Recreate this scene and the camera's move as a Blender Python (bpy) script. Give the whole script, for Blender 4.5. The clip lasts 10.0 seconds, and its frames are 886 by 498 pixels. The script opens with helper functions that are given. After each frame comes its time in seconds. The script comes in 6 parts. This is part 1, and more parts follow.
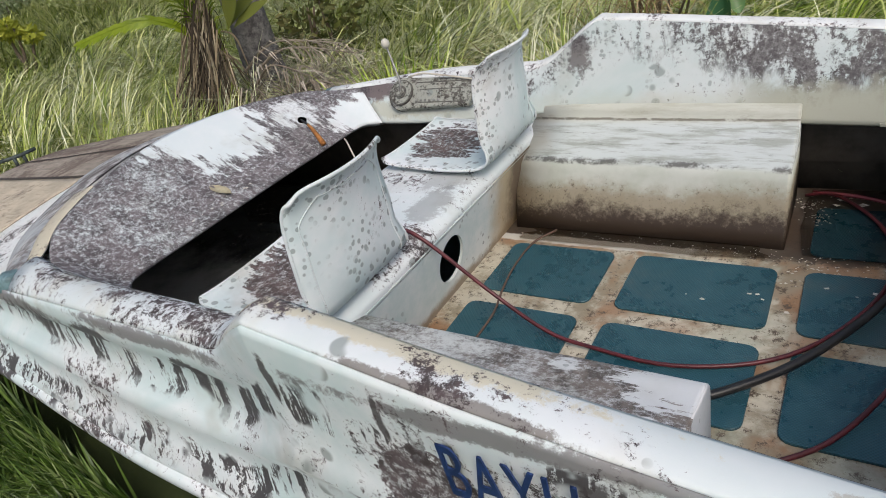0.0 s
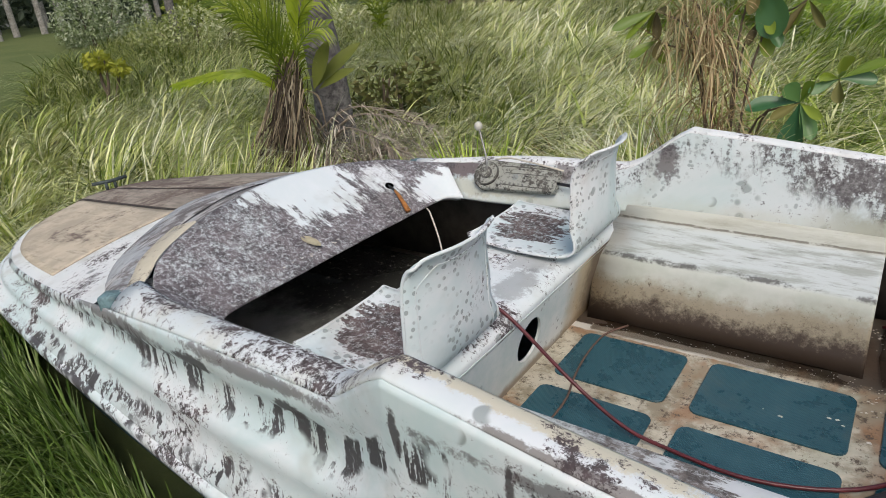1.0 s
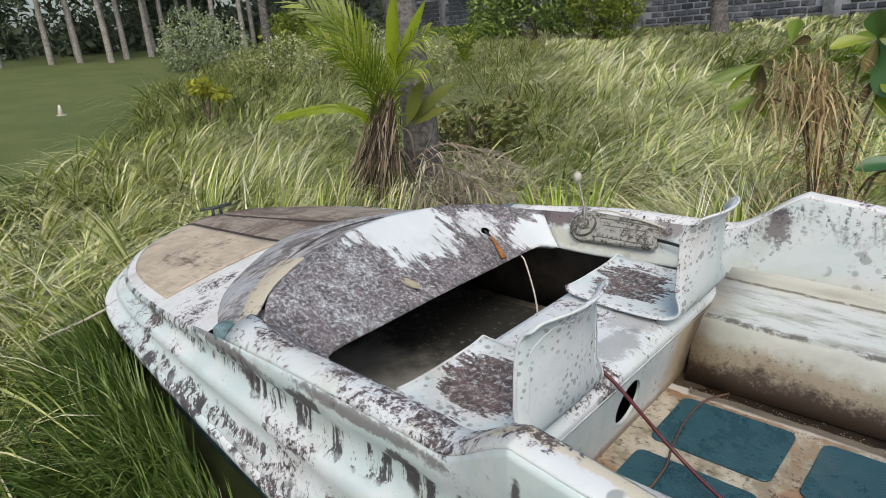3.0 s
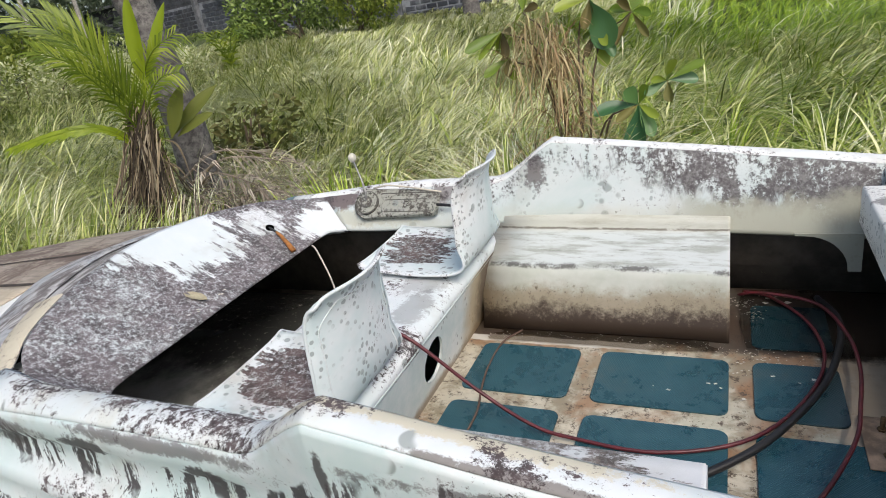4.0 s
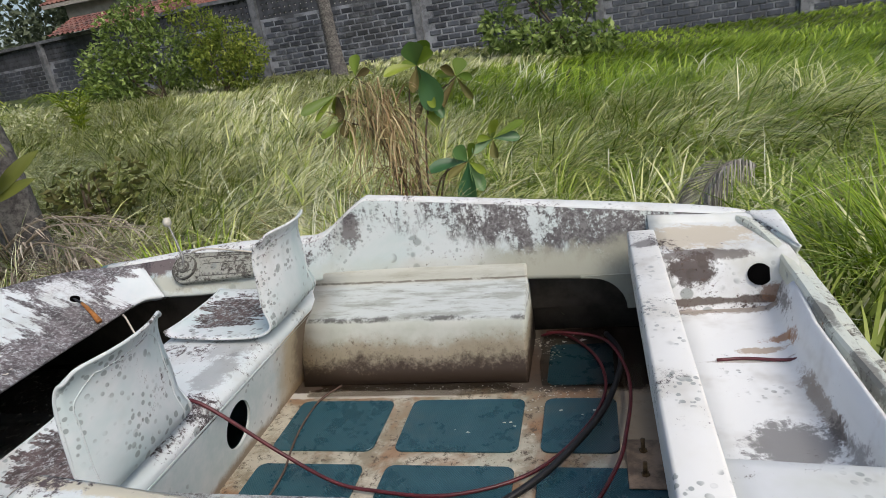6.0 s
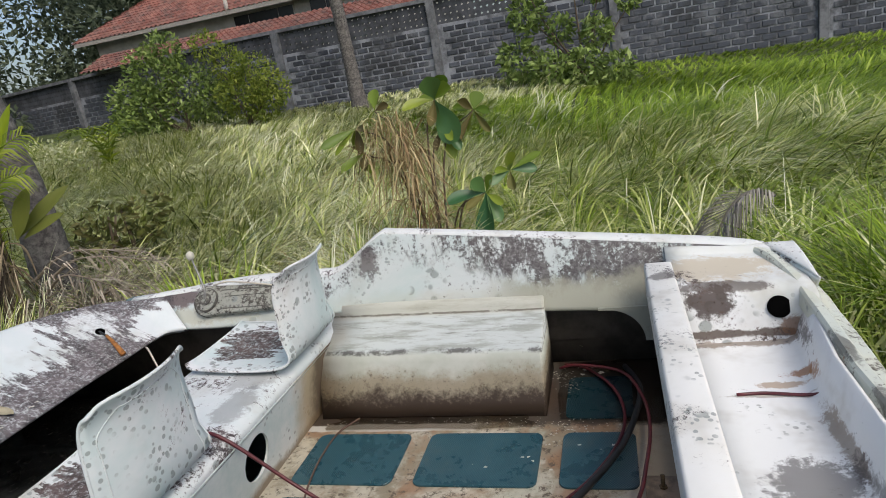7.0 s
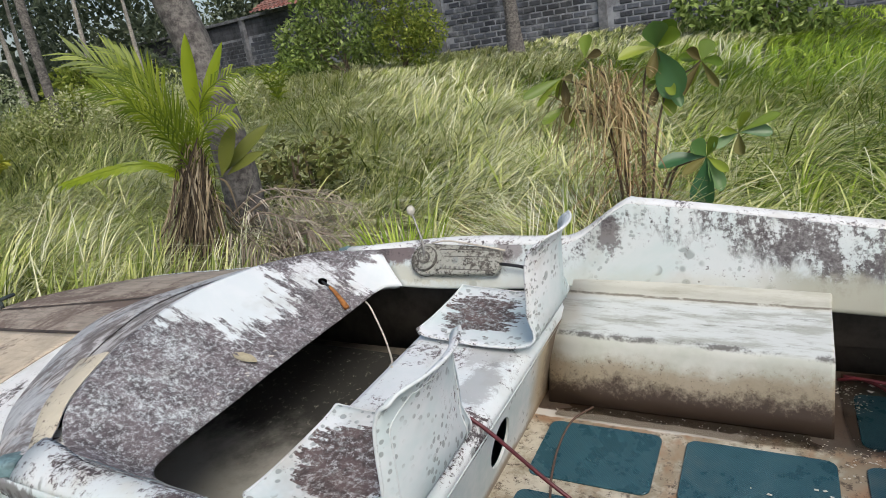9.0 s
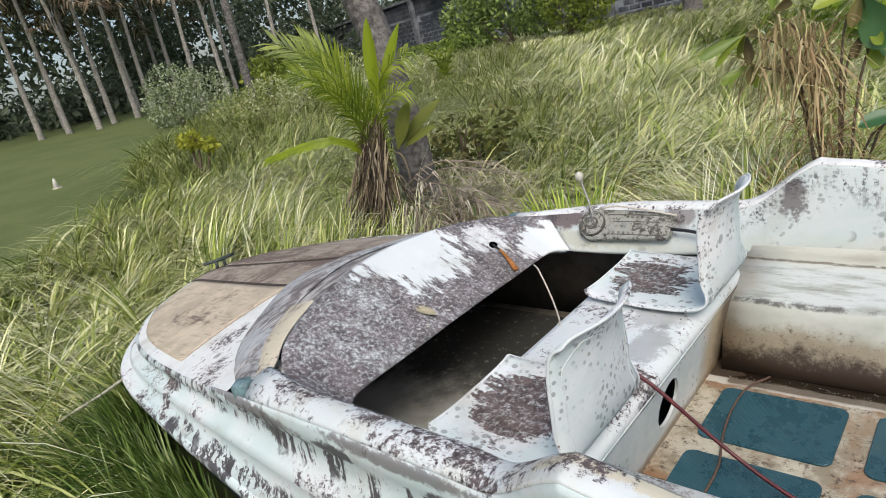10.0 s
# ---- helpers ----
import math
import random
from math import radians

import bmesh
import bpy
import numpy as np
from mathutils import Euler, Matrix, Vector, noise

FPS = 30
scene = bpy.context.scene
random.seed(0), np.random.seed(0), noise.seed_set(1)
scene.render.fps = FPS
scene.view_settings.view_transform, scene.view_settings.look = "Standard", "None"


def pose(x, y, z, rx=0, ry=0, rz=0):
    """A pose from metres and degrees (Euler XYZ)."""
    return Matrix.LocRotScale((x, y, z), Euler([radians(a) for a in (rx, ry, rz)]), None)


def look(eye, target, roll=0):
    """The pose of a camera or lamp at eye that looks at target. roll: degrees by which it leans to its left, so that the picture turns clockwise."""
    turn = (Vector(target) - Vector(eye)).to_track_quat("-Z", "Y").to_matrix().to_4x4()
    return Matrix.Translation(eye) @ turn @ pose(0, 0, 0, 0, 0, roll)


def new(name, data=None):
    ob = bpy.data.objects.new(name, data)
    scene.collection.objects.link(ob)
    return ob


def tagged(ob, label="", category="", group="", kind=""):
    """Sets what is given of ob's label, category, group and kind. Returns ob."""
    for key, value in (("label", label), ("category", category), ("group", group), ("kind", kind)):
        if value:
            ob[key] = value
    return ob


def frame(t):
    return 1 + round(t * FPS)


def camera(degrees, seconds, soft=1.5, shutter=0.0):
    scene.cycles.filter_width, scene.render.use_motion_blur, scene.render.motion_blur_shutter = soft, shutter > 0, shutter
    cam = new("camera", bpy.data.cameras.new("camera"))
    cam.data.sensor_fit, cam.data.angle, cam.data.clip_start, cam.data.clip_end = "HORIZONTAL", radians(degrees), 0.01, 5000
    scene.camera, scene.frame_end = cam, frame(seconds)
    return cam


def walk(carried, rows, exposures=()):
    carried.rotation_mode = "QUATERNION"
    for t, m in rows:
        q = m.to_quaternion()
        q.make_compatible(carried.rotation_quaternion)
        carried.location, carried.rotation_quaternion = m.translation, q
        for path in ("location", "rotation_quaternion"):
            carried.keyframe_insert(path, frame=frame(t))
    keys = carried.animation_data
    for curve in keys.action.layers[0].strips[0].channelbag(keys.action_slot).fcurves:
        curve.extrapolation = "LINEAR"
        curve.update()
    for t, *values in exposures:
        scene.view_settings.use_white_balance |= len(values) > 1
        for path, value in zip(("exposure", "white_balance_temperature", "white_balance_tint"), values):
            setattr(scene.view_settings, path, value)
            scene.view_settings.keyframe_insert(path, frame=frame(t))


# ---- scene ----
cam = camera(70.7, 10.0, soft=0.8)
PATH = [
    (0, (0.559, -1.73, 1.182), (-0.511, -0.359, 0.195), -14.4),
    (0.5, (0.549, -1.821, 1.225), (-0.575, -0.392, 0.39), -10.1),
    (1, (0.421, -1.893, 1.257), (-0.731, -0.453, 0.484), -6.6),
    (1.5, (0.343, -1.942, 1.281), (-0.895, -0.567, 0.521), -3.3),
    (2, (0.306, -1.978, 1.306), (-1.006, -0.63, 0.628), -1.6),
    (2.2, (0.291, -1.998, 1.315), (-1.044, -0.668, 0.645), -2.6),
    (3.3, (0.344, -1.952, 1.362), (-0.94, -0.567, 0.706), -7.0),
    (3.5, (0.356, -1.945, 1.368), (-0.85, -0.467, 0.768), -7.8),
    (4, (0.413, -1.929, 1.28), (-0.424, -0.275, 0.529), -10.3),
    (4.5, (0.456, -1.939, 1.275), (-0.333, -0.283, 0.477), -10.3),
    (5, (0.523, -1.945, 1.275), (-0.384, -0.31, 0.566), -12.1),
    (5.5, (0.678, -1.911, 1.248), (0.097, -0.107, 0.609), -8.9),
    (5.7, (0.701, -1.894, 1.252), (0.208, -0.071, 0.592), -9.1),
    (6.8, (0.726, -1.898, 1.277), (0.194, -0.054, 0.715), -10.2),
    (7, (0.732, -1.905, 1.281), (0.182, -0.063, 0.73), -10.0),
    (7.5, (0.703, -1.914, 1.29), (0.086, -0.087, 0.759), -9.0),
    (8, (0.641, -1.931, 1.298), (-0.22, -0.203, 0.774), -9.5),
    (8.5, (0.443, -1.849, 1.304), (-0.519, -0.211, 0.679), -7.5),
    (9, (0.231, -1.796, 1.349), (-0.701, -0.146, 0.708), -9.2),
    (9.5, (0.249, -1.862, 1.347), (-0.869, -0.321, 0.734), -11.2),
    (10, (0.274, -1.917, 1.355), (-1.074, -0.577, 0.733), -13.6),
]
walk(cam, [(t, look(eye, target, roll)) for t, eye, target, roll in PATH], exposures=((0.0, 0.46), (1.5, 0.48), (3.5, 0.52), (4.0, 0.76), (4.5, 0.64), (5.0, 0.53), (5.5, 0.45), (7.5, 0.44), (8.5, 0.54), (9.0, 0.61), (10.0, 0.67)))

# ---- light ----
world = bpy.data.worlds.new("sky")
scene.world = world
world.use_nodes = True
wn = world.node_tree.nodes
sky = wn.new("ShaderNodeTexSky")
sky.sky_type = "NISHITA"
sky.sun_disc = False
sky.sun_elevation = radians(50)
sky.sun_rotation = radians(135)
sky.air_density, sky.dust_density, sky.ozone_density = 1.0, 3.8, 1.0
world.node_tree.links.new(sky.outputs[0], wn["Background"].inputs[0])
wn["Background"].inputs[1].default_value = 0.11
sun = new("sun", bpy.data.lights.new("sun", "SUN"))
sun.data.energy, sun.data.angle, sun.data.color = 1.1, radians(25), (1.0, 0.95, 0.88)
sun.matrix_world = look((6, -6, 10), (0, 0, 0))


# ---- materials ----
class Nodes:
    """Short hand for a node material."""

    def __init__(self, name, rough=0.6, metal=0.0):
        self.mat = bpy.data.materials.new(name)
        self.mat.use_nodes = True
        self.t = self.mat.node_tree
        self.b = self.t.nodes["Principled BSDF"]
        self.b.inputs["Roughness"].default_value = rough
        self.b.inputs["Metallic"].default_value = metal
        self.pos = self.t.nodes.new("ShaderNodeNewGeometry").outputs["Position"]

    def put(self, socket, value):
        if isinstance(value, bpy.types.NodeSocket):
            self.t.links.new(value, socket)
        elif isinstance(value, tuple) and len(value) == 3 and socket.type == "RGBA":
            socket.default_value = (*value, 1)
        else:
            socket.default_value = value

    def scaled(self, sx, sy, sz, src=None):
        n = self.t.nodes.new("ShaderNodeMapping")
        self.put(n.inputs["Vector"], src or self.pos)
        n.inputs["Scale"].default_value = (sx, sy, sz)
        return n.outputs[0]

    def noise(self, scale, detail=4, rough=0.6, src=None, warp=0.0):
        n = self.t.nodes.new("ShaderNodeTexNoise")
        self.put(n.inputs["Vector"], src or self.pos)
        for k, v in (("Scale", scale), ("Detail", detail), ("Roughness", rough), ("Distortion", warp)):
            n.inputs[k].default_value = v
        return n.outputs["Fac"]

    def cells(self, scale, src=None, feature="F1", out="Distance", rand=1.0):
        n = self.t.nodes.new("ShaderNodeTexVoronoi")
        n.feature = feature
        self.put(n.inputs["Vector"], src or self.pos)
        n.inputs["Scale"].default_value = scale
        n.inputs["Randomness"].default_value = rand
        return n.outputs[out]

    def ramp(self, fac, a, b, lo=0.0, hi=1.0):
        n = self.t.nodes.new("ShaderNodeMapRange")
        n.interpolation_type = "SMOOTHSTEP"
        self.put(n.inputs["Value"], fac)
        for k, v in (("From Min", a), ("From Max", b), ("To Min", lo), ("To Max", hi)):
            n.inputs[k].default_value = v
        return n.outputs[0]

    def math(self, op, a, b=0.0):
        n = self.t.nodes.new("ShaderNodeMath")
        n.operation = op
        self.put(n.inputs[0], a)
        self.put(n.inputs[1], b)
        return n.outputs[0]

    def axis(self, which, src=None):
        n = self.t.nodes.new("ShaderNodeSeparateXYZ")
        self.put(n.inputs[0], src or self.pos)
        return n.outputs[which]

    def up(self):
        n = self.t.nodes.new("ShaderNodeNewGeometry")
        return self.axis(2, n.outputs["Normal"])

    def mix(self, fac, a, b):
        n = self.t.nodes.new("ShaderNodeMix")
        n.data_type = "RGBA"
        self.put(n.inputs[0], fac)
        self.put(n.inputs[6], a)
        self.put(n.inputs[7], b)
        return n.outputs[2]

    def island(self):
        return self.t.nodes.new("ShaderNodeNewGeometry").outputs["Random Per Island"]

    def rand(self):
        return self.t.nodes.new("ShaderNodeObjectInfo").outputs["Random"]

    def done(self, colour, bump=None, strength=0.3, dist=0.002, rough=None):
        self.put(self.b.inputs["Base Color"], colour)
        if rough is not None:
            self.put(self.b.inputs["Roughness"], rough)
        if bump is not None:
            n = self.t.nodes.new("ShaderNodeBump")
            n.inputs["Strength"].default_value = strength
            n.inputs["Distance"].default_value = dist
            self.put(n.inputs["Height"], bump)
            self.t.links.new(n.outputs[0], self.b.inputs["Normal"])
        return self.mat


def gelcoat(name, base, mould, amount=0.5, streak=0.5, spots=0.5, dirt=(0.3, 0.27, 0.2), clear=(), drip=0.0, rusty=0.0, chalky=(0.70, 0.72, 0.73), stains=(), grain=0.3, soft=0.0, fs=55, lump=15):
    """Weathered white gelcoat: chalky patches, purple-brown mould in fine flecks, runs down the sides, grey lichen spots."""
    n = Nodes(name, 0.5)
    big = n.noise(2.2, 5, 0.65, warp=0.4)
    fine = n.noise(fs, 8, 0.85)
    mid = n.noise(9, 6, 0.7)
    chalk = n.mix(n.ramp(big, 0.35, 0.65), base, chalky)
    tone = n.mix(n.math("MULTIPLY", n.ramp(n.noise(4.0, 4), 0.5, 0.75), 0.45), chalk, dirt)
    patch = n.math("ADD", n.math("MULTIPLY", big, 0.75), n.math("MULTIPLY", mid, 0.5))
    flecks = n.math("ADD", patch, n.math("MULTIPLY", fine, 0.9))
    for x, y, z, r, k in clear:
        d = n.t.nodes.new("ShaderNodeVectorMath")
        d.operation = "DISTANCE"
        n.put(d.inputs[0], n.pos)
        d.inputs[1].default_value = (x, y, z)
        wob = n.math("ADD", d.outputs["Value"], n.math("MULTIPLY", n.math("SUBTRACT", n.noise(1.0, 6, 0.7, src=n.scaled(6, 22, 6)), 0.5), r * 2.6))
        flecks = n.math("SUBTRACT", flecks, n.ramp(wob, r * 1.1, r * 0.6, 0.0, k))
    mask = n.ramp(flecks, 1.235 - soft - 0.20 * amount, 1.305 + soft - 0.20 * amount)
    run = n.math("ADD", n.noise(1.0, 5, 0.7, src=n.scaled(21, 21, 2.6), warp=0.25), n.math("MULTIPLY", n.math("SUBTRACT", fine, 0.5), 0.36))
    z = n.math("ADD", n.axis(2), n.math("MULTIPLY", n.math("SUBTRACT", n.noise(6, 4, 0.7), 0.5), 0.16))
    z = n.math("SUBTRACT", z, n.math("MULTIPLY", n.ramp(n.axis(0), -0.5, -0.2), 0.12 if streak > 0.8 else 0.0))
    band = n.math("MAXIMUM", n.math("MULTIPLY", n.ramp(z, 0.29, 0.35), n.ramp(z, 0.42, 0.38)), n.math("MULTIPLY", n.ramp(z, 0.06, 0.13), n.ramp(z, 0.20, 0.16)))
    runmask = n.math("MULTIPLY", n.ramp(run, 0.565 - 0.08 * streak, 0.595 - 0.08 * streak), n.math("MULTIPLY", n.ramp(n.math("ADD", band, n.math("MULTIPLY", n.noise(2.6, 3), 0.5)), 0.35, 0.95), n.ramp(n.noise(5, 3), 0.38, 0.48)))
    wobbly = n.t.nodes.new("ShaderNodeVectorMath")
    n.put(wobbly.inputs[0], n.pos)
    n.put(wobbly.inputs[1], n.scaled(0.012, 0.012, 0.012, n.t.nodes.new("ShaderNodeTexNoise").outputs["Color"]))
    spot1 = n.math("MULTIPLY", n.ramp(n.cells(lump, wobbly.outputs[0]), 0.34, 0.26), n.ramp(n.noise(3.4, 3), 0.64 - 0.08 * spots, 0.68 - 0.08 * spots))
    spot2 = n.math("MULTIPLY", n.ramp(n.cells(46, wobbly.outputs[0]), 0.36, 0.26), n.ramp(n.noise(4.3, 4), 0.62 - 0.09 * spots, 0.70 - 0.09 * spots))
    spotmask = n.math("MAXIMUM", spot1, spot2)
    c = n.mix(n.math("MULTIPLY", spotmask, 0.75), tone, (0.22, 0.25, 0.24))
    c = n.mix(n.math("MULTIPLY", runmask, 0.95 if streak > 0 else 0.0), c, (0.045, 0.038, 0.042))
    for x, y, z0, rx, ry, rz, tint, k in stains:
        v = n.t.nodes.new("ShaderNodeVectorMath")
        v.operation = "SUBTRACT"
        n.put(v.inputs[0], n.pos)
        v.inputs[1].default_value = (x, y, z0)
        ln = n.t.nodes.new("ShaderNodeVectorMath")
        ln.operation = "LENGTH"
        n.put(ln.inputs[0], n.scaled(1 / rx, 1 / ry, 1 / rz, v.outputs[0]))
        edge = n.math("ADD", ln.outputs["Value"], n.math("MULTIPLY", n.math("SUBTRACT", n.math("ADD", n.noise(10, 7, 0.8), n.math("MULTIPLY", fine, 0.55)), 0.775), 2.8))
        c = n.mix(n.math("MULTIPLY", n.ramp(edge, 1.12, 0.72), k), c, tint)
    c = n.mix(n.math("MULTIPLY", mask, n.ramp(fine, 0.38, 0.52, grain, 0.98)), c, n.mix(n.ramp(n.noise(19, 5, 0.7), 0.42, 0.6), mould, tuple(v * 0.45 for v in mould)))
    if drip:
        fwd = n.ramp(n.axis(0), -0.5, -0.28)
        level = n.math("ADD", n.axis(2), n.math("ADD", n.math("MULTIPLY", n.math("MULTIPLY", n.axis(0), 0.14), fwd), n.ramp(fwd, 0, 1, 0.10, 0.0)))
        level = n.math("ADD", level, n.math("MULTIPLY", n.math("SUBTRACT", n.noise(1.0, 5, 0.7, src=n.scaled(14, 14, 1.5)), 0.5), 0.36))
        aft = n.ramp(n.axis(0), 0.0, 0.45, 0.0, 0.10)
        dripmask = n.math("MULTIPLY", n.ramp(n.math("ADD", level, aft), 0.49, 0.57), n.ramp(n.math("ADD", n.math("ADD", n.math("MULTIPLY", n.math("ADD", n.noise(3.1, 5, 0.7), n.noise(1.0, 5, 0.75, src=n.scaled(15, 15, 4))), 0.5), aft), n.math("MULTIPLY", fine, 0.6)), 0.79, 0.86))
        c = n.mix(n.math("MULTIPLY", dripmask, drip), c, n.mix(n.ramp(fine, 0.42, 0.58), (0.16, 0.15, 0.148), (0.045, 0.036, 0.037)))
        algae = n.math("MULTIPLY", n.ramp(n.axis(0), 0.12, 0.35), n.ramp(n.math("ADD", n.axis(2), n.math("MULTIPLY", n.math("SUBTRACT", mid, 0.5), 0.2)), 0.43, 0.37))
        c = n.mix(n.math("MULTIPLY", algae, 0.85), c, (0.26, 0.265, 0.21))
        c = n.mix(n.math("MULTIPLY", n.ramp(n.math("ADD", n.axis(2), n.math("MULTIPLY", n.math("SUBTRACT", mid, 0.5), 0.12)), 0.42, 0.35), 0.35), c, (0.46, 0.45, 0.35))
    if rusty:
        r1 = n.noise(1.0, 5, 0.65, src=n.scaled(2.2, 6, 6), warp=0.6)
        c = n.mix(n.math("MULTIPLY", n.ramp(r1, 0.56, 0.68), rusty), c, (0.32, 0.17, 0.07))
        c = n.mix(n.math("MULTIPLY", n.ramp(n.axis(0), 1.22, 1.29), n.math("MULTIPLY", n.ramp(mid, 0.4, 0.55), rusty)), c, (0.16, 0.09, 0.05))
    return n.done(c, n.math("ADD", fine, n.math("MULTIPLY", mask, 0.6)), 0.35, 0.002, n.ramp(mask, 0, 1, 0.6, 0.9))


def plain(name, colour, rough=0.5, metal=0.0, vary=0.25, scale=20, bump=0.2):
    n = Nodes(name, rough, metal)
    dark = tuple(v * (1 - vary) for v in colour)
    f = n.noise(scale, 5, 0.65)
    return n.done(n.mix(n.ramp(f, 0.35, 0.65), dark, colour), f, bump, 0.001)


RUSTY, UMBER, EARTH = (0.30, 0.13, 0.04), (0.055, 0.038, 0.032), (0.20, 0.14, 0.09)
MOULD = (0.092, 0.068, 0.070)
GEL = gelcoat("gelcoat", (0.53, 0.635, 0.635), MOULD, 0.36, 0.9, 0.5, clear=((0.07, -1.27, 0.38, 0.10, -0.4), (-2.4, -1.1, 0.2, 0.25, -0.15)), stains=[(x, -1.22, z, w, 0.2, h, (0.10, 0.08, 0.082), 0.75) for x, z, w, h in ((-0.75, 0.472, 0.30, 0.022), (-1.55, 0.415, 0.35, 0.026), (0.25, 0.555, 0.40, 0.020))] + [(x, -1.24, z, w, 0.3, h, (0.055, 0.045, 0.048), 0.9) for x, z, w, h in ((-0.24, 0.53, 0.012, 0.06), (0.0, 0.53, 0.010, 0.06), (0.34, 0.49, 0.02, 0.05), (-0.62, 0.41, 0.07, 0.025), (-1.02, 0.42, 0.09, 0.03), (-1.38, 0.36, 0.08, 0.035))])
GELTOP = gelcoat("gelcoat_top", (0.60, 0.66, 0.66), MOULD, 0.85, 0.0, 0.5, dirt=(0.50, 0.43, 0.28), stains=((0.0, -1.205, 0.62, 0.5, 0.022, 0.06, (0.58, 0.52, 0.36), 0.75), (0.10, -1.264, 0.60, 0.22, 0.012, 0.05, (0.09, 0.06, 0.042), 0.75), (0.62, -1.22, 0.55, 0.05, 0.02, 0.05, (0.30, 0.23, 0.17), 0.5)), clear=((0.45, -1.22, 0.56, 0.30, 0.10), (-0.05, -1.21, 0.62, 0.16, 0.12)))
FARTOP = gelcoat("gelcoat_far_top", (0.66, 0.70, 0.69), MOULD, 0.40, 0.0, 0.4, chalky=(0.72, 0.73, 0.72))
NEARBENCH = gelcoat("gelcoat_near_bench", (0.60, 0.62, 0.60), (0.19, 0.16, 0.14), 1.25, 0.0, 0.2, grain=0.6, soft=0.1, clear=((0.36, -0.80, 0.22, 0.17, 0.7), (0.1, -0.84, 0.25, 0.05, 0.3)))
GELBOX = gelcoat("gelcoat_box", (0.60, 0.66, 0.66), MOULD, 0.55, 0.0, 0.6, stains=((-0.56, -0.30, 0.33, 0.06, 0.12, 0.03, (0.12, 0.11, 0.11), 0.45), (-0.60, -0.12, 0.33, 0.10, 0.08, 0.03, (0.14, 0.13, 0.125), 0.4)))
GELIN = gelcoat("gelcoat_inside", (0.46, 0.545, 0.535), MOULD, 0.05, 0.0, 1.05, drip=0.95, chalky=(0.55, 0.59, 0.585), stains=((-1.30, 0.42, 0.46, 0.14, 0.07, 0.05, (0.10, 0.065, 0.065), 0.9), (-1.12, 0.37, 0.39, 0.28, 0.06, 0.04, (0.40, 0.40, 0.32), 0.7), (-0.72, 0.46, 0.47, 0.07, 0.05, 0.05, (0.12, 0.085, 0.08), 0.7), (-0.33, 0.50, 0.52, 0.05, 0.05, 0.08, (0.09, 0.07, 0.07), 0.8)))
DASH = gelcoat("gelcoat_dash", (0.60, 0.66, 0.67), (0.125, 0.105, 0.112), 1.85, 0.0, 0.2, grain=0.45, soft=0.14, fs=70, clear=((-1.66, -0.22, 0.56, 0.26, 0.6), (-1.30, 0.30, 0.40, 0.14, 0.5), (-1.50, 0.12, 0.50, 0.12, 0.3)))
SEAT = gelcoat("gelcoat_seat", (0.52, 0.62, 0.62), (0.11, 0.075, 0.07), 0.12, 0.0, 1.7, lump=30, clear=((-0.74, -0.74, 0.335, 0.17, -0.36), (-0.72, 0.11, 0.34, 0.17, -0.36)))
# Besides rust, the brown patches paint shade at stern-box foot and transom corner.
SPLASH = gelcoat("gelcoat_splash", (0.78, 0.80, 0.80), MOULD, -0.1, 0.0, 0.3, rusty=0.18, chalky=(0.80, 0.82, 0.82), stains=((1.08, 0.125, 0.265, 0.22, 0.030, 0.05, EARTH, 0.75), (1.27, 0.0, 0.30, 0.035, 0.16, 0.06, UMBER, 0.75), (1.215, -0.10, 0.26, 0.06, 0.022, 0.05, RUSTY, 0.85), (1.14, -0.155, 0.25, 0.07, 0.018, 0.05, (0.34, 0.22, 0.11), 0.7), (1.235, -0.17, 0.27, 0.02, 0.10, 0.05, RUSTY, 0.8), (1.10, -0.212, 0.25, 0.16, 0.007, 0.05, EARTH, 0.5), (1.215, -0.42, 0.26, 0.028, 0.20, 0.04, EARTH, 0.7), (1.09, -0.58, 0.25, 0.11, 0.10, 0.06, (0.17, 0.165, 0.165), 0.85), (1.22, -0.70, 0.26, 0.03, 0.2, 0.05, UMBER, 0.6)))
# Mould and rust, plus a painted shadow line along the box foot.
STERN = gelcoat("gelcoat_stern", (0.60, 0.63, 0.59), (0.10, 0.07, 0.06), 0.15, 0.0, 0.3, stains=((1.05, 0.34, 0.45, 0.26, 0.11, 0.03, (0.52, 0.46, 0.35), 0.85), (1.0, 0.178, 0.385, 0.085, 0.05, 0.055, UMBER, 0.95), (1.05, 0.20, 0.43, 0.16, 0.03, 0.022, UMBER, 0.8), (1.08, 0.145, 0.282, 0.24, 0.03, 0.013, (0.07, 0.045, 0.03), 0.9), (1.25, 0.16, 0.30, 0.04, 0.06, 0.03, (0.17, 0.085, 0.04), 0.85), (1.0, 0.11, 0.255, 0.2, 0.02, 0.03, EARTH, 0.7)))
BEAM = gelcoat("gelcoat_beam", (0.78, 0.79, 0.77), (0.10, 0.085, 0.085), 0.22, 0.0, 1.3, fs=120, chalky=(0.74, 0.74, 0.70), stains=((0.85, 0.22, 0.47, 0.05, 0.04, 0.04, UMBER, 0.7),))
TRANSOM = gelcoat("gelcoat_transom", (0.55, 0.60, 0.55), (0.12, 0.11, 0.09), 0.5, 0.0, 0.5, chalky=(0.58, 0.60, 0.52), dirt=(0.42, 0.38, 0.24), stains=((1.27, -0.22, 0.405, 0.02, 0.12, 0.02, (0.10, 0.10, 0.09), 0.8), (1.255, -0.26, 0.35, 0.03, 0.02, 0.05, RUSTY, 0.7), (1.27, -0.52, 0.40, 0.02, 0.10, 0.03, UMBER, 0.7)))
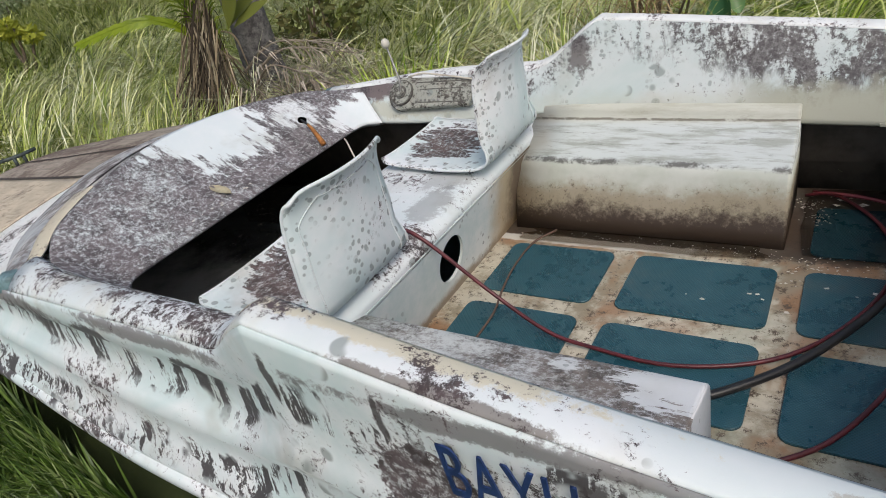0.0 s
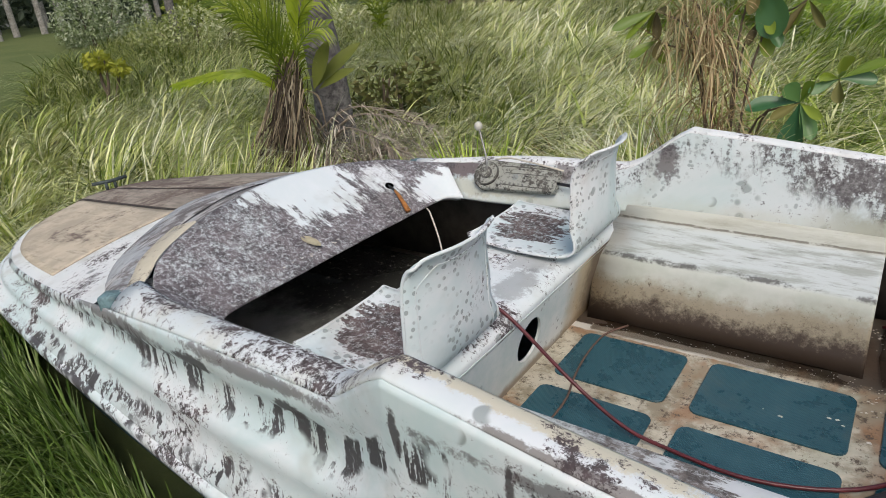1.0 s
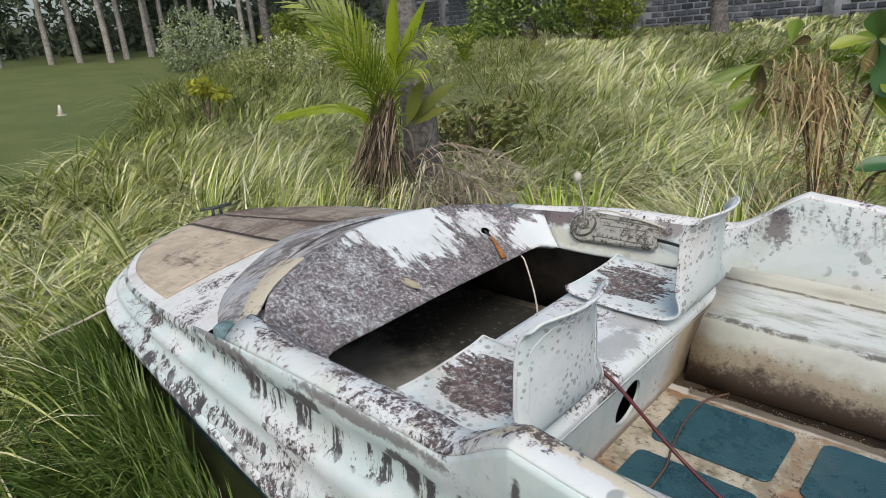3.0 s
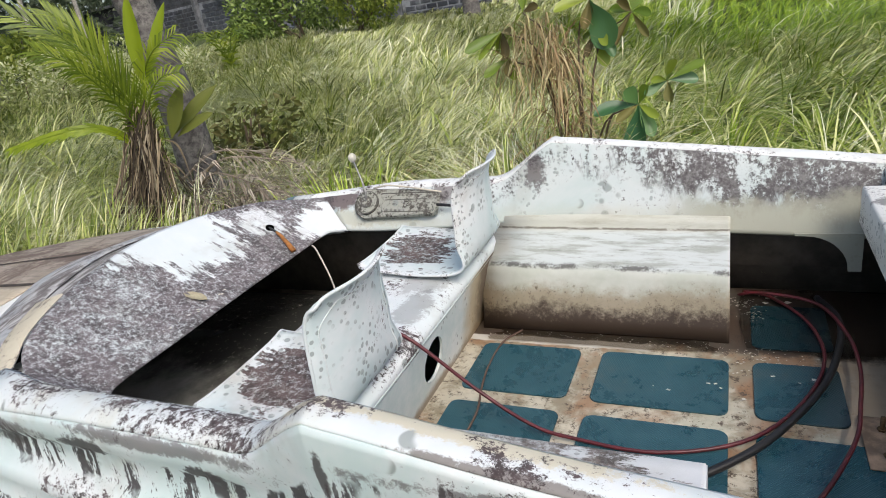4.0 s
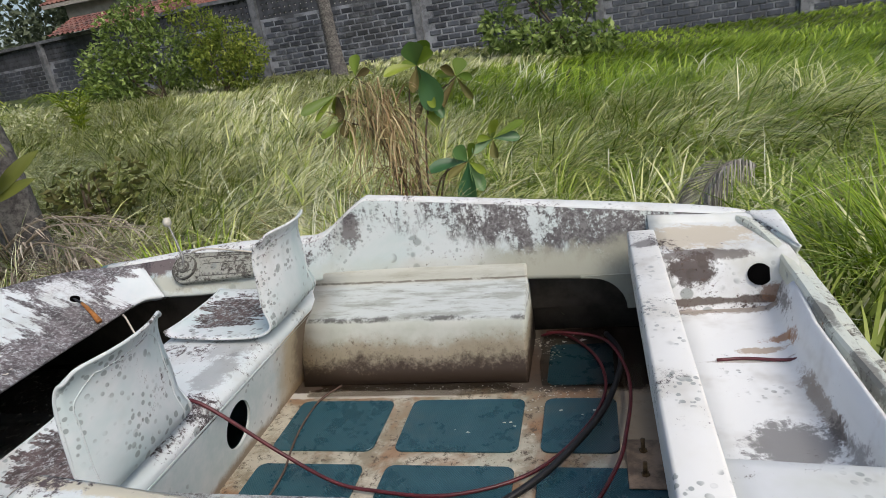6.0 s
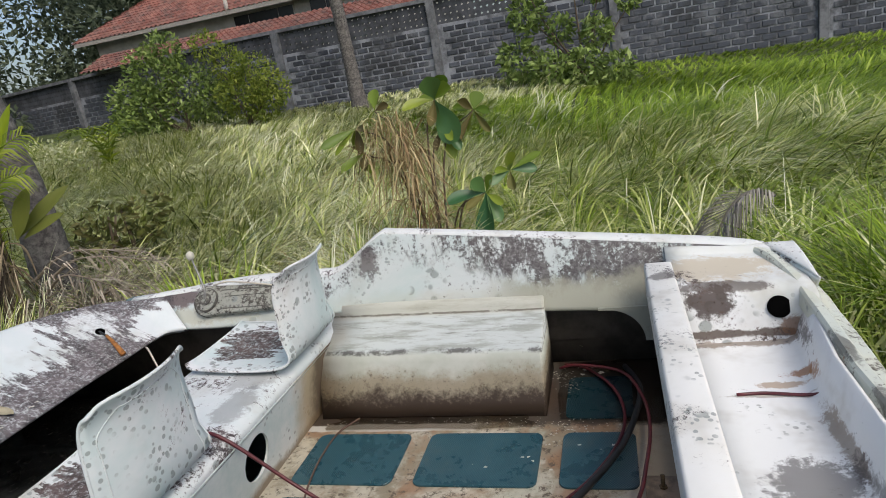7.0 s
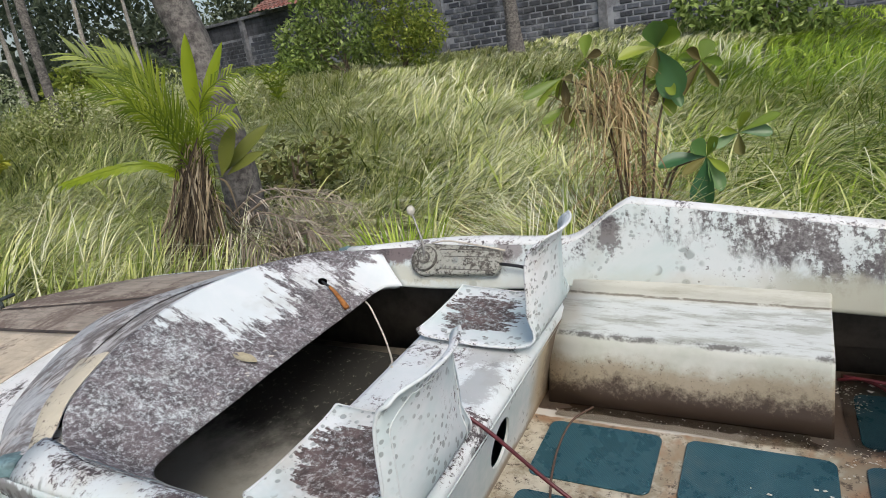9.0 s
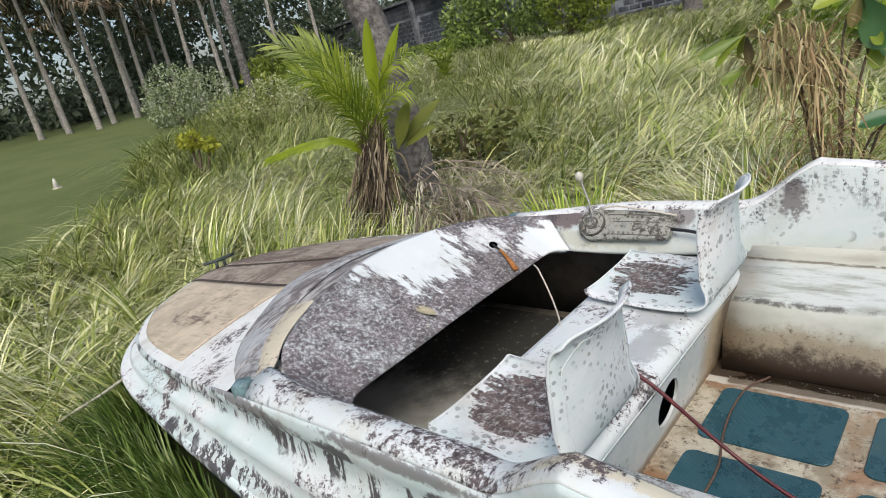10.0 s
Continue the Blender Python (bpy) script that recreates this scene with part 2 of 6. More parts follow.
RIM = gelcoat("gelcoat_rim", (0.55, 0.61, 0.61), (0.10, 0.085, 0.08), 0.4, 0.0, 0.3)
BOTTOM = plain("bottom_paint", (0.09, 0.19, 0.235), 0.4, 0, 0.45, 8)


def bench_paint():
    """Cream gelcoat: chalky top, a dark line of mould along the lip, brown water stains that end in black scum at the foot."""
    n = Nodes("gelcoat_bench", 0.55)
    z, x = n.axis(2), n.axis(0)
    level = n.math("ADD", z, n.math("MULTIPLY", n.math("ADD", x, 0.5), 0.024))
    wob = n.math("ADD", z, n.math("MULTIPLY", n.math("SUBTRACT", n.noise(4, 6, 0.75), 0.5), 0.16))
    base = n.mix(n.ramp(n.noise(6, 5), 0.4, 0.65), (0.45, 0.48, 0.42), (0.53, 0.55, 0.50))
    streaky = n.noise(1.0, 6, 0.7, src=n.scaled(3.5, 20, 20))
    top = n.mix(n.ramp(streaky, 0.46, 0.62), (0.50, 0.54, 0.53), (0.33, 0.35, 0.32))
    top = n.mix(n.math("MULTIPLY", n.ramp(n.noise(1.0, 7, 0.8, src=n.scaled(9, 40, 40)), 0.56, 0.66), 0.6), top, (0.14, 0.15, 0.13))
    top = n.mix(n.math("MULTIPLY", n.ramp(level, 0.312, 0.325), 0.6), top, (0.49, 0.475, 0.38))
    c = n.mix(n.ramp(level, 0.235, 0.25), base, top)
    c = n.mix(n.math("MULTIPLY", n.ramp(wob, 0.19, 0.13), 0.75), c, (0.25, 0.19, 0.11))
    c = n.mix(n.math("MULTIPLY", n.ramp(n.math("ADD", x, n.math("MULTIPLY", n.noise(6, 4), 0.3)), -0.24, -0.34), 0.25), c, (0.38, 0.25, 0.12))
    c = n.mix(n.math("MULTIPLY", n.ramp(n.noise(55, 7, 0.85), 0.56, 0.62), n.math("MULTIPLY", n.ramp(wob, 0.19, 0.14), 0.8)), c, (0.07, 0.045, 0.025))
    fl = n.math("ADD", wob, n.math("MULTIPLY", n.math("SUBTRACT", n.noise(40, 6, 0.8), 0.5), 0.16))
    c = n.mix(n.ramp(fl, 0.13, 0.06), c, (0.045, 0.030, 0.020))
    near = n.math("ABSOLUTE", n.math("SUBTRACT", level, n.math("ADD", 0.246, n.math("MULTIPLY", n.math("SUBTRACT", n.noise(7, 5, 0.8), 0.5), 0.03))))
    line = n.math("MULTIPLY", n.ramp(near, 0.010, 0.003), n.ramp(n.noise(4.5, 5, 0.8), 0.45, 0.55))
    c = n.mix(n.math("MULTIPLY", line, 0.85), c, (0.07, 0.065, 0.06))
    seam = n.math("ABSOLUTE", n.math("SUBTRACT", level, n.math("ADD", 0.325, n.math("MULTIPLY", n.math("SUBTRACT", n.noise(9, 5, 0.8), 0.5), 0.012))))
    c = n.mix(n.math("MULTIPLY", n.ramp(seam, 0.005, 0.0015), n.ramp(n.noise(6, 5, 0.8), 0.36, 0.5, 0.0, 0.8)), c, (0.10, 0.085, 0.06))
    return n.done(c, n.noise(30, 5), 0.3, 0.001)


def floor_paint():
    n = Nodes("floor_gelcoat", 0.55)
    a = n.noise(7, 6, 0.7)
    b = n.noise(3.0, 4, 0.6, warp=0.5)
    x, y = n.axis(0), n.axis(1)
    c = n.mix(n.ramp(a, 0.38, 0.58), (0.27, 0.23, 0.16), (0.55, 0.51, 0.41))
    c = n.mix(n.math("MULTIPLY", n.ramp(n.math("ADD", b, n.ramp(y, -0.25, 0.12, 0, 0.1)), 0.49, 0.60), 0.75), c, (0.27, 0.13, 0.055))
    c = n.mix(n.math("MULTIPLY", n.ramp(n.noise(3.6, 4), 0.5, 0.62), 0.4), c, (0.25, 0.29, 0.22))
    c = n.mix(n.ramp(n.noise(26, 6, 0.8), 0.52, 0.62), c, (0.085, 0.06, 0.04))
    wet = n.math("ADD", n.math("MULTIPLY", n.math("SUBTRACT", n.noise(6, 6, 0.75), 0.5), 0.35), x)
    # Wet aft floor: its pale brown stands in for light reflected there.
    c = n.mix(n.math("MULTIPLY", n.ramp(wet, 0.62, 0.74), 0.9), c, (0.38, 0.31, 0.23))
    wet_shade = n.math("ADD", n.math("MULTIPLY", n.math("SUBTRACT", n.noise(9, 6, 0.75), 0.5), 0.16), y)
    # Wet far side; the near-black also paints the shade under the side deck.
    c = n.mix(n.math("MULTIPLY", n.ramp(wet_shade, 0.035, 0.08), 0.9), c, (0.045, 0.033, 0.025))
    # White strip by the bench: sky reflected in the water film, painted on.
    edge = n.math("ADD", y, n.math("MULTIPLY", n.math("SUBTRACT", n.noise(10, 5, 0.7), 0.5), 0.035))
    strip = n.math("MULTIPLY", n.math("MULTIPLY", n.ramp(edge, 0.022, 0.032), n.ramp(edge, 0.072, 0.062)), n.ramp(n.math("ADD", x, n.math("MULTIPLY", n.noise(5, 4), 0.5)), 0.42, 0.36))
    c = n.mix(n.math("MULTIPLY", strip, 0.9), c, (0.64, 0.63, 0.58))
    return n.done(c, a, 0.3, 0.002, n.ramp(wet, 0.5, 0.75, 0.5, 0.2))


def teal_mat():
    n = Nodes("teal_antislip", 0.5)
    x, y = n.axis(0), n.axis(1)
    grid = n.math("MULTIPLY", n.math("SINE", n.math("MULTIPLY", x, 760)), n.math("SINE", n.math("MULTIPLY", y, 760)))
    f = n.noise(6, 5, 0.7)
    c = n.mix(n.ramp(f, 0.35, 0.7), (0.014, 0.066, 0.088), (0.034, 0.105, 0.132))
    c = n.mix(n.ramp(grid, -0.1, 0.5, 0.0, 0.45), c, (0.006, 0.035, 0.045))
    c = n.mix(n.math("MULTIPLY", n.ramp(n.noise(3, 5, 0.7), 0.55, 0.75), 0.4), c, (0.10, 0.10, 0.08))
    wet = n.math("ADD", n.math("MULTIPLY", n.math("SUBTRACT", n.noise(6, 6, 0.75), 0.5), 0.35), x)
    c = n.mix(n.math("MULTIPLY", n.ramp(wet, 0.55, 0.72), n.ramp(y, -0.34, -0.28, 0.0, 0.6)), c, (0.03, 0.034, 0.034))
    c = n.mix(n.math("MULTIPLY", n.ramp(n.noise(34, 6, 0.8), 0.63, 0.70), 0.5), c, (0.20, 0.20, 0.17))
    return n.done(c, grid, 0.4, 0.001, n.ramp(f, 0.3, 0.7, 0.2, 0.42))


def deck_tan(name="deck_antiskid", tan=(0.53, 0.46, 0.35), worn=0.08):
    n = Nodes(name, 0.8)
    a = n.noise(2.4, 6, 0.7, warp=0.5)
    f = n.noise(34, 6, 0.8)
    c = n.mix(n.ramp(n.noise(7, 6, 0.7), 0.35, 0.65), tan, tuple(v * 0.72 for v in tan))
    grain = n.noise(1.0, 7, 0.75, src=n.scaled(5, 30, 14), warp=0.2)
    c = n.mix(n.math("MULTIPLY", n.ramp(grain, 0.48 + worn * 0.5, 0.62 + worn * 0.5), 0.6), c, tuple(v * 0.45 for v in tan))
    c = n.mix(n.ramp(n.math("ADD", a, n.math("MULTIPLY", f, 0.3)), 0.61 + worn, 0.72 + worn), c, (0.14, 0.105, 0.085))
    return n.done(c, f, 0.4, 0.002)


def bulkhead_paint():
    """White gelcoat, brown towards the bench corner and along the foot."""
    n = Nodes("gelcoat_bulkhead", 0.55)
    y, z = n.axis(1), n.axis(2)
    c = n.mix(n.ramp(n.noise(4, 5, 0.7), 0.35, 0.65), (0.50, 0.58, 0.57), (0.66, 0.68, 0.67))
    sp = n.math("MULTIPLY", n.ramp(n.cells(40), 0.34, 0.24), n.ramp(n.noise(4.3, 4), 0.52, 0.6))
    c = n.mix(n.math("MULTIPLY", sp, 0.7), c, (0.2, 0.22, 0.21))
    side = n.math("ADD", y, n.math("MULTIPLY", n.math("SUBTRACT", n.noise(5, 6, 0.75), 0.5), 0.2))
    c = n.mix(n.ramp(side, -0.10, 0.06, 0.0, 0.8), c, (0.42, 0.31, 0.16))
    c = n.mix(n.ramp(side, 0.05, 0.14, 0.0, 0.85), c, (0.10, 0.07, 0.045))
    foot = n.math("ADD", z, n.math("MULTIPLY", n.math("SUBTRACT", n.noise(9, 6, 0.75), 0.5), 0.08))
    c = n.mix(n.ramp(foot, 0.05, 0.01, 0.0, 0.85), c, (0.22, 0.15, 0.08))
    return n.done(c, n.noise(30, 5), 0.3, 0.001)


BULK = bulkhead_paint()
BENCH, FLOOR, TEAL, TAN = bench_paint(), floor_paint(), teal_mat(), deck_tan()
def streaked():
    """Grey-brown weathered laminate with streaks along the cowl."""
    n = Nodes("cowl_weathered", 0.8)
    a = n.noise(1.0, 7, 0.75, src=n.scaled(26, 7, 14), warp=0.3)
    b = n.noise(3.0, 5, 0.7)
    c = n.mix(n.ramp(a, 0.42, 0.57), (0.12, 0.105, 0.10), (0.47, 0.465, 0.46))
    c = n.mix(n.math("MULTIPLY", n.ramp(b, 0.48, 0.58), 0.75), c, (0.38, 0.41, 0.43))
    c = n.mix(n.math("MULTIPLY", n.ramp(n.math("ADD", n.noise(5.0, 7, 0.8), n.math("MULTIPLY", a, 0.3)), 0.66, 0.74), 0.8), c, (0.10, 0.088, 0.085))
    c = n.mix(n.math("MULTIPLY", n.ramp(n.noise(40, 6, 0.8), 0.55, 0.68), 0.7), c, (0.08, 0.07, 0.06))
    return n.done(c, a, 0.4, 0.002)


STREAKED = streaked()
BROWN_DECK = deck_tan("deck_brown", (0.37, 0.32, 0.26), 0.0)
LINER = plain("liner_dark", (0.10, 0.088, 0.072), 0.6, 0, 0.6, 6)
# Matte black for solid discs that paint the darkness inside holes.
HOLE = plain("hole_shade", (0.003, 0.003, 0.003), 1.0, 0, 0.2)
HOLE.node_tree.nodes["Principled BSDF"].inputs["Specular IOR Level"].default_value = 0.0
RUBBER = plain("rubber", (0.015, 0.015, 0.016), 0.45)
REDHOSE = plain("red_hose", (0.12, 0.02, 0.026), 0.4, 0, 0.4)
WIRE = plain("wire", (0.6, 0.55, 0.45), 0.6)
STEEL = plain("old_steel", (0.35, 0.34, 0.32), 0.5, 0.7, 0.4, 60)
RUST = plain("rust", (0.42, 0.17, 0.045), 0.9, 0, 0.5, 50)


# ---- building helpers ----
def mesh_of(bm, name, smooth=True):
    bmesh.ops.recalc_face_normals(bm, faces=bm.faces)
    me = bpy.data.meshes.new(name)
    bm.to_mesh(me)
    bm.free()
    for p in me.polygons:
        p.use_smooth = smooth
    return me


def part(name, bm, material, parent=None, label="", smooth=True, thick=0.0, bevel=0.0):
    ob = new(name, mesh_of(bm, name, smooth))
    ob.data.materials.append(material)
    ob.parent = parent
    if thick:
        m = ob.modifiers.new("thickness", "SOLIDIFY")
        m.thickness, m.offset = thick, 0.0
    if bevel:
        m = ob.modifiers.new("edge", "BEVEL")
        m.width, m.segments, m.limit_method = bevel, 2, "ANGLE"
    if label:
        ob["label"] = label
    return ob


def empty(name, at=(0, 0, 0)):
    ob = new(name)
    ob.location = at
    return ob


def loft(rows, closed=False):
    """Faces between rows of points, all of one length."""
    bm = bmesh.new()
    vs = [[bm.verts.new(p) for p in row] for row in rows]
    n = len(rows[0])
    for a, b in zip(vs, vs[1:]):
        for i in range(n if closed else n - 1):
            j = (i + 1) % n
            bm.faces.new((a[i], a[j], b[j], b[i]))
    bmesh.ops.remove_doubles(bm, verts=bm.verts, dist=0.0004)
    return bm


def smooth_line(pts, n):
    """n points along a Catmull-Rom line through pts."""
    pts = [Vector(p) for p in pts]
    pts = [pts[0] * 2 - pts[1], *pts, pts[-1] * 2 - pts[-2]]
    out = []
    for k in range(n):
        u = k / (n - 1) * (len(pts) - 3)
        i = min(int(u), len(pts) - 4)
        f = u - i
        a, b, c, d = pts[i : i + 4]
        out.append(0.5 * (2 * b + (c - a) * f + (2 * a - 5 * b + 4 * c - d) * f * f + (3 * b - a - 3 * c + d) * f**3))
    return out


def box(x0, x1, y0, y1, z0, z1, bm=None):
    bm = bm or bmesh.new()
    m = Matrix.Translation(((x0 + x1) / 2, (y0 + y1) / 2, (z0 + z1) / 2)) @ Matrix.Diagonal((x1 - x0, y1 - y0, z1 - z0, 1))
    bmesh.ops.create_cube(bm, size=1, matrix=m)
    return bm


def tube(pts, r, sides=8, taper=None, bm=None):
    bm = bm or bmesh.new()
    pts = [Vector(p) for p in pts]
    rows, a = [], None
    for i, p in enumerate(pts):
        d = (pts[min(i + 1, len(pts) - 1)] - pts[max(i - 1, 0)]).normalized()
        if a is None:
            a = d.cross(Vector((0.3, 0.2, 1)) if abs(d.z) < 0.9 else Vector((1, 0.2, 0)))
        a = (a - d * a.dot(d)).normalized()
        b = d.cross(a)
        rr = r * (1 + (taper - 1) * i / (len(pts) - 1)) if taper is not None else r
        rows.append([bm.verts.new(p + rr * (math.cos(k * 2 * math.pi / sides) * a + math.sin(k * 2 * math.pi / sides) * b)) for k in range(sides)])
    for a1, b1 in zip(rows, rows[1:]):
        for i in range(sides):
            bm.faces.new((a1[i], a1[(i + 1) % sides], b1[(i + 1) % sides], b1[i]))
    bm.faces.new(rows[0])
    bm.faces.new(rows[-1])
    return bm


def disc_tube(centre, axis, r, depth, sides=20, bm=None):
    c, a = Vector(centre), Vector(axis).normalized()
    return tube([c - a * depth / 2, c + a * depth / 2], r, sides, bm=bm)


# ---- the boat ----
YC = -0.325
boat = tagged(empty("speedboat", (-1.0, YC, -0.4)), "abandoned white fibreglass speedboat, mouldy and stained, lying in tall grass", "boat")


def boat_part(name, bm, material, parent=None, **more):
    """A part of the boat, given in world metres."""
    bm.transform(Matrix.Translation(-Vector(boat.location)))
    return part(name, bm, material, parent or boat, **more)


# stations from the stern to the bow: x, half width and height of the top edge, half width and height of the rub rail
STATIONS = [
    (1.33, 0.52, 0.44, 0.95, -0.03),
    (1.25, 0.80, 0.455, 0.95, -0.02),
    (1.14, 0.905, 0.47, 0.95, -0.02),
    (0.80, 0.925, 0.515, 0.95, 0.0),
    (0.20, 0.94, 0.585, 0.955, 0.02),
    (-0.20, 0.935, 0.635, 0.955, 0.035),
    (-0.28, 0.93, 0.63, 0.955, 0.04),
    (-0.46, 0.89, 0.505, 0.95, 0.045),
    (-0.60, 0.88, 0.49, 0.95, 0.05),
    (-1.00, 0.875, 0.485, 0.945, 0.06),
    (-1.55, 0.835, 0.43, 0.915, 0.10),
    (-2.20, 0.775, 0.35, 0.86, 0.15),
    (-2.80, 0.685, 0.32, 0.77, 0.18),
    (-3.18, 0.48, 0.31, 0.55, 0.195),
    (-3.38, 0.24, 0.305, 0.28, 0.20),
    (-3.44, 0.0, 0.305, 0.0, 0.20),
]
NS = 84
TOP_LINE = smooth_line([(x, w, z) for x, w, z, _, _ in STATIONS], NS)
RUB_LINE = smooth_line([(x - (0.08 if x < -2 else 0.0), w, z) for x, _, _, w, z in STATIONS], NS)
TOP_LINE[-1].y = RUB_LINE[-1].y = 0


def both(line):
    """A half outline and its mirror image as one line, in world metres."""
    return [(p.x, YC - p.y, p.z) for p in line] + [(p.x, YC + p.y, p.z) for p in line[-2::-1]]


def side_rows():
    # fraction of the way down from the top edge, push outwards
    prof = [(0, 0), (0.03, 0.002), (0.09, 0.0), (0.15, -0.007), (0.22, -0.026), (0.40, -0.032), (0.47, -0.006), (0.53, 0.006), (0.62, -0.016), (0.80, -0.012), (0.9, 0.012), (1, 0.0)]
    rows = []
    for f, off in prof:
        line = []
        for a, b in zip(TOP_LINE, RUB_LINE):
            p = a.lerp(b, f)
            k = min(1.0, p.y / 0.3)
            flat = np.interp(a.x, [-0.50, -0.24], [1.0, 0.3]) if f < 0.45 else 1.0
            p.y += off * k * flat
            p.x -= off * (1 - k)
            line.append(p)
        rows.append(both(line))
    return rows


boat_part("topside_shell", loft(side_rows()), GEL, label="white moulded topsides with black mould runs", thick=0.012)


def bottom_rows():
    rows = []
    for f, dw, z in ((0, 0.03, 0.0), (0.25, 0.05, -0.1), (0.7, 0.10, -0.26), (1, 0.22, -0.36)):
        line = []
        for i, b in enumerate(RUB_LINE):
            bow = max(0.0, (i / (NS - 1) - 0.72) / 0.28)
            p = b.copy()
            p.y = max(0.0, b.y - dw)
            p.x += bow * bow * f * 0.55
            p.z = b.z * (1 - f) + z + f * 0.1 * bow
            line.append(p)
        line[-1].y = 0
        rows.append(both(line))
    keel = []
    for i, b in enumerate(RUB_LINE):
        bow = max(0.0, (i / (NS - 1) - 0.72) / 0.28)
        keel.append(Vector((b.x + bow * bow * 0.55, 0, -0.4 + 0.12 * bow)))
    rows.append(both(keel))
    return rows


boat_part("hull_bottom", loft(bottom_rows()), BOTTOM, label="dark blue painted hull bottom", thick=0.012)


def rub_rail():
    rows = []
    for dw, dz in ((-0.02, 0.02), (0.012, 0.024), (0.026, 0.012), (0.026, -0.014), (0.01, -0.03), (-0.03, -0.03)):
        line = []
        for b in RUB_LINE:
            p = b.copy()
            k = min(1.0, p.y / 0.25)
            p.y = max(0, p.y + dw * k)
            p.x -= dw * (1 - k)
            p.z += dz
            line.append(p)
        line[-1].y = 0
        rows.append(both(line))
    return loft(rows)


boat_part("rub_rail", rub_rail(), GEL, label="white moulded rub rail flange")

# inner coaming: its top edge and its lower edge, from the stern forward and round under the dash
IN_TOP = [(1.14, 0.83, 0.465), (0.86, 0.845, 0.50), (0.20, 0.865, 0.585), (-0.20, 0.86, 0.635), (-0.29, 0.85, 0.625), (-0.46, 0.80, 0.505), (-0.62, 0.785, 0.495), (-1.0, 0.78, 0.49), (-1.3, 0.76, 0.475), (-1.46, 0.71, 0.48), (-1.57, 0.60, 0.515), (-1.66, 0.36, 0.555), (-1.70, 0.13, 0.575), (-1.71, 0.0, 0.578)]
IN_LOW = [(1.14, 0.74, 0.27), (0.86, 0.75, 0.27), (0.20, 0.755, 0.30), (-0.20, 0.75, 0.32), (-0.29, 0.75, 0.33), (-0.46, 0.742, 0.345), (-0.66, 0.70, 0.345), (-1.0, 0.66, 0.345), (-1.17, 0.655, 0.347), (-1.25, 0.635, 0.354), (-1.272, 0.56, 0.36), (-1.275, 0.30, 0.36), (-1.28, 0.12, 0.36), (-1.28, 0.0, 0.36)]
NI = 64
TOP_IN, LOW_IN = smooth_line(IN_TOP, NI), smooth_line(IN_LOW, NI)
TOP_IN[-1].y = LOW_IN[-1].y = 0


def coaming_rows(i0, i1):
    rows = []
    for f, sag in ((0, 0), (0.04, 0.006), (0.3, 0.0), (0.7, -0.006), (0.96, 0.0), (1.0, 0.0)):
        rows.append([a.lerp(b, f) + Vector((0, 0, sag)) for a, b in zip(TOP_IN[i0:i1], LOW_IN[i0:i1])])
    rows.append([p + Vector((0.0 if p.x > -1.2 else -0.03, 0.03 if p.x > -1.2 else 0.0, -0.015)) for p in LOW_IN[i0:i1]])
    return rows


DASH_AT = next(i for i, p in enumerate(TOP_IN) if p.x < -1.36)
dash_rows = [[(p.x, YC - p.y, p.z) for p in row] + [(p.x, YC + p.y, p.z) for p in row[-2::-1]] for row in coaming_rows(DASH_AT - 1, NI)]
boat_part("dashboard", loft(dash_rows), DASH, label="sloping dashboard mottled with dark mould", thick=0.01)
for side in (-1, 1):
    rows = [[(p.x, YC + side * p.y, p.z) for p in row] for row in coaming_rows(0, DASH_AT)]
    boat_part("inner_coaming", loft(rows), GELIN, label="white inner side with grey lichen spots", thick=0.01)
    # rounded top between the inner edge and the outer edge
    rows = []
    outer = [p for p in TOP_LINE if p.x > -1.58]
    k = len(outer)
    xs = [p.x for p in outer]
    tx, ty, tz = [p.x for p in TOP_IN[: DASH_AT + 3]][::-1], [p.y for p in TOP_IN[: DASH_AT + 3]][::-1], [p.z for p in TOP_IN[: DASH_AT + 3]][::-1]
    for f, lift in ((0, 0.0), (0.12, 0.012), (0.4, 0.02), (0.7, 0.018), (0.92, 0.008), (1, 0)):
        row = []
        for p in outer:
            w, z = np.interp(p.x, tx, ty), np.interp(p.x, tx, tz)
            row.append((p.x, YC + side * (w + (p.y - w) * f), z + (p.z - z) * f + lift * np.interp(p.x, [-0.50, -0.24], [1.0, 0.45])))
        rows.append(row)
    boat_part("gunwale", loft(rows), GELTOP if side < 0 else FARTOP, label="rounded white gunwale flecked with mould", thick=0.01)


# foredeck
def deck_z(x, w):
    xs = [p.x for p in TOP_LINE][::-1]
    ze, we = np.interp(x, xs, [p.z for p in TOP_LINE][::-1]), np.interp(x, xs, [p.y for p in TOP_LINE][::-1])
    return ze + 0.085 * min(1.0, we / 0.5) * (1 - min(1.0, (w / max(we, 0.05)) ** 2))


def deck_w(x):
    return float(np.interp(x, [p.x for p in TOP_LINE][::-1], [p.y for p in TOP_LINE][::-1]))


def deck_patch(xa, xb, lo, hi, lift, n=26, m=16):
    """A piece of the deck between two lines across it, lo(x) and hi(x), as signed distances from the keel line."""
    rows = []
    for i in range(n):
        x = xa + (xb - xa) * i / (n - 1)
        a, b = lo(x), hi(x)
        rows.append([(x, YC + a + (b - a) * j / (m - 1), deck_z(x, abs(a + (b - a) * j / (m - 1))) + lift) for j in range(m)])
    return loft(rows)


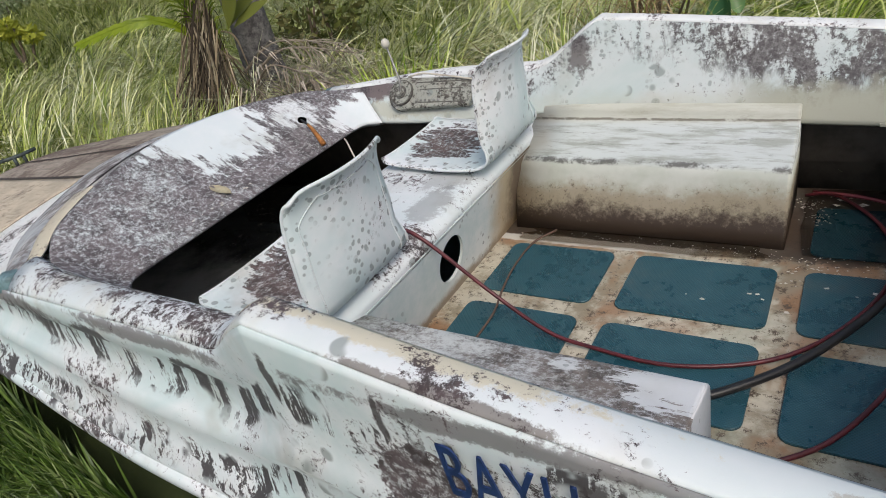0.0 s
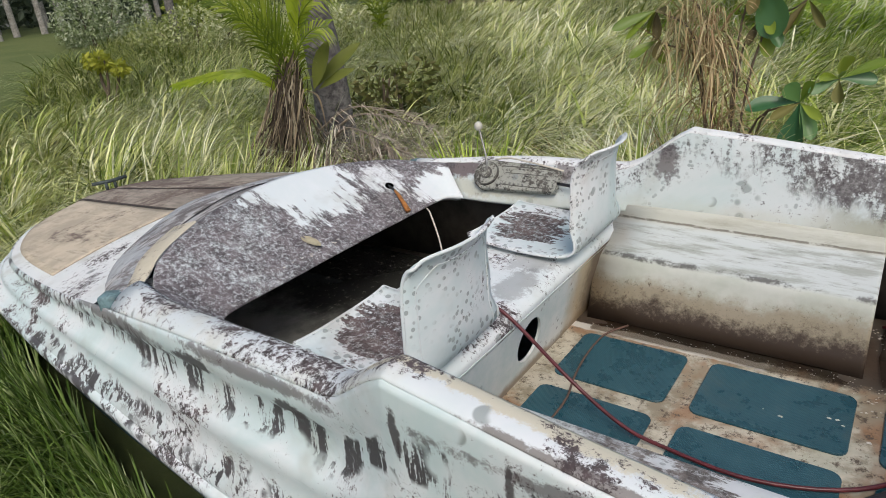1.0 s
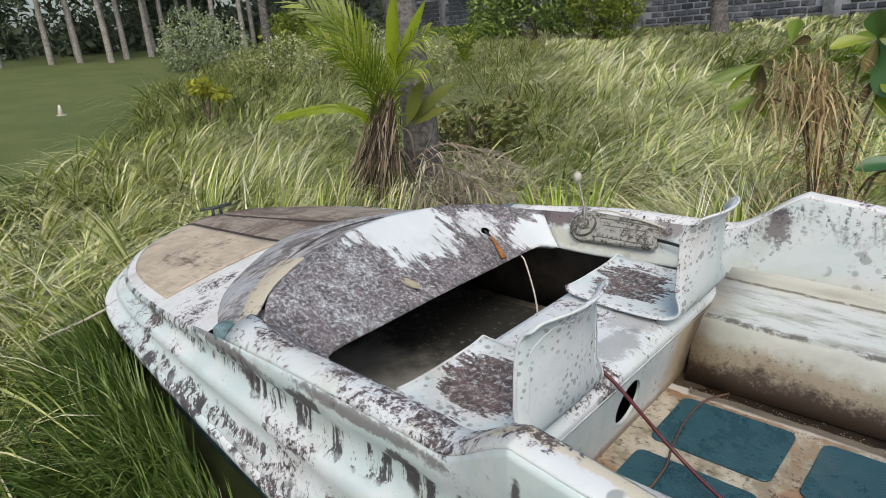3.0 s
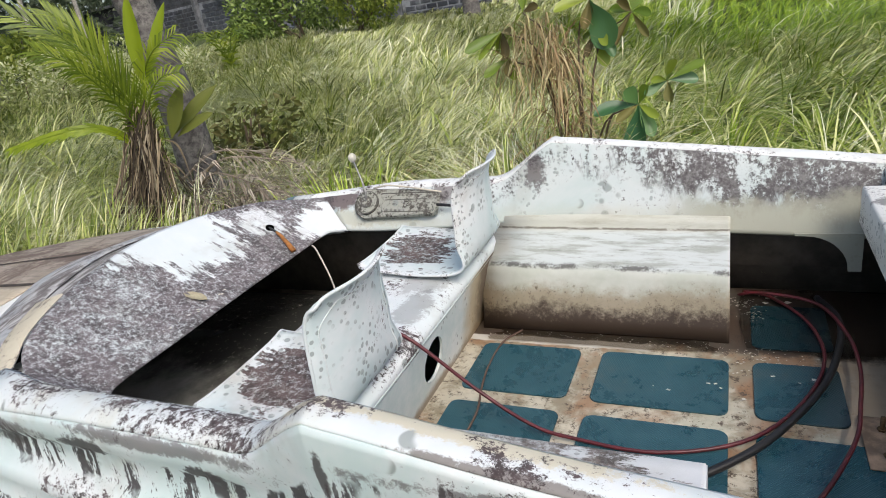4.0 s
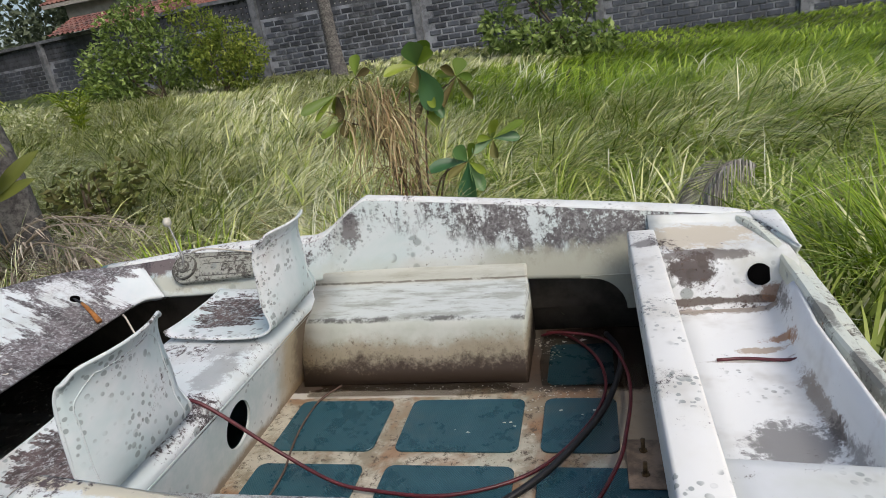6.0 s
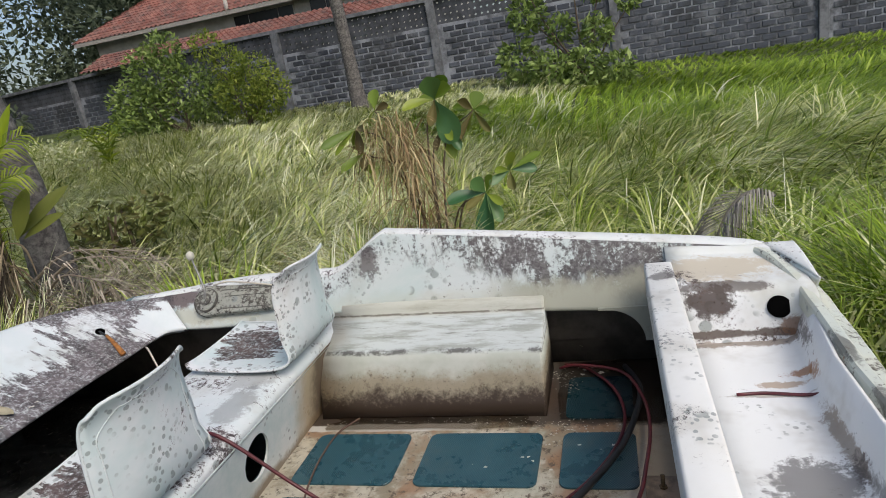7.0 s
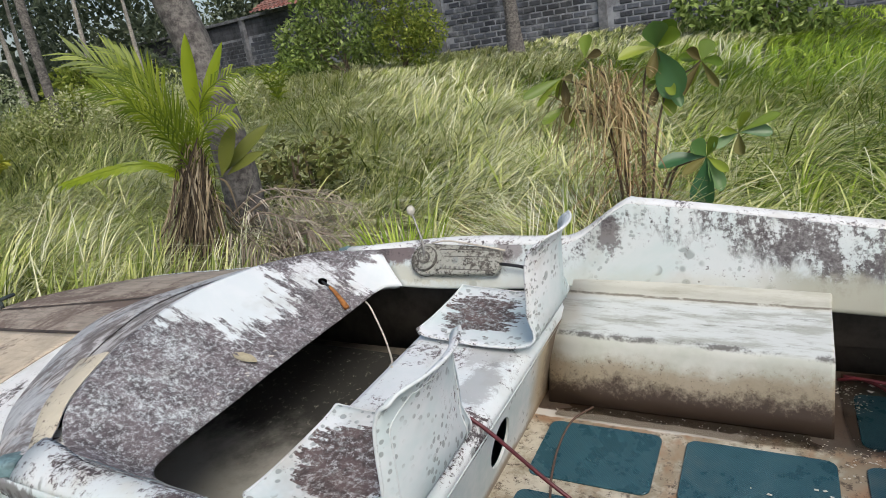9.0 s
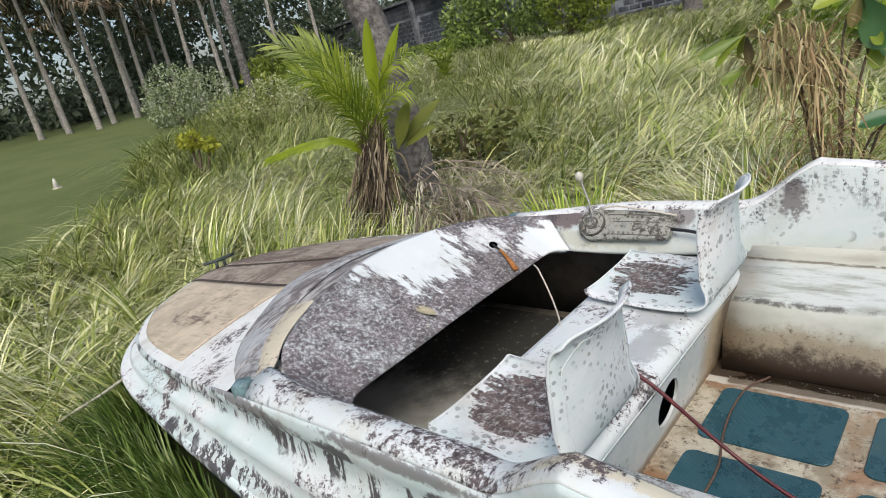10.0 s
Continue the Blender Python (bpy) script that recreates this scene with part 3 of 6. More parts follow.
boat_part("foredeck", deck_patch(-3.435, -1.67, lambda x: -deck_w(x), lambda x: deck_w(x), 0.0, 60, 24), FARTOP, label="crowned white foredeck with brown panels")
edge_in = lambda x: max(0.02, deck_w(x) - 0.045)
seam_near = lambda x: -0.165 + 0.03 * (x + 3.3)
seam_far = lambda x: 0.02 + 0.235 * (x + 3.15)
boat_part("deck_panel", deck_patch(-3.20, -2.26, lambda x: -edge_in(x), lambda x: max(seam_near(x), -edge_in(x) + 0.005) - 0.006, 0.004), TAN, label="tan anti-slip deck panel", thick=0.005)
boat_part("deck_panel", deck_patch(-3.28, -1.62, lambda x: min(seam_far(x) + 0.006, edge_in(x) - 0.005), edge_in, 0.004), BROWN_DECK, label="brown mouldy deck panel", thick=0.005)
boat_part("deck_panel", deck_patch(-3.27, -2.02, lambda x: seam_near(x) + 0.006, lambda x: max(seam_far(x), seam_near(x) + 0.03) - 0.006, 0.004), BROWN_DECK, label="brown mouldy deck panel", thick=0.005)

SEAM = plain("deck_seam", (0.07, 0.055, 0.045), 0.9, 0, 0.5, 30)
for line, x0, x1 in ((seam_near, -3.22, -2.26), (seam_far, -3.24, -1.75)):
    boat_part("deck_seam", deck_patch(x0, x1, lambda x: line(x) - 0.011, lambda x: line(x) + 0.011, 0.0085, 26, 3), SEAM, label="dark groove between deck panels")

# cowl between the deck and the top of the dashboard
COWL_BASE = [(-1.64, 0.80), (-1.80, 0.715), (-1.98, 0.58), (-2.15, 0.36), (-2.30, 0.13), (-2.34, 0.0)]
COWL_TOP = [(-1.47, 0.76, 0.475), (-1.52, 0.69, 0.485), (-1.585, 0.585, 0.52), (-1.665, 0.36, 0.557), (-1.705, 0.13, 0.576), (-1.715, 0.0, 0.579)]
cb = smooth_line([(x, w, deck_z(x, w) + 0.002) for x, w in COWL_BASE], 24)
ct = smooth_line(COWL_TOP, 24)
rows = []
for f, dip in ((0, 0), (0.2, -0.004), (0.5, -0.012), (0.8, -0.006), (1.0, 0.0)):
    half = [a.lerp(b, f) + Vector((0, 0, dip)) for a, b in zip(cb, ct)]
    half[-1].y = 0
    rows.append([(p.x, YC - p.y, p.z) for p in half] + [(p.x, YC + p.y, p.z) for p in half[-2::-1]])
boat_part("cowl", loft(rows), STREAKED, label="grey stained cowl before the dashboard")

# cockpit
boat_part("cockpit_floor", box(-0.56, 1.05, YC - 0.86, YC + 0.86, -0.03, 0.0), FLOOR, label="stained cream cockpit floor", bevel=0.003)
boat_part("well_floor", box(-2.4, -0.88, YC - 0.8, YC + 0.8, -0.09, -0.06), plain("well_sediment", (0.30, 0.26, 0.20), 0.9, 0, 0.6, 5), label="silted floor of the forward well")
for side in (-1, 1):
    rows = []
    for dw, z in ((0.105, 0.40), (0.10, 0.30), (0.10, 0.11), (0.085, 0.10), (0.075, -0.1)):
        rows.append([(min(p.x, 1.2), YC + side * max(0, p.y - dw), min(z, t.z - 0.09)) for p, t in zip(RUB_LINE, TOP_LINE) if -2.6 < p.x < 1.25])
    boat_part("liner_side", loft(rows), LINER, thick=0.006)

# seat box across the boat, with a round hole in its rear face
def seat_box():
    prof = [(-0.90, -0.06), (-0.915, 0.30), (-0.905, 0.325), (-0.88, 0.332), (-0.55, 0.318), (-0.505, 0.308), (-0.482, 0.29), (-0.478, 0.26)]
    return loft([[(x, YC + w, z) for x, z in prof] for w in np.linspace(-0.80, 0.80, 9)])


boat_part("seat_box", seat_box(), GELBOX, label="white seat box flecked with mould", thick=0.008)


def holed_wall():
    """The rear face, a sheet with a round hole."""
    bm = bmesh.new()
    cy, cz, r, n = -0.345, 0.150, 0.082, 40
    x_at = lambda z: -0.478 - 0.055 * (0.27 - z) / 0.27
    inner, outer = [], []
    for k in range(n):
        a = 2 * math.pi * k / n
        y, z = cy + 0.92 * r * math.cos(a), cz + r * math.sin(a)
        inner.append(bm.verts.new((x_at(z), y, z)))
        s = 0.12 / max(abs(math.cos(a)), abs(math.sin(a)))
        y, z = cy + s * math.cos(a), cz + s * math.sin(a)
        outer.append(bm.verts.new((x_at(z), y, z)))
    for k in range(n):
        j = (k + 1) % n
        bm.faces.new((inner[k], inner[j], outer[j], outer[k]))
    def quad(y0, y1, z0, z1):
        bm.faces.new([bm.verts.new((x_at(z), y, z)) for y, z in ((y0, z0), (y1, z0), (y1, z1), (y0, z1))])
    for z0, z1 in ((0, cz - 0.12), (cz - 0.12, 0.27)):
        quad(YC - 0.80, cy - 0.12, z0, z1)
        quad(cy + 0.12, YC + 0.80, z0, z1)
    quad(cy - 0.12, cy + 0.12, 0, cz - 0.12)
    bmesh.ops.remove_doubles(bm, verts=bm.verts, dist=0.0005)
    return bm


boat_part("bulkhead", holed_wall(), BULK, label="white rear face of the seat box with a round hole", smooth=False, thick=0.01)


def bench(lip, foot):
    """Side bench section as distance from the keel line and height; sloping top, rolled front lip."""
    return [(0.80, 0.374), (0.764, 0.374), (0.748, 0.368), (0.741, 0.352), (0.738, 0.330), (0.728, 0.320), (lip + 0.06, 0.262), (lip + 0.02, 0.25), (lip, 0.232), (lip - 0.005, 0.21), (foot + 0.02, 0.06), (foot, 0.0)]


for side, lip, foot, end, fall, lift in ((1, 0.525, 0.441, 0.408, 0.03, 0.0), (-1, 0.455, 0.43, 0.368, 0.0, 0.016)):
    prof = bench(lip, foot)
    section = lambda x: [(x, YC + side * w, z + lift * min(1.0, z / 0.2) - fall * (x + 0.5) / 0.9 * (z / 0.35)) for w, z in prof]
    bm = loft([section(x) for x in (-0.5, -0.3, 0.0, 0.2, end - 0.008, end)])
    bm.faces.new([bm.verts.new(p) for p in section(end) + [(end, YC + side * 0.80, 0.0)]])
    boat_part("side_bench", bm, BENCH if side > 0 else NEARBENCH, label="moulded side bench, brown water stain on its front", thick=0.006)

# stern: cross beam, splash well, end boxes and transom
boat_part("cross_beam", box(0.802, 0.898, YC - 0.84, YC + 0.70, 0.34, 0.475), BEAM, label="white chalky cross beam flecked with mould", bevel=0.009)
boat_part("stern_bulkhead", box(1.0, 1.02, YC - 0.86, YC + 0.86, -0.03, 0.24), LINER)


def splash_floor():
    """A pan that rises in a low step towards the transom, creased across the middle."""
    rows = []
    for y, dz in ((-1.05, 0.02), (-0.8, 0.0), (-0.5, -0.004), (-0.25, 0.0), (-0.2, 0.006), (0.0, 0.004), (0.15, 0.0), (0.2, 0.012)):
        k = 0.045 * max(0.0, (y + 0.25) / 0.45) - 0.02
        rows.append([(0.89, y, 0.25 + dz), (1.0, y, 0.252 + dz), (1.14 + k, y, 0.25 + dz), (1.20 + k, y, 0.255 + dz), (1.228 + k, y, 0.272 + dz), (1.246 + k, y, 0.33 + dz), (1.262 + k, y, 0.395)])
    return loft(rows)


boat_part("splash_well", splash_floor(), SPLASH, label="white splash well with rust streaks", thick=0.01)


def stern_box(side):
    prof = [(0.435, 0.250), (0.462, 0.262), (0.474, 0.280), (0.484, 0.305), (0.512, 0.395), (0.526, 0.428), (0.545, 0.442), (0.575, 0.447), (0.79, 0.456), (0.805, 0.462), (0.815, 0.478), (0.85, 0.485)]
    rows = []
    for x, pull in ((0.885, 0), (0.95, 0), (1.1, 0), (1.2, 0.0), (1.26, 0.02), (1.31, 0.08)):
        rows.append([(x, YC + side * (w - pull), z - 0.06 * (x - 0.89)) for w, z in prof])
    bm = loft(rows)
    return bm


for side in (-1, 1):
    sb = boat_part("stern_box", stern_box(side), STERN, label="white stern box with a brown mould patch and a round drain hole", thick=0.01)
    if side > 0:
        d = Vector((0, -0.95, 0.30))
        boat_part("drain_hole", disc_tube(Vector((1.205, YC + 0.5005, 0.358)), d, 0.036, 0.020, 28), HOLE, sb, label="black disc painted as the dark of a round hole", smooth=False)


def transom_cap():
    """Wide rounded top of the transom, bent round the quarters."""
    line = smooth_line([(1.14, 0.865), (1.205, 0.80), (1.262, 0.60), (1.275, 0.4), (1.262, 0.0)], 24)
    rows = []
    for off, z in ((-0.012, 0.36), (-0.006, 0.404), (0.000, 0.411), (0.022, 0.408), (0.028, 0.402), (0.034, 0.372), (0.040, 0.366), (0.082, 0.358), (0.088, 0.350), (0.092, 0.0)):
        row = []
        for i, p in enumerate(line):
            d = (line[min(i + 1, 23)] - line[max(i - 1, 0)]).normalized()
            nrm = Vector((abs(d.y), abs(d.x)))
            q = Vector((p.x, p.y)) + nrm * off
            row.append((q.x, max(0, q.y), z + (0.05 * max(0.0, min(1.0, (p.y - 0.45) / 0.3)) if z > 0.1 else 0.0)))
        row[-1] = (row[-1][0], 0, row[-1][2])
        rows.append([(x, YC - w, z) for x, w, z in row] + [(x, YC + w, z) for x, w, z in row[-2::-1]])
    return loft(rows)


boat_part("transom", transom_cap(), TRANSOM, label="white transom top, yellowed and streaked, with an outer flange", smooth=False, thick=0.006)
boat_part("stern_flange", box(1.05, 1.40, YC - 0.95, YC + 0.95, -0.05, 0.0), GEL, label="pale flange round the stern", bevel=0.01)


# floor panels
def rounded_panel(w, h, r=0.03, thick=0.006):
    bm = bmesh.new()
    pts = []
    for cx, cy, a0 in ((w / 2 - r, h / 2 - r, 0), (-w / 2 + r, h / 2 - r, 90), (-w / 2 + r, -h / 2 + r, 180), (w / 2 - r, -h / 2 + r, 270)):
        for k in range(5):
            a = radians(a0 + 22.5 * k)
            pts.append((cx + r * math.cos(a), cy + r * math.sin(a)))
    low, mid, top = ([bm.verts.new((x * s, y * s, z)) for x, y in pts] for s, z in ((1, 0), (1, thick - 0.002), (0.992, thick)))
    bm.faces.new(top)
    for a, b in ((low, mid), (mid, top)):
        for i in range(len(pts)):
            j = (i + 1) % len(pts)
            bm.faces.new((a[i], a[j], b[j], b[i]))
    return bm


floor_ob = bpy.data.objects["cockpit_floor"]
for x0, x1 in ((-0.45, -0.075), (0.0, 0.41), (0.48, 0.72)):
    for y0, y1 in ((0.085, 0.38), (-0.29, 0.0), (-0.66, -0.36), (-1.03, -0.735)):
        if (y0 > 0 or y1 < -0.7) and x0 < 0.4:
            continue
        if x0 > 0.4 and y1 < -0.3:
            x1 = 0.95
        ob = boat_part("floor_panel", (lambda b: (b.transform(Matrix.Translation(((x0 + x1) / 2, (y0 + y1) / 2, 0.001))), b)[1])(rounded_panel(x1 - x0, y1 - y0)), TEAL, floor_ob, smooth=False)
        ob["label"] = "teal anti-slip floor panel"


# ---- seats ----
SEAT_PROFILE = [(-0.345, 0.020, 0.196), (-0.335, 0.010, 0.207), (-0.30, 0.004, 0.213), (-0.22, -0.002, 0.216), (-0.12, -0.010, 0.216), (-0.02, -0.012, 0.214), (0.05, -0.008, 0.208), (0.088, 0.010, 0.202), (0.108, 0.045, 0.197), (0.116, 0.10, 0.191), (0.119, 0.16, 0.190), (0.122, 0.22, 0.187), (0.127, 0.275, 0.184), (0.138, 0.318, 0.182), (0.154, 0.345, 0.179), (0.174, 0.358, 0.175)]


def seat_shell():
    """A one-piece bucket seat: wide pan, back hollowed across, top edge curled rearwards. x: rearwards, y: across, from the middle of its base."""
    rows = []
    for i, (x, z, half) in enumerate(SEAT_PROFILE):
        back = min(1.0, max(0.0, (z - 0.01) / 0.09))
        top = max(0.0, (i - 10) / 5)
        row = []
        for u in np.linspace(-1, 1, 19):
            a = abs(u)
            row.append((x - (0.040 + 0.014 * top) * a**2.1 * back, half * u * (1 - 0.04 * top * a**6), z + 0.008 * a**4 * (1 - back) - 0.022 * top * a**9))
        rows.append(row)
    return rows


def seat(at, turn):
    s = tagged(empty("boat_seat", at), "white moulded fibreglass bucket seat with mould spots, on the seat box", "seat", "bucket seats")
    rows = seat_shell()
    part("shell", loft(rows), SEAT, s, thick=0.007)
    rim = list(rows[0]) + [r[-1] for r in rows[1:]] + rows[-1][-2::-1] + [r[0] for r in rows[-2:0:-1]]
    rim.append(rim[0])
    part("rim", tube(smooth_line(rim, 170), 0.0048, 8), RIM, s, "rolled rim dark with mould")
    inset = [Vector(r[2]).lerp(Vector(r[1]), 0.35) for r in rows[7:13]] + [Vector(rows[13][j]) for j in range(4, 15)] + [Vector(r[16]).lerp(Vector(r[17]), 0.35) for r in rows[12:6:-1]]
    part("bead", tube(smooth_line([p + Vector((0.0045, 0, -0.003)) for p in inset], 90), 0.0017, 6), RIM, s, "raised bead inside the rim")
    part("mounting_block", box(-0.24, 0.03, -0.13, 0.13, -0.034, -0.012), RUBBER, s)
    s.rotation_euler = (0, 0, radians(turn))
    return s


seat((-0.564, -0.757, 0.336), 0)
seat((-0.540, 0.105, 0.350), 0)

# ---- ground ----
def ground_z(x, y):
    r = math.hypot(x, y)
    a = math.degrees(math.atan2(y, -x))
    slope = float(np.interp(a, [-90, -20, 0, 60, 78, 108, 150, 180], [0.0, 0.03, 0.074, 0.060, 0.064, 0.035, 0.01, 0.0]))
    far = min(r, 30) + 0.15 * max(0.0, min(r, 80) - 30)
    return -0.42 + slope * max(0.0, far - 2.5) + 0.07 * noise.noise((x * 0.3, y * 0.3, 0.3)) * min(1.0, max(0.0, r - 3) / 5)


def ground():
    xs = [-900, -300, -120, -70] + list(np.arange(-50, 31, 1.0)) + [50, 120, 300, 900]
    ys = [-900, -300, -100, -40] + list(np.arange(-20, 41, 1.0)) + [60, 120, 300, 900]
    return loft([[(x, y, ground_z(x, y)) for y in ys] for x in xs])


def ground_mat():
    n = Nodes("grass_ground", 0.95)
    a = n.noise(0.6, 6, 0.65)
    b = n.noise(14, 8, 0.85)
    c = n.mix(n.ramp(a, 0.35, 0.65), (0.042, 0.060, 0.014), (0.070, 0.092, 0.022))
    c = n.mix(n.ramp(b, 0.45, 0.7), c, (0.04, 0.058, 0.014))
    return n.done(c, b, 0.9, 0.03)


g = new("ground", mesh_of(ground(), "ground"))
g.data.materials.append(ground_mat())
tagged(g, "grassy ground rising gently towards a block wall", "ground", kind="structure")


# ---- plants: materials and builders ----
def leafy(name, colours, rough=0.5, thin=0.35, sheen=0.25, whole=False):
    """Leaf material: colour by piece (or by whole leaf), with light coming through."""
    n = Nodes(name, rough)
    ramp = n.t.nodes.new("ShaderNodeValToRGB")
    ramp.color_ramp.elements[0].color = (*colours[0], 1)
    ramp.color_ramp.elements[1].color = (*colours[-1], 1)
    for i, c in enumerate(colours[1:-1]):
        e = ramp.color_ramp.elements.new((i + 1) / (len(colours) - 1))
        e.color = (*c, 1)
    big = n.noise(0.9, 3, 0.6)
    n.put(ramp.inputs[0], n.math("ADD", n.math("ADD", n.math("MULTIPLY", n.island(), 0.0 if whole else 0.68), n.math("MULTIPLY", n.rand(), 0.82 if whole else 0.14)), n.math("MULTIPLY", n.ramp(big, 0.3, 0.7), 0.18)))
    col = ramp.outputs[0]
    n.b.inputs["Specular IOR Level"].default_value = sheen
    n.put(n.b.inputs["Base Color"], col)
    tr = n.t.nodes.new("ShaderNodeBsdfTranslucent")
    n.put(tr.inputs["Color"], col)
    mix = n.t.nodes.new("ShaderNodeMixShader")
    mix.inputs[0].default_value = thin
    n.t.links.new(n.b.outputs[0], mix.inputs[1])
    n.t.links.new(tr.outputs[0], mix.inputs[2])
    n.t.links.new(mix.outputs[0], n.t.nodes["Material Output"].inputs[0])
    return n.mat


# Blade tones stretched: near-black ends paint shaded gaps, near-white ends highlights.
GRASS = leafy("grass_blade", rough=0.32, thin=0.08, colours=[(0.018, 0.03, 0.004), (0.10, 0.145, 0.017), (0.32, 0.385, 0.08), (0.65, 0.66, 0.30), (0.97, 0.95, 0.72)])
GRASS_PALE = leafy("grass_blade_seeding", rough=0.35, thin=0.1, colours=[(0.032, 0.05, 0.009), (0.15, 0.21, 0.032), (0.38, 0.43, 0.11), (0.75, 0.75, 0.42), (1.0, 0.98, 0.82)])
GRASS_DARK = leafy("grass_blade_rank", [(0.014, 0.030, 0.006), (0.05, 0.095, 0.014), (0.15, 0.23, 0.05), (0.48, 0.54, 0.28)], 0.35, 0.15)
GRASS_FAR = leafy("grass_blade_short", [(0.045, 0.085, 0.008), (0.15, 0.25, 0.016), (0.30, 0.42, 0.035), (0.58, 0.66, 0.16)], 0.4, 0.2)
DRY = leafy("grass_dry", [(0.13, 0.085, 0.045), (0.30, 0.22, 0.11), (0.48, 0.41, 0.22), (0.52, 0.52, 0.28)], 0.8, 0.2)
PALM_LEAF = leafy("palm_leaf", [(0.04, 0.07, 0.007), (0.10, 0.15, 0.012), (0.19, 0.25, 0.02), (0.32, 0.37, 0.06)], 0.4, 0.2)
FAN_LEAF = leafy("palm_leaf_half_dead", [(0.09, 0.11, 0.02), (0.17, 0.19, 0.04)], 0.5, 0.2)
PALM_BRIGHT = leafy("palm_leaf_young", [(0.15, 0.22, 0.008), (0.25, 0.32, 0.016)], 0.4, 0.25)
FALLEN = leafy("palm_leaf_fallen", [(0.06, 0.048, 0.036), (0.20, 0.165, 0.125), (0.40, 0.35, 0.28), (0.58, 0.53, 0.44)], 0.85, 0.1)
SKIRT = leafy("palm_skirt", [(0.010, 0.007, 0.005), (0.035, 0.026, 0.017), (0.10, 0.078, 0.05), (0.24, 0.19, 0.12), (0.50, 0.43, 0.31)], 0.85, 0.05, whole=True)
PALM_DRY = leafy("palm_leaf_dead", [(0.014, 0.010, 0.007), (0.05, 0.037, 0.024), (0.13, 0.10, 0.062), (0.42, 0.35, 0.24)], 0.85, 0.05)
BUSH = leafy("bush_leaf", [(0.05, 0.08, 0.025), (0.14, 0.21, 0.05), (0.27, 0.36, 0.10), (0.55, 0.63, 0.28)], 0.35, 0.25)
BUSH_YELLOW = leafy("bush_leaf_yellow", [(0.07, 0.11, 0.02), (0.18, 0.24, 0.035), (0.42, 0.46, 0.10)])
# Lifted, greyed greens: the misty air is painted into these leaves.
WOODS = leafy("woods_leaf_hazed", [(0.04, 0.06, 0.036), (0.10, 0.13, 0.08), (0.22, 0.26, 0.17)])
ALMOND = leafy("broad_leaf", [(0.025, 0.10, 0.045), (0.05, 0.14, 0.05), (0.12, 0.22, 0.06)], 0.35, 0.2, 0.5, True)
ALMOND_YOUNG = leafy("broad_leaf_young", [(0.09, 0.16, 0.02), (0.18, 0.26, 0.03), (0.32, 0.38, 0.05)], 0.4, 0.25, 0.4, True)
ALMOND_BROWN = leafy("broad_leaf_withered", [(0.06, 0.045, 0.02), (0.14, 0.12, 0.04), (0.2, 0.2, 0.06)], 0.6, 0.2, whole=True)


def bark_mat(name, light, dark, ring=22):
    n = Nodes(name, 0.9)
    z = n.axis(2)
    rings = n.math("SINE", n.math("ADD", n.math("MULTIPLY", z, ring), n.math("MULTIPLY", n.noise(3, 3), 5)))
    f = n.noise(18, 6, 0.75)
    c = n.mix(n.ramp(f, 0.35, 0.65), dark, light)
    c = n.mix(n.math("MULTIPLY", n.ramp(rings, 0.5, 0.95), 0.4), c, dark)
    return n.done(c, n.math("ADD", f, n.math("MULTIPLY", rings, 0.3)), 0.6, 0.01)


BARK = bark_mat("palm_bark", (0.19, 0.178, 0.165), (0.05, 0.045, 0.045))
# Paler copy of the bark: distance haze is mixed into its colour.
BARK_HAZED = bark_mat("palm_bark_hazed", (0.42, 0.40, 0.36), (0.20, 0.185, 0.165), 12)
TWIG = plain("twig", (0.12, 0.09, 0.06), 0.9)
rng = np.random.default_rng(7)


def ribbons(name, base, height, width, heading, bend, material, rows=6):
    """Many tapering blades in one mesh: arrays of foot, length, width, heading of the bend and how far they bend over."""
    n = len(base)
    t = np.linspace(0, 1, rows)[None, :, None]
    h, w, b = height[:, None, None], width[:, None, None], bend[:, None, None]
    lean = np.stack([np.cos(heading), np.sin(heading), np.zeros(n)], -1)[:, None, :]
    face = heading + np.pi / 2 + rng.normal(0, 0.5, n)
    across = np.stack([np.cos(face), np.sin(face), np.zeros(n)], -1)[:, None, :]
    centre = base[:, None, :] + lean * h * b * t**2 * (1 - 0.12 * b * t) + np.array([0, 0, 1.0]) * h * (t - 0.42 * np.minimum(b, 1.6) * t**2.6)
    prof = np.interp(np.linspace(0, 1, rows), [0, 0.3, 0.75, 1], [0.7, 1.0, 0.6, 0.06])[None, :, None]
    side = across * w * 0.5 * prof
    v = np.stack([centre - side, centre + side], 2).reshape(-1, 3)
    f = []
    for r in range(rows - 1):
        o = np.arange(n) * rows * 2 + r * 2
        f.append(np.stack([o, o + 1, o + 3, o + 2], -1))
    f = np.concatenate(f)
    return raw_mesh(name, v, f, material)


def raw_mesh(name, v, f, material, smooth=True):
    me = bpy.data.meshes.new(name)
    me.vertices.add(len(v))
    me.vertices.foreach_set("co", np.ascontiguousarray(v, dtype=np.float32).ravel())
    k = f.shape[1]
    me.loops.add(len(f) * k)
    me.loops.foreach_set("vertex_index", np.ascontiguousarray(f, dtype=np.int32).ravel())
    me.polygons.add(len(f))
    me.polygons.foreach_set("loop_start", np.arange(0, len(f) * k, k, dtype=np.int32))
    me.polygons.foreach_set("use_smooth", np.full(len(f), smooth))
    me.update(calc_edges=True)
    me.materials.append(material)
    return new(name, me)


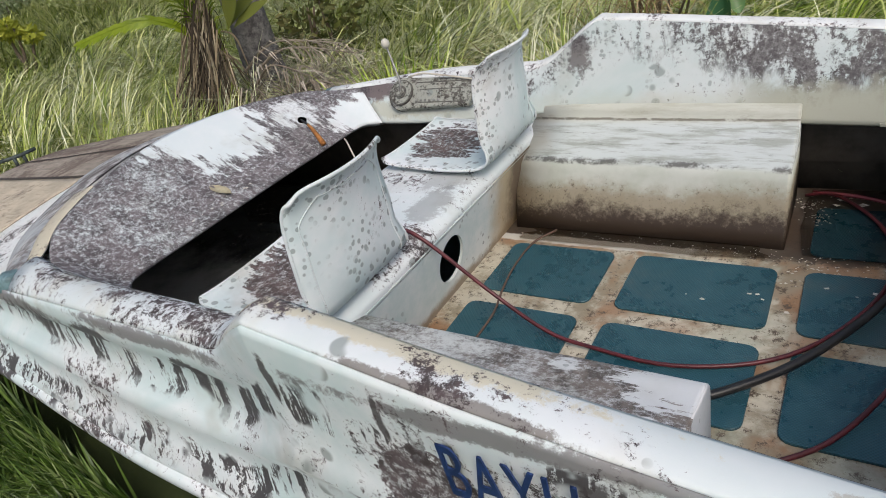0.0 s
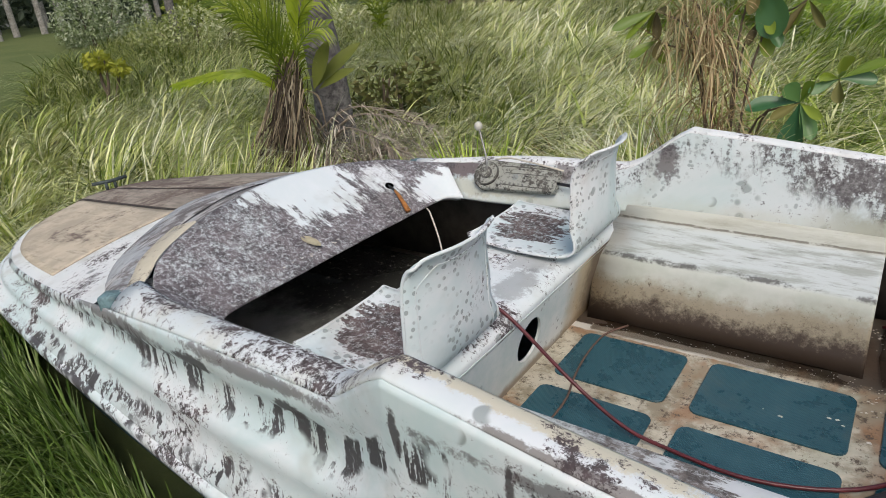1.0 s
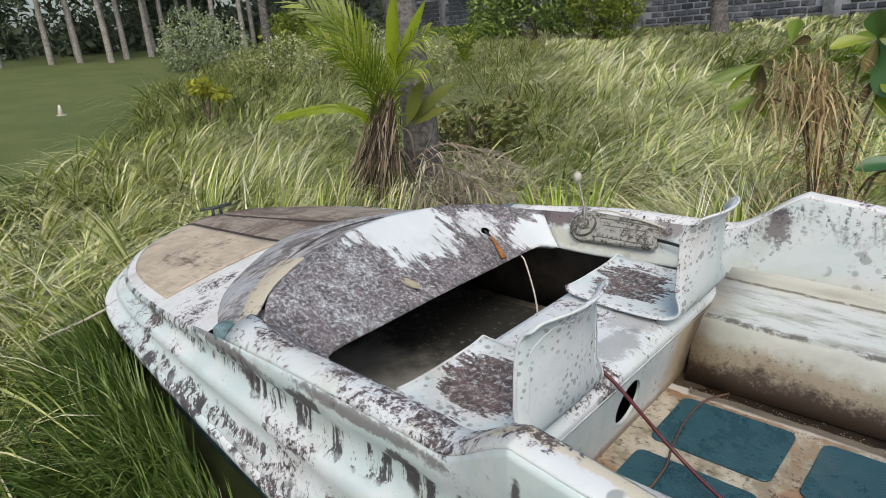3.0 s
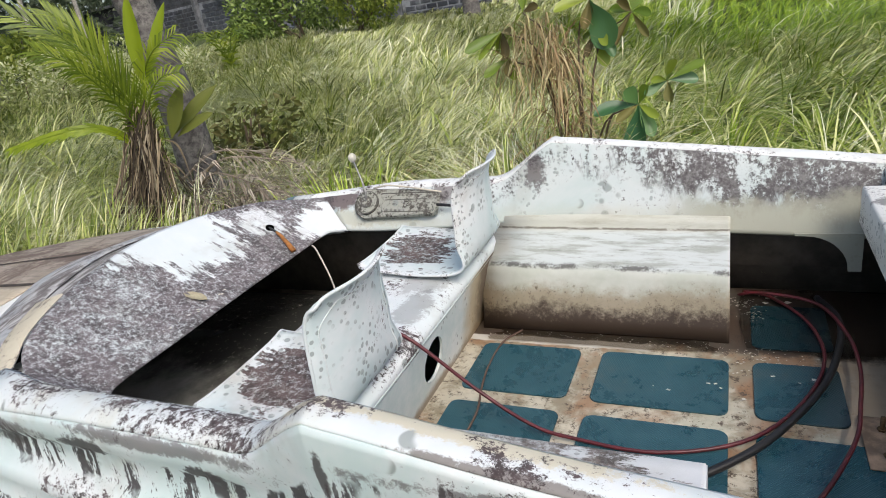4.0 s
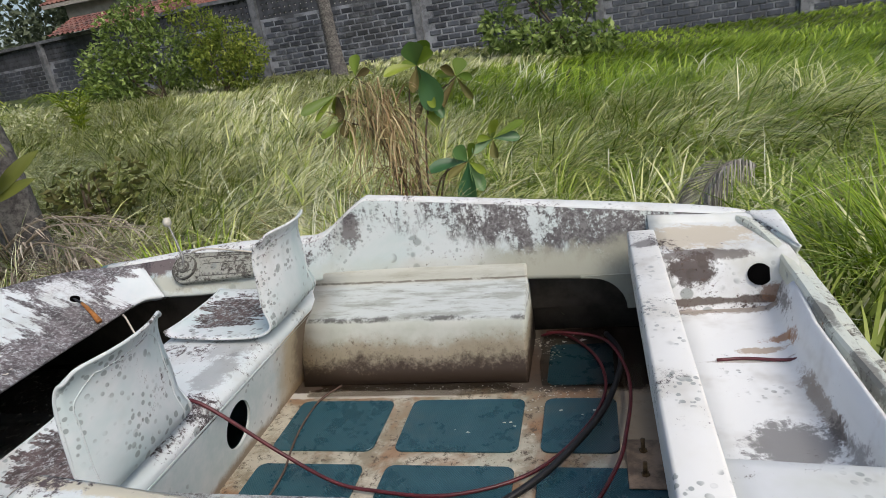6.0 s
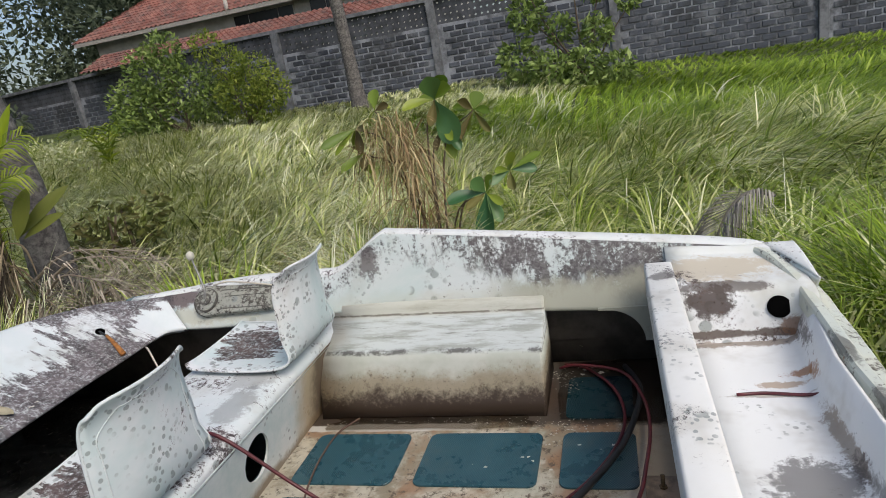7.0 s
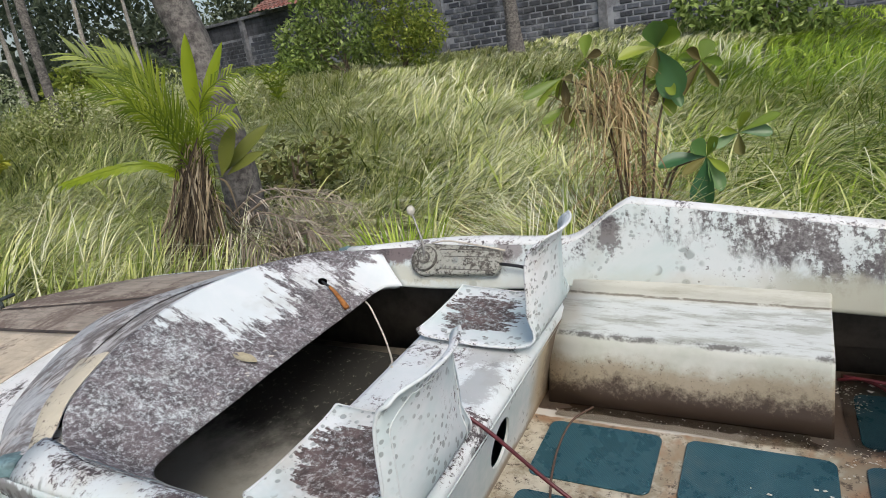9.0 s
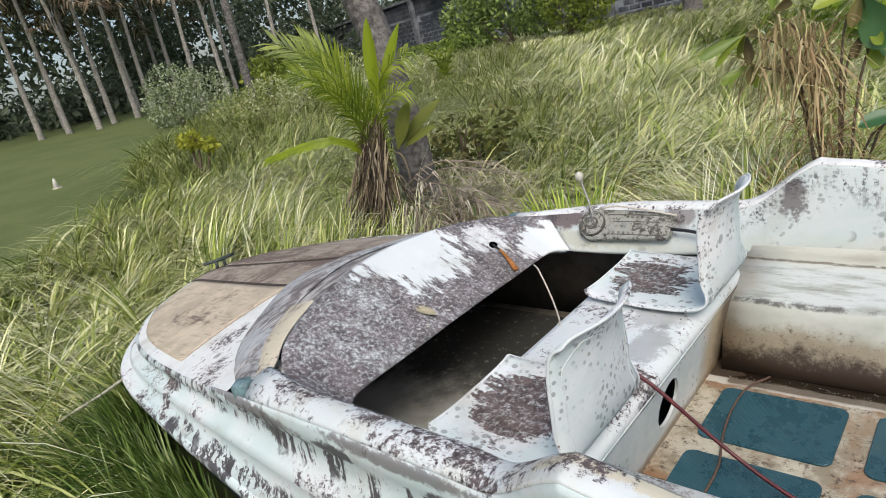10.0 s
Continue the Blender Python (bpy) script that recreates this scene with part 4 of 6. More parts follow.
def in_boat(x, y, gap=0.03):
    rx = [p.x for p in RUB_LINE][::-1]
    rw = [p.y for p in RUB_LINE][::-1]
    half = np.interp(x, rx, rw, left=-1, right=0.95)
    return (np.abs(y - YC) < half + gap) & (x > -3.6) & (x < 1.42)


def lawn_edge(x, y):
    """Positive on the mown side."""
    return -(x + 6.5) - 1.45 * np.maximum(y + 0.8, 0) + 0.7 * np.sin(y * 1.3)


gz = np.vectorize(ground_z)


def grass(name, n, x0, x1, y0, y1, keep, hlo, hhi, wlo, whi, material, label, wind=0.15, bend=(0.5, 2.1), tuft=0.26, comb=1.0):
    x, y = rng.uniform(x0, x1, n), rng.uniform(y0, y1, n)
    # tufts: draw the feet together
    tx, ty = np.floor(x / tuft), np.floor(y / tuft)
    hx = np.modf(np.sin(tx * 12.9898 + ty * 78.233) * 43758.5453)[0]
    hy = np.modf(np.sin(tx * 39.346 + ty * 11.135) * 24634.6345)[0]
    x, y = x * 0.40 + 0.60 * (tx + 0.5 + 0.7 * hx) * tuft, y * 0.40 + 0.60 * (ty + 0.5 + 0.7 * hy) * tuft
    ok = keep(x, y) & ~in_boat(x, y)
    x, y, hx = x[ok], y[ok], hx[ok]
    m = len(x)
    wave = 0.5 + 0.5 * np.sin(x * 1.3 + 1.7 * np.sin(y * 0.9)) * np.cos(y * 1.1 + 0.8 * np.sin(x * 0.7))
    h = rng.uniform(hlo, hhi, m) * (0.72 + 0.4 * wave) * (0.72 + 0.5 * np.abs(hy[ok]))
    h = h * np.interp(y, [11.5, 15.5], [1.0, 0.4])
    heading = wind + rng.normal(0, 0.6 * comb, m) + 0.9 * np.sin(x * 0.9 + y * 0.7) + hx * 1.3 * comb
    over = rng.uniform(*bend, m) * (0.75 + 0.5 * wave)
    reach = h * over
    clear_of = ~in_boat(x + np.cos(heading) * reach, y + np.sin(heading) * reach, 0.0) & ~in_boat(x + np.cos(heading) * reach * 0.4, y + np.sin(heading) * reach * 0.4, 0.0)
    heading = np.where(clear_of, heading, np.where(y < YC, -np.pi / 2, np.pi / 2) + rng.normal(0, 0.4, m))
    over = np.where(clear_of, over, over * 0.3)
    ob = ribbons(name, np.stack([x, y, gz(x, y) - 0.02], -1), h, rng.uniform(wlo, whi, len(x)), heading, over, material)
    return tagged(ob, label, "grass", kind="stuff")


lawn = lambda x, y: lawn_edge(x, y) > 0
rows = []
for y in np.arange(-14, 22, 1.0):
    x1 = -6.2 - 1.45 * max(y + 0.8, 0)
    rows.append([(x1 - d, y, ground_z(x1 - d, y) + 0.03) for d in (0, 0.5, 1, 2, 3, 4, 6, 8, 10, 13, 16, 20)])
n = Nodes("mown_lawn", 0.95)
lf = n.noise(25, 7, 0.8)
lc = n.mix(n.ramp(n.noise(0.8, 5, 0.6), 0.35, 0.65), (0.085, 0.115, 0.028), (0.12, 0.145, 0.042))
lawn_ob = new("lawn", mesh_of(loft(rows), "lawn"))
lawn_ob.data.materials.append(n.done(n.mix(n.ramp(lf, 0.45, 0.7), lc, (0.07, 0.10, 0.024)), lf, 0.5, 0.01))
tagged(lawn_ob, "flat mown lawn beyond the tall grass", "lawn", kind="structure")
grass("tall_grass", 40000, -7.5, 3.6, -0.2, 7.0, lambda x, y: ~lawn(x, y) & (y > 0.2 - 0.5 * (x < -3)) & ((((x + 2.7) / 1.5) ** 2 + ((y - 1.35) / 0.6) ** 2 > 1) | (rng.random(len(x)) < 0.22)), 0.45, 0.95, 0.010, 0.025, GRASS, "tall yellow-green grass bending in the wind round the boat")
grass("tall_grass", 17000, -9.5, -2.6, -3.2, 1.0, lambda x, y: ~lawn(x, y), 0.5, 0.92, 0.010, 0.024, GRASS, "tall grass with pale tips beside the bow")
grass("tall_grass", 13000, -3.3, 0.4, -2.6, -1.1, lambda x, y: (np.hypot(x - 0.45, y + 1.9) > 0.75) & ((x < -1.9) | (y < -1.62)), 0.35, 0.66, 0.008, 0.017, GRASS_DARK, "rank dark green grass against the hull", 0.6)
hx = rng.uniform(-3.5, -1.2, 3600)
hoff = np.abs(rng.normal(0, 0.14, 3600)) + 0.02
hy = YC - np.interp(hx, [p.x for p in RUB_LINE][::-1], [p.y for p in RUB_LINE][::-1]) - hoff
hull_grass = ribbons("hull_grass", np.stack([hx, hy, gz(hx, hy) - 0.02], -1), rng.uniform(0.38, 0.66, 3600) * np.interp(hx, [-2.3, -1.2], [1.0, 0.6]), rng.uniform(0.007, 0.015, 3600), rng.uniform(-3.6, -0.2, 3600), rng.uniform(0.1, 1.0, 3600), GRASS_DARK)
tagged(hull_grass, "dark green blades standing against the hull", "grass", kind="stuff")
grass("field_grass", 32000, -16, 4, 6.8, 19, lambda x, y: ~lawn(x, y) & (x < -1.5 + 2.5 * np.sin(y * 0.5)), 0.45, 0.85, 0.018, 0.038, GRASS_PALE, "windswept field of tall grass before the wall", tuft=0.4, comb=0.8)
grass("field_grass", 20000, -20, -7, 0.5, 9, lambda x, y: ~lawn(x, y), 0.45, 0.85, 0.012, 0.025, GRASS_PALE, "tall grass beside the mown lawn")
grass("field_grass", 42000, -4, 13, 2, 19, lambda x, y: (x > 2.4 + 0.1 * (y - 2)) | ((y > 6.8) & (x > -2.5 + 2.5 * np.sin(y * 0.5))), 0.3, 0.6, 0.016, 0.036, GRASS_FAR, "bright green lower grass", 0.2, comb=0.6)
grass("tall_grass", 13000, -1.2, 4.5, 2.6, 8.5, lambda x, y: x > -0.9 + 0.5 * np.sin(y * 1.7), 0.5, 0.9, 0.008, 0.018, GRASS_FAR, "fresh green tall grass behind the shrub")
grass("rough_grass", 42000, -7, 8, -9, 2, lambda x, y: (np.hypot(x - 0.4, y + 1.9) > 0.9) & ((y < -2.5) | (x > 1.5)), 0.15, 0.4, 0.012, 0.026, GRASS_FAR, "rough green grass round the stern")
# Pale straw blades; their near-white tone also paints highlights on the grass.
PALE = leafy("grass_blade_pale", rough=0.4, thin=0.1, colours=[(0.42, 0.45, 0.25), (0.70, 0.71, 0.50), (0.92, 0.92, 0.78)])
grass("pale_grass", 6000, -7.5, 3.4, 0.4, 7.0, lambda x, y: ~lawn(x, y) & ((x < -0.3) | (rng.random(len(x)) < 0.4)), 0.7, 1.05, 0.005, 0.012, PALE, "long pale straw blades bent over the green grass", bend=(0.9, 1.9))
grass("pale_grass", 3200, -15, 8, 6.8, 18, lambda x, y: ~lawn(x, y) & ((x < 0) | (y < 9)), 0.65, 0.95, 0.012, 0.024, PALE, "pale seeding grass in the field", bend=(0.9, 1.9), tuft=0.5, comb=0.5)
grass("pale_grass", 2200, -9.0, -2.9, -3.0, 0.8, lambda x, y: ~lawn(x, y), 0.65, 0.95, 0.007, 0.014, PALE, "long pale straw blades beside the bow", bend=(0.9, 1.9))
grass("trampled_grass", 9000, -1.2, 2.6, -3.4, -1.3, lambda x, y: (np.hypot(x - 0.4, y + 1.9) < 1.3), 0.03, 0.11, 0.008, 0.018, GRASS_FAR, "short trampled grass beside the boat")
LAWN = leafy("lawn_blade", [(0.08, 0.11, 0.025), (0.12, 0.155, 0.035), (0.18, 0.21, 0.06)], 0.6, 0.1)
grass("lawn_grass", 26000, -24, -6, -3, 9, lawn, 0.025, 0.06, 0.012, 0.03, LAWN, "mown lawn", 0.2)


# ---- boat fittings ----
def on_dash(y, f):
    """A point on the dashboard, f of the way down from its top edge."""
    w = abs(y - YC)
    xt, zt = np.interp(w, [0, 0.13, 0.36, 0.6], [-1.71, -1.70, -1.66, -1.57]), np.interp(w, [0, 0.13, 0.36, 0.6], [0.578, 0.575, 0.555, 0.515])
    return Vector((xt + (-1.275 - xt) * f, y, zt + (0.36 - zt) * f))


DASH_N = Vector((0.45, 0, 0.89)).normalized()
hole = on_dash(0.106, 0.52)
boat_part("steering_hole", disc_tube(hole, DASH_N, 0.019, 0.02, 16), HOLE, label="black disc painted as the dark of a dashboard hole", smooth=False)
cable = [hole + DASH_N * 0.008 + Vector((0, -0.006, 0))] + [on_dash(0.10 - 0.075 * f, 0.55 + 0.42 * f) + DASH_N * (0.014 + 0.01 * math.sin(3 * f)) for f in (0.25, 0.5, 0.75, 1.0)]
bm = tube([cable[0], cable[1]], 0.005, 6)
rust = tube(cable[1:], 0.006, 8, taper=2.0)
boat_part("cable_stub", bm, RUBBER)
boat_part("rusty_cable", rust, RUST, label="orange rusty cable end")

# engine control on the inner side
CN = Vector((0, -0.766, 0.643)).normalized()
CD = Vector((0, 0.643, 0.766)).normalized()
CO = Vector((-1.09, 0.405, 0.437))


def side_plate(pts, depth):
    bm = bmesh.new()
    low = [bm.verts.new(CO + Vector((x, 0, 0)) + CD * v + CN * 0.0) for x, v in pts]
    top = [bm.verts.new(CO + Vector((x * 0.99, 0, 0)) + CD * v * 0.96 + CN * depth) for x, v in pts]
    bm.faces.new(top)
    bm.faces.new(low)
    for i in range(len(pts)):
        j = (i + 1) % len(pts)
        bm.faces.new((low[i], low[j], top[j], top[i]))
    return bm


outline = [(0.075 * math.cos(radians(a)), 0.075 * math.sin(radians(a))) for a in range(75, 286, 15)] + [(0.33, -0.058), (0.345, -0.045), (0.345, 0.05), (0.33, 0.06)]
CONTROL = gelcoat("control_casting", (0.29, 0.30, 0.26), (0.09, 0.082, 0.07), 0.8, 0.0, 0.9, chalky=(0.34, 0.345, 0.30), grain=0.3)
control = boat_part("engine_control", side_plate(outline, 0.032), CONTROL, label="grey mouldy engine control box", smooth=False, bevel=0.006)
DULL = plain("dull_casting", (0.13, 0.125, 0.11), 0.8, 0, 0.5, 60)
for r, d0, mat in ((0.056, 0.034, DULL), (0.051, 0.038, CONTROL), (0.028, 0.044, DULL), (0.020, 0.048, CONTROL)):
    boat_part("pivot_disc", disc_tube(CO + CN * d0, CN, r, 0.016, 20), mat, control, smooth=False)
for k in range(6):
    boat_part("scale_mark", disc_tube(CO + Vector((0.08 + 0.022 * k, 0, 0)) - CD * 0.035 + CN * 0.033, CN, 0.006, 0.004, 6), STEEL, control)
for x0, x1, v0, v1 in ((0.07, 0.335, 0.043, 0.048), (0.09, 0.32, -0.047, -0.043), (0.09, 0.30, 0.012, 0.016)):
    boat_part("groove", side_plate([(x0, v0), (x1, v0), (x1, v1), (x0, v1)], 0.0335), DULL, control, smooth=False)
lever_top = Vector((-1.155, 0.432, 0.660))
boat_part("lever", tube(smooth_line([CO + CN * 0.05, CO + CN * 0.075 + CD * 0.05, lever_top], 8), 0.006, 8, taper=0.7), STEEL, control, label="thin steel lever")
bm = bmesh.new()
bmesh.ops.create_uvsphere(bm, u_segments=14, v_segments=10, radius=0.019, matrix=Matrix.Translation(lever_top) @ Matrix.Diagonal((1, 1, 1.15, 1)))
KNOB = plain("knob", (0.55, 0.53, 0.46), 0.6)
boat_part("knob", bm, KNOB, control, label="dull cream ball knob")
boat_part("control_cable", tube(smooth_line([CO + Vector((0.02, 0, 0)) + CD * 0.07 + CN * 0.035, CO + Vector((0.12, 0, 0)) + CD * 0.075 + CN * 0.05, CO + Vector((0.36, 0, 0)) + CD * 0.045 + CN * 0.03], 12), 0.004, 6), WIRE, control)
boat_part("control_cable", tube(smooth_line([CO + Vector((0.34, 0, 0)) - CD * 0.01 + CN * 0.02, CO + Vector((0.44, 0, 0)) - CD * 0.02 + CN * 0.02, CO + Vector((0.56, 0, 0)) - CD * 0.05 + CN * 0.01], 8), 0.007, 6), RUBBER, control)

# cowl mouldings, brackets and the bow cleat
rows = []
for f, up in ((0.0, -0.002), (0.05, 0.006), (0.25, 0.014), (0.50, 0.012), (0.60, 0.003), (0.64, -0.004)):
    half = [a.lerp(b, f) + Vector((0, 0, up)) for a, b in zip(cb, ct)]
    half[-1].y = 0
    rows.append([(p.x, YC - p.y, p.z) for p in half] + [(p.x, YC + p.y, p.z) for p in half[-2::-1]])
boat_part("cowl_moulding", loft(rows), STREAKED, label="grey mouldy windscreen base moulding")
rows = []
for f, up in ((0.60, 0.0), (0.62, 0.006), (0.97, 0.008), (0.99, 0.002)):
    half = [a.lerp(b, f) + Vector((0, 0, up)) for a, b in zip(cb[0:14], ct[0:14])]
    rows.append([(p.x, YC - p.y, p.z) for p in half])
boat_part("cowl_strip", loft(rows), gelcoat("strip_tan", (0.50, 0.46, 0.36), (0.17, 0.14, 0.12), 0.7, 0.0, 0.1, chalky=(0.60, 0.55, 0.43), grain=0.5), label="bare tan strip along the dashboard top")
BRACKET = plain("bracket", (0.16, 0.26, 0.28), 0.6, 0, 0.5, 30)
for side in (-1, 1):
    bm = box(-0.035, 0.03, -0.035, 0.03, -0.01, 0.05)
    bm.transform(Matrix.Translation((-1.575, YC + side * 0.80, 0.415)) @ Euler((0, 0, side * radians(-35))).to_matrix().to_4x4())
    boat_part("windscreen_bracket", bm, BRACKET, label="blue-green corroded bracket", bevel=0.012)
CLEAT_AT = Vector((-3.20, YC + 0.02, 0.41))
bm = tube([CLEAT_AT + Vector((-0.02, -0.09, 0.035)), CLEAT_AT + Vector((0, 0, 0.03)), CLEAT_AT + Vector((0.02, 0.09, 0.035))], 0.010, 8)
for d in (-0.025, 0.025):
    tube([CLEAT_AT + Vector((0, d, -0.02)), CLEAT_AT + Vector((0, d, 0.03))], 0.009, 8, bm=bm)
boat_part("bow_cleat", bm, plain("cleat_metal", (0.07, 0.09, 0.09), 0.6, 0.3, 0.5, 40), label="corroded bow cleat")

for side in (-1, 1):
    bm = box(-1.60, -1.44, -0.07, 0.07, 0.42, 0.45)
    bm.transform(Matrix.Translation((0, YC + side * 0.66, 0)))
    boat_part("corner_cap", bm, GELTOP, bevel=0.01)

# rounded corner where the inner side meets the cross beam
for side in (-1, 1):
    bm = bmesh.new()
    arc = [(0.655 + 0.135 * math.sin(radians(a)), 0.14 + 0.135 * math.cos(radians(a))) for a in range(0, 91, 10)]
    front = [bm.verts.new((x, YC + side * 0.748, z)) for x, z in arc + [(0.83, 0.14), (0.83, 0.285), (0.62, 0.285), (0.62, 0.277)]]
    bm.faces.new(front)
    boat_part("corner_gusset", bm, GELIN, smooth=False, thick=0.012)

# lettering on the near side
font = bpy.data.curves.new("boat_name", "FONT")
font.body, font.size, font.shear, font.extrude, font.space_character = "BAYU", 0.185, 0.12, 0.0015, 1.12
holder = bpy.data.objects.new("boat_name", font)
scene.collection.objects.link(holder)
word = bpy.data.meshes.new_from_object(holder.evaluated_get(bpy.context.evaluated_depsgraph_get()))
bpy.data.objects.remove(holder)
NAVY = plain("navy_paint", (0.015, 0.045, 0.16), 0.5, 0, 0.4, 30)
word.materials.clear()
word.materials.append(NAVY)
lettering = new("lettering", word)
lettering.parent = boat
lettering["label"] = "dark blue painted boat name"
lettering.matrix_basis = Matrix.Translation(-Vector(boat.location)) @ pose(0.10, -1.272, 0.405, 96, 0, 0) @ Matrix.Diagonal((0.43, 1, 1, 1))

# ---- loose things in the boat ----
def hose(name, pts, r, material, label, n=40):
    ob = part(name, tube(smooth_line(pts, n), r, 8), material)
    return tagged(ob, label, "hose")


hose("red_hose", [(-0.60, -0.47, 0.325), (-0.50, -0.475, 0.315), (-0.30, -0.45, 0.12), (-0.13, -0.48, 0.04), (0.0, -0.49, 0.018), (0.225, -0.50, 0.016), (0.448, -0.41, 0.016), (0.60, -0.22, 0.016), (0.685, 0.02, 0.018), (0.66, 0.25, 0.02), (0.55, 0.43, 0.02), (0.46, 0.47, 0.02)], 0.006, REDHOSE, "faded red fuel hose trailing across the floor", 60)
hose("red_hose", [(0.44, 0.44, 0.02), (0.52, 0.405, 0.05), (0.687, 0.32, 0.06), (0.755, 0.14, 0.055), (0.767, -0.04, 0.05), (0.745, -0.22, 0.045), (0.705, -0.40, 0.04), (0.58, -0.64, 0.02), (0.42, -0.77, 0.016), (0.30, -0.80, 0.016)], 0.006, REDHOSE, "faded red fuel hose in a loop on the floor", 60)
hose("black_hose", [(0.22, -0.66, 0.02), (0.37, -0.56, 0.03), (0.52, -0.40, 0.035), (0.665, -0.14, 0.035), (0.735, 0.10, 0.04), (0.745, 0.25, 0.045), (0.70, 0.42, 0.03)], 0.011, RUBBER, "black rubber hose curving over the floor panels", 50)
hose("thin_cord", [(-0.33, 0.10, 0.012), (-0.381, 0.0, 0.012), (-0.385, -0.15, 0.012), (-0.365, -0.29, 0.012), (-0.335, -0.42, 0.014), (-0.335, -0.58, 0.012), (-0.34, -0.75, 0.012)], 0.0038, plain("brown_cord", (0.12, 0.07, 0.05), 0.7), "thin brown cord on the floor", 30)
hose("control_wire", [(-1.27, 0.14, 0.352), (-1.22, 0.10, 0.345), (-1.13, 0.03, 0.26), (-1.02, -0.10, 0.24), (-0.95, -0.21, 0.29), (-0.885, -0.29, 0.338)], 0.004, WIRE, "pale wire hanging from the dashboard", 30)
hose("steering_cable", [(1.005, -0.21, 0.266), (1.08, -0.205, 0.266), (1.17, -0.222, 0.268), (1.222, -0.23, 0.276)], 0.005, REDHOSE, "dark red cable end in the splash well", 16)
BOLT = plain("corroded_bolt", (0.13, 0.085, 0.04), 0.7, 0.3, 0.5, 60)
boat_part("bolt_plate", box(0.735, 0.925, -0.45, -0.235, 0.0085, 0.0125), plain("rusty_plate", (0.36, 0.26, 0.18), 0.7, 0, 0.6, 14), label="rusty brown plate bolted to the floor", bevel=0.003)
for x, y in ((0.785, -0.29), (0.878, -0.29), (0.783, -0.394), (0.873, -0.40)):
    b = tagged(empty("floor_bolt", (x, y, 0.0)), "rusty threaded bolt standing up from the floor", "bolt", "floor bolts")
    part("shank", tube([(0, 0, 0), (0, 0, 0.055)], 0.0065, 8), BOLT, b)
    part("nut", disc_tube((0, 0, 0.012), (0, 0, 1), 0.012, 0.012, 6), BOLT, b, smooth=False)


def puddle(name, x0, x1, y0, y1, z, material, label, ragged=0.1):
    bm = bmesh.new()
    n = 40
    ring = []
    for k in range(n):
        a = 2 * math.pi * k / n
        r = 1 - ragged * (0.5 + 0.5 * noise.noise((math.cos(a) * 2.3 + x0, math.sin(a) * 2.3 + y0, 0.2)))
        c, s2 = math.cos(a), math.sin(a)
        q = r / max(abs(c), abs(s2)) ** 0.8
        ring.append(bm.verts.new(((x0 + x1) / 2 + (x1 - x0) / 2 * c * q, (y0 + y1) / 2 + (y1 - y0) / 2 * s2 * q, z)))
    bm.faces.new(ring)
    ob = part(name, bm, material, smooth=False)
    return tagged(ob, label, "water", kind="structure")


def water_mat(name, tint, clear):
    n = Nodes(name, 0.03)
    n.b.inputs["IOR"].default_value = 1.33
    n.b.inputs["Transmission Weight"].default_value = clear
    f = n.noise(5, 3, 0.5)
    return n.done(tint, f, 0.05, 0.01)


n = Nodes("well_water", 0.06)
silt = n.math("ADD", n.axis(1), n.math("MULTIPLY", n.math("SUBTRACT", n.noise(5, 6, 0.7), 0.5), 0.7))
wc = n.mix(n.ramp(silt, -0.15, -0.6), (0.05, 0.05, 0.045), (0.33, 0.325, 0.29))
puddle("water_well", -2.6, -0.90, YC - 0.72, YC + 0.72, -0.035, n.done(n.mix(n.ramp(n.noise(28, 6, 0.8), 0.58, 0.66), wc, (0.3, 0.28, 0.24)), n.noise(5, 3), 0.05, 0.01), "murky rainwater over pale silt in the forward well", 0.02)
puddle("water_bench", -0.50, 0.42, 0.02, 0.12, 0.0085, water_mat("bench_water", (0.45, 0.40, 0.34), 1.0), "thin film of water along the bench", 0.3)
puddle("water_stern", 0.425, 1.0, 0.045, 0.53, 0.0095, water_mat("stern_water", (0.74, 0.72, 0.68), 1.0), "dark standing water under the side deck", 0.12)


# peeled flakes and dead leaves
def flakes(name, spots, material, label, seed):
    """Thin curled chips scattered round the given spots: x, y, z, count, spread, size."""
    r = np.random.default_rng(seed)
    v, f = [], []
    for x, y, z, n, spread, size in spots:
        for k in range(n):
            cx, cy = x + r.normal(0, spread), y + r.normal(0, spread)
            a0, q = r.uniform(0, 6.28), size * r.uniform(0.5, 1.4)
            o = len(v)
            for j in range(4):
                a = a0 + j * 1.57 + r.uniform(-0.4, 0.4)
                v.append((cx + q * math.cos(a) * r.uniform(0.6, 1.2), cy + q * math.sin(a) * 0.7, z + 0.25 * q * r.random()))
            f.append((o, o + 1, o + 2, o + 3))
    return tagged(raw_mesh(name, np.array(v), np.array(f), material, False), label, "debris", kind="stuff")


CHIP = plain("paint_chip", (0.66, 0.63, 0.55), 0.7, 0, 0.3, 60)
flakes("paint_flakes", [(0.455, 0.40, 0.008, 60, 0.026, 0.0042), (0.49, 0.31, 0.008, 40, 0.022, 0.004), (0.44, -0.05, 0.004, 12, 0.03, 0.005), (0.56, 0.055, 0.004, 40, 0.05, 0.004), (0.50, 0.045, 0.004, 30, 0.04, 0.0035), (0.19, -0.19, 0.008, 2, 0.02, 0.008), (0.40, -0.15, 0.008, 4, 0.03, 0.009), (0.55, 0.44, 0.008, 5, 0.03, 0.014), (0.62, -0.12, 0.008, 3, 0.05, 0.007)], CHIP, "pale paint flakes and bits on the cockpit floor", 4)
flakes("wet_scum", [(-0.45 + 0.06 * k, 0.066, 0.010, 9, 0.014, 0.0026) for k in range(15)], CHIP, "pale scum line along the bench foot", 5)
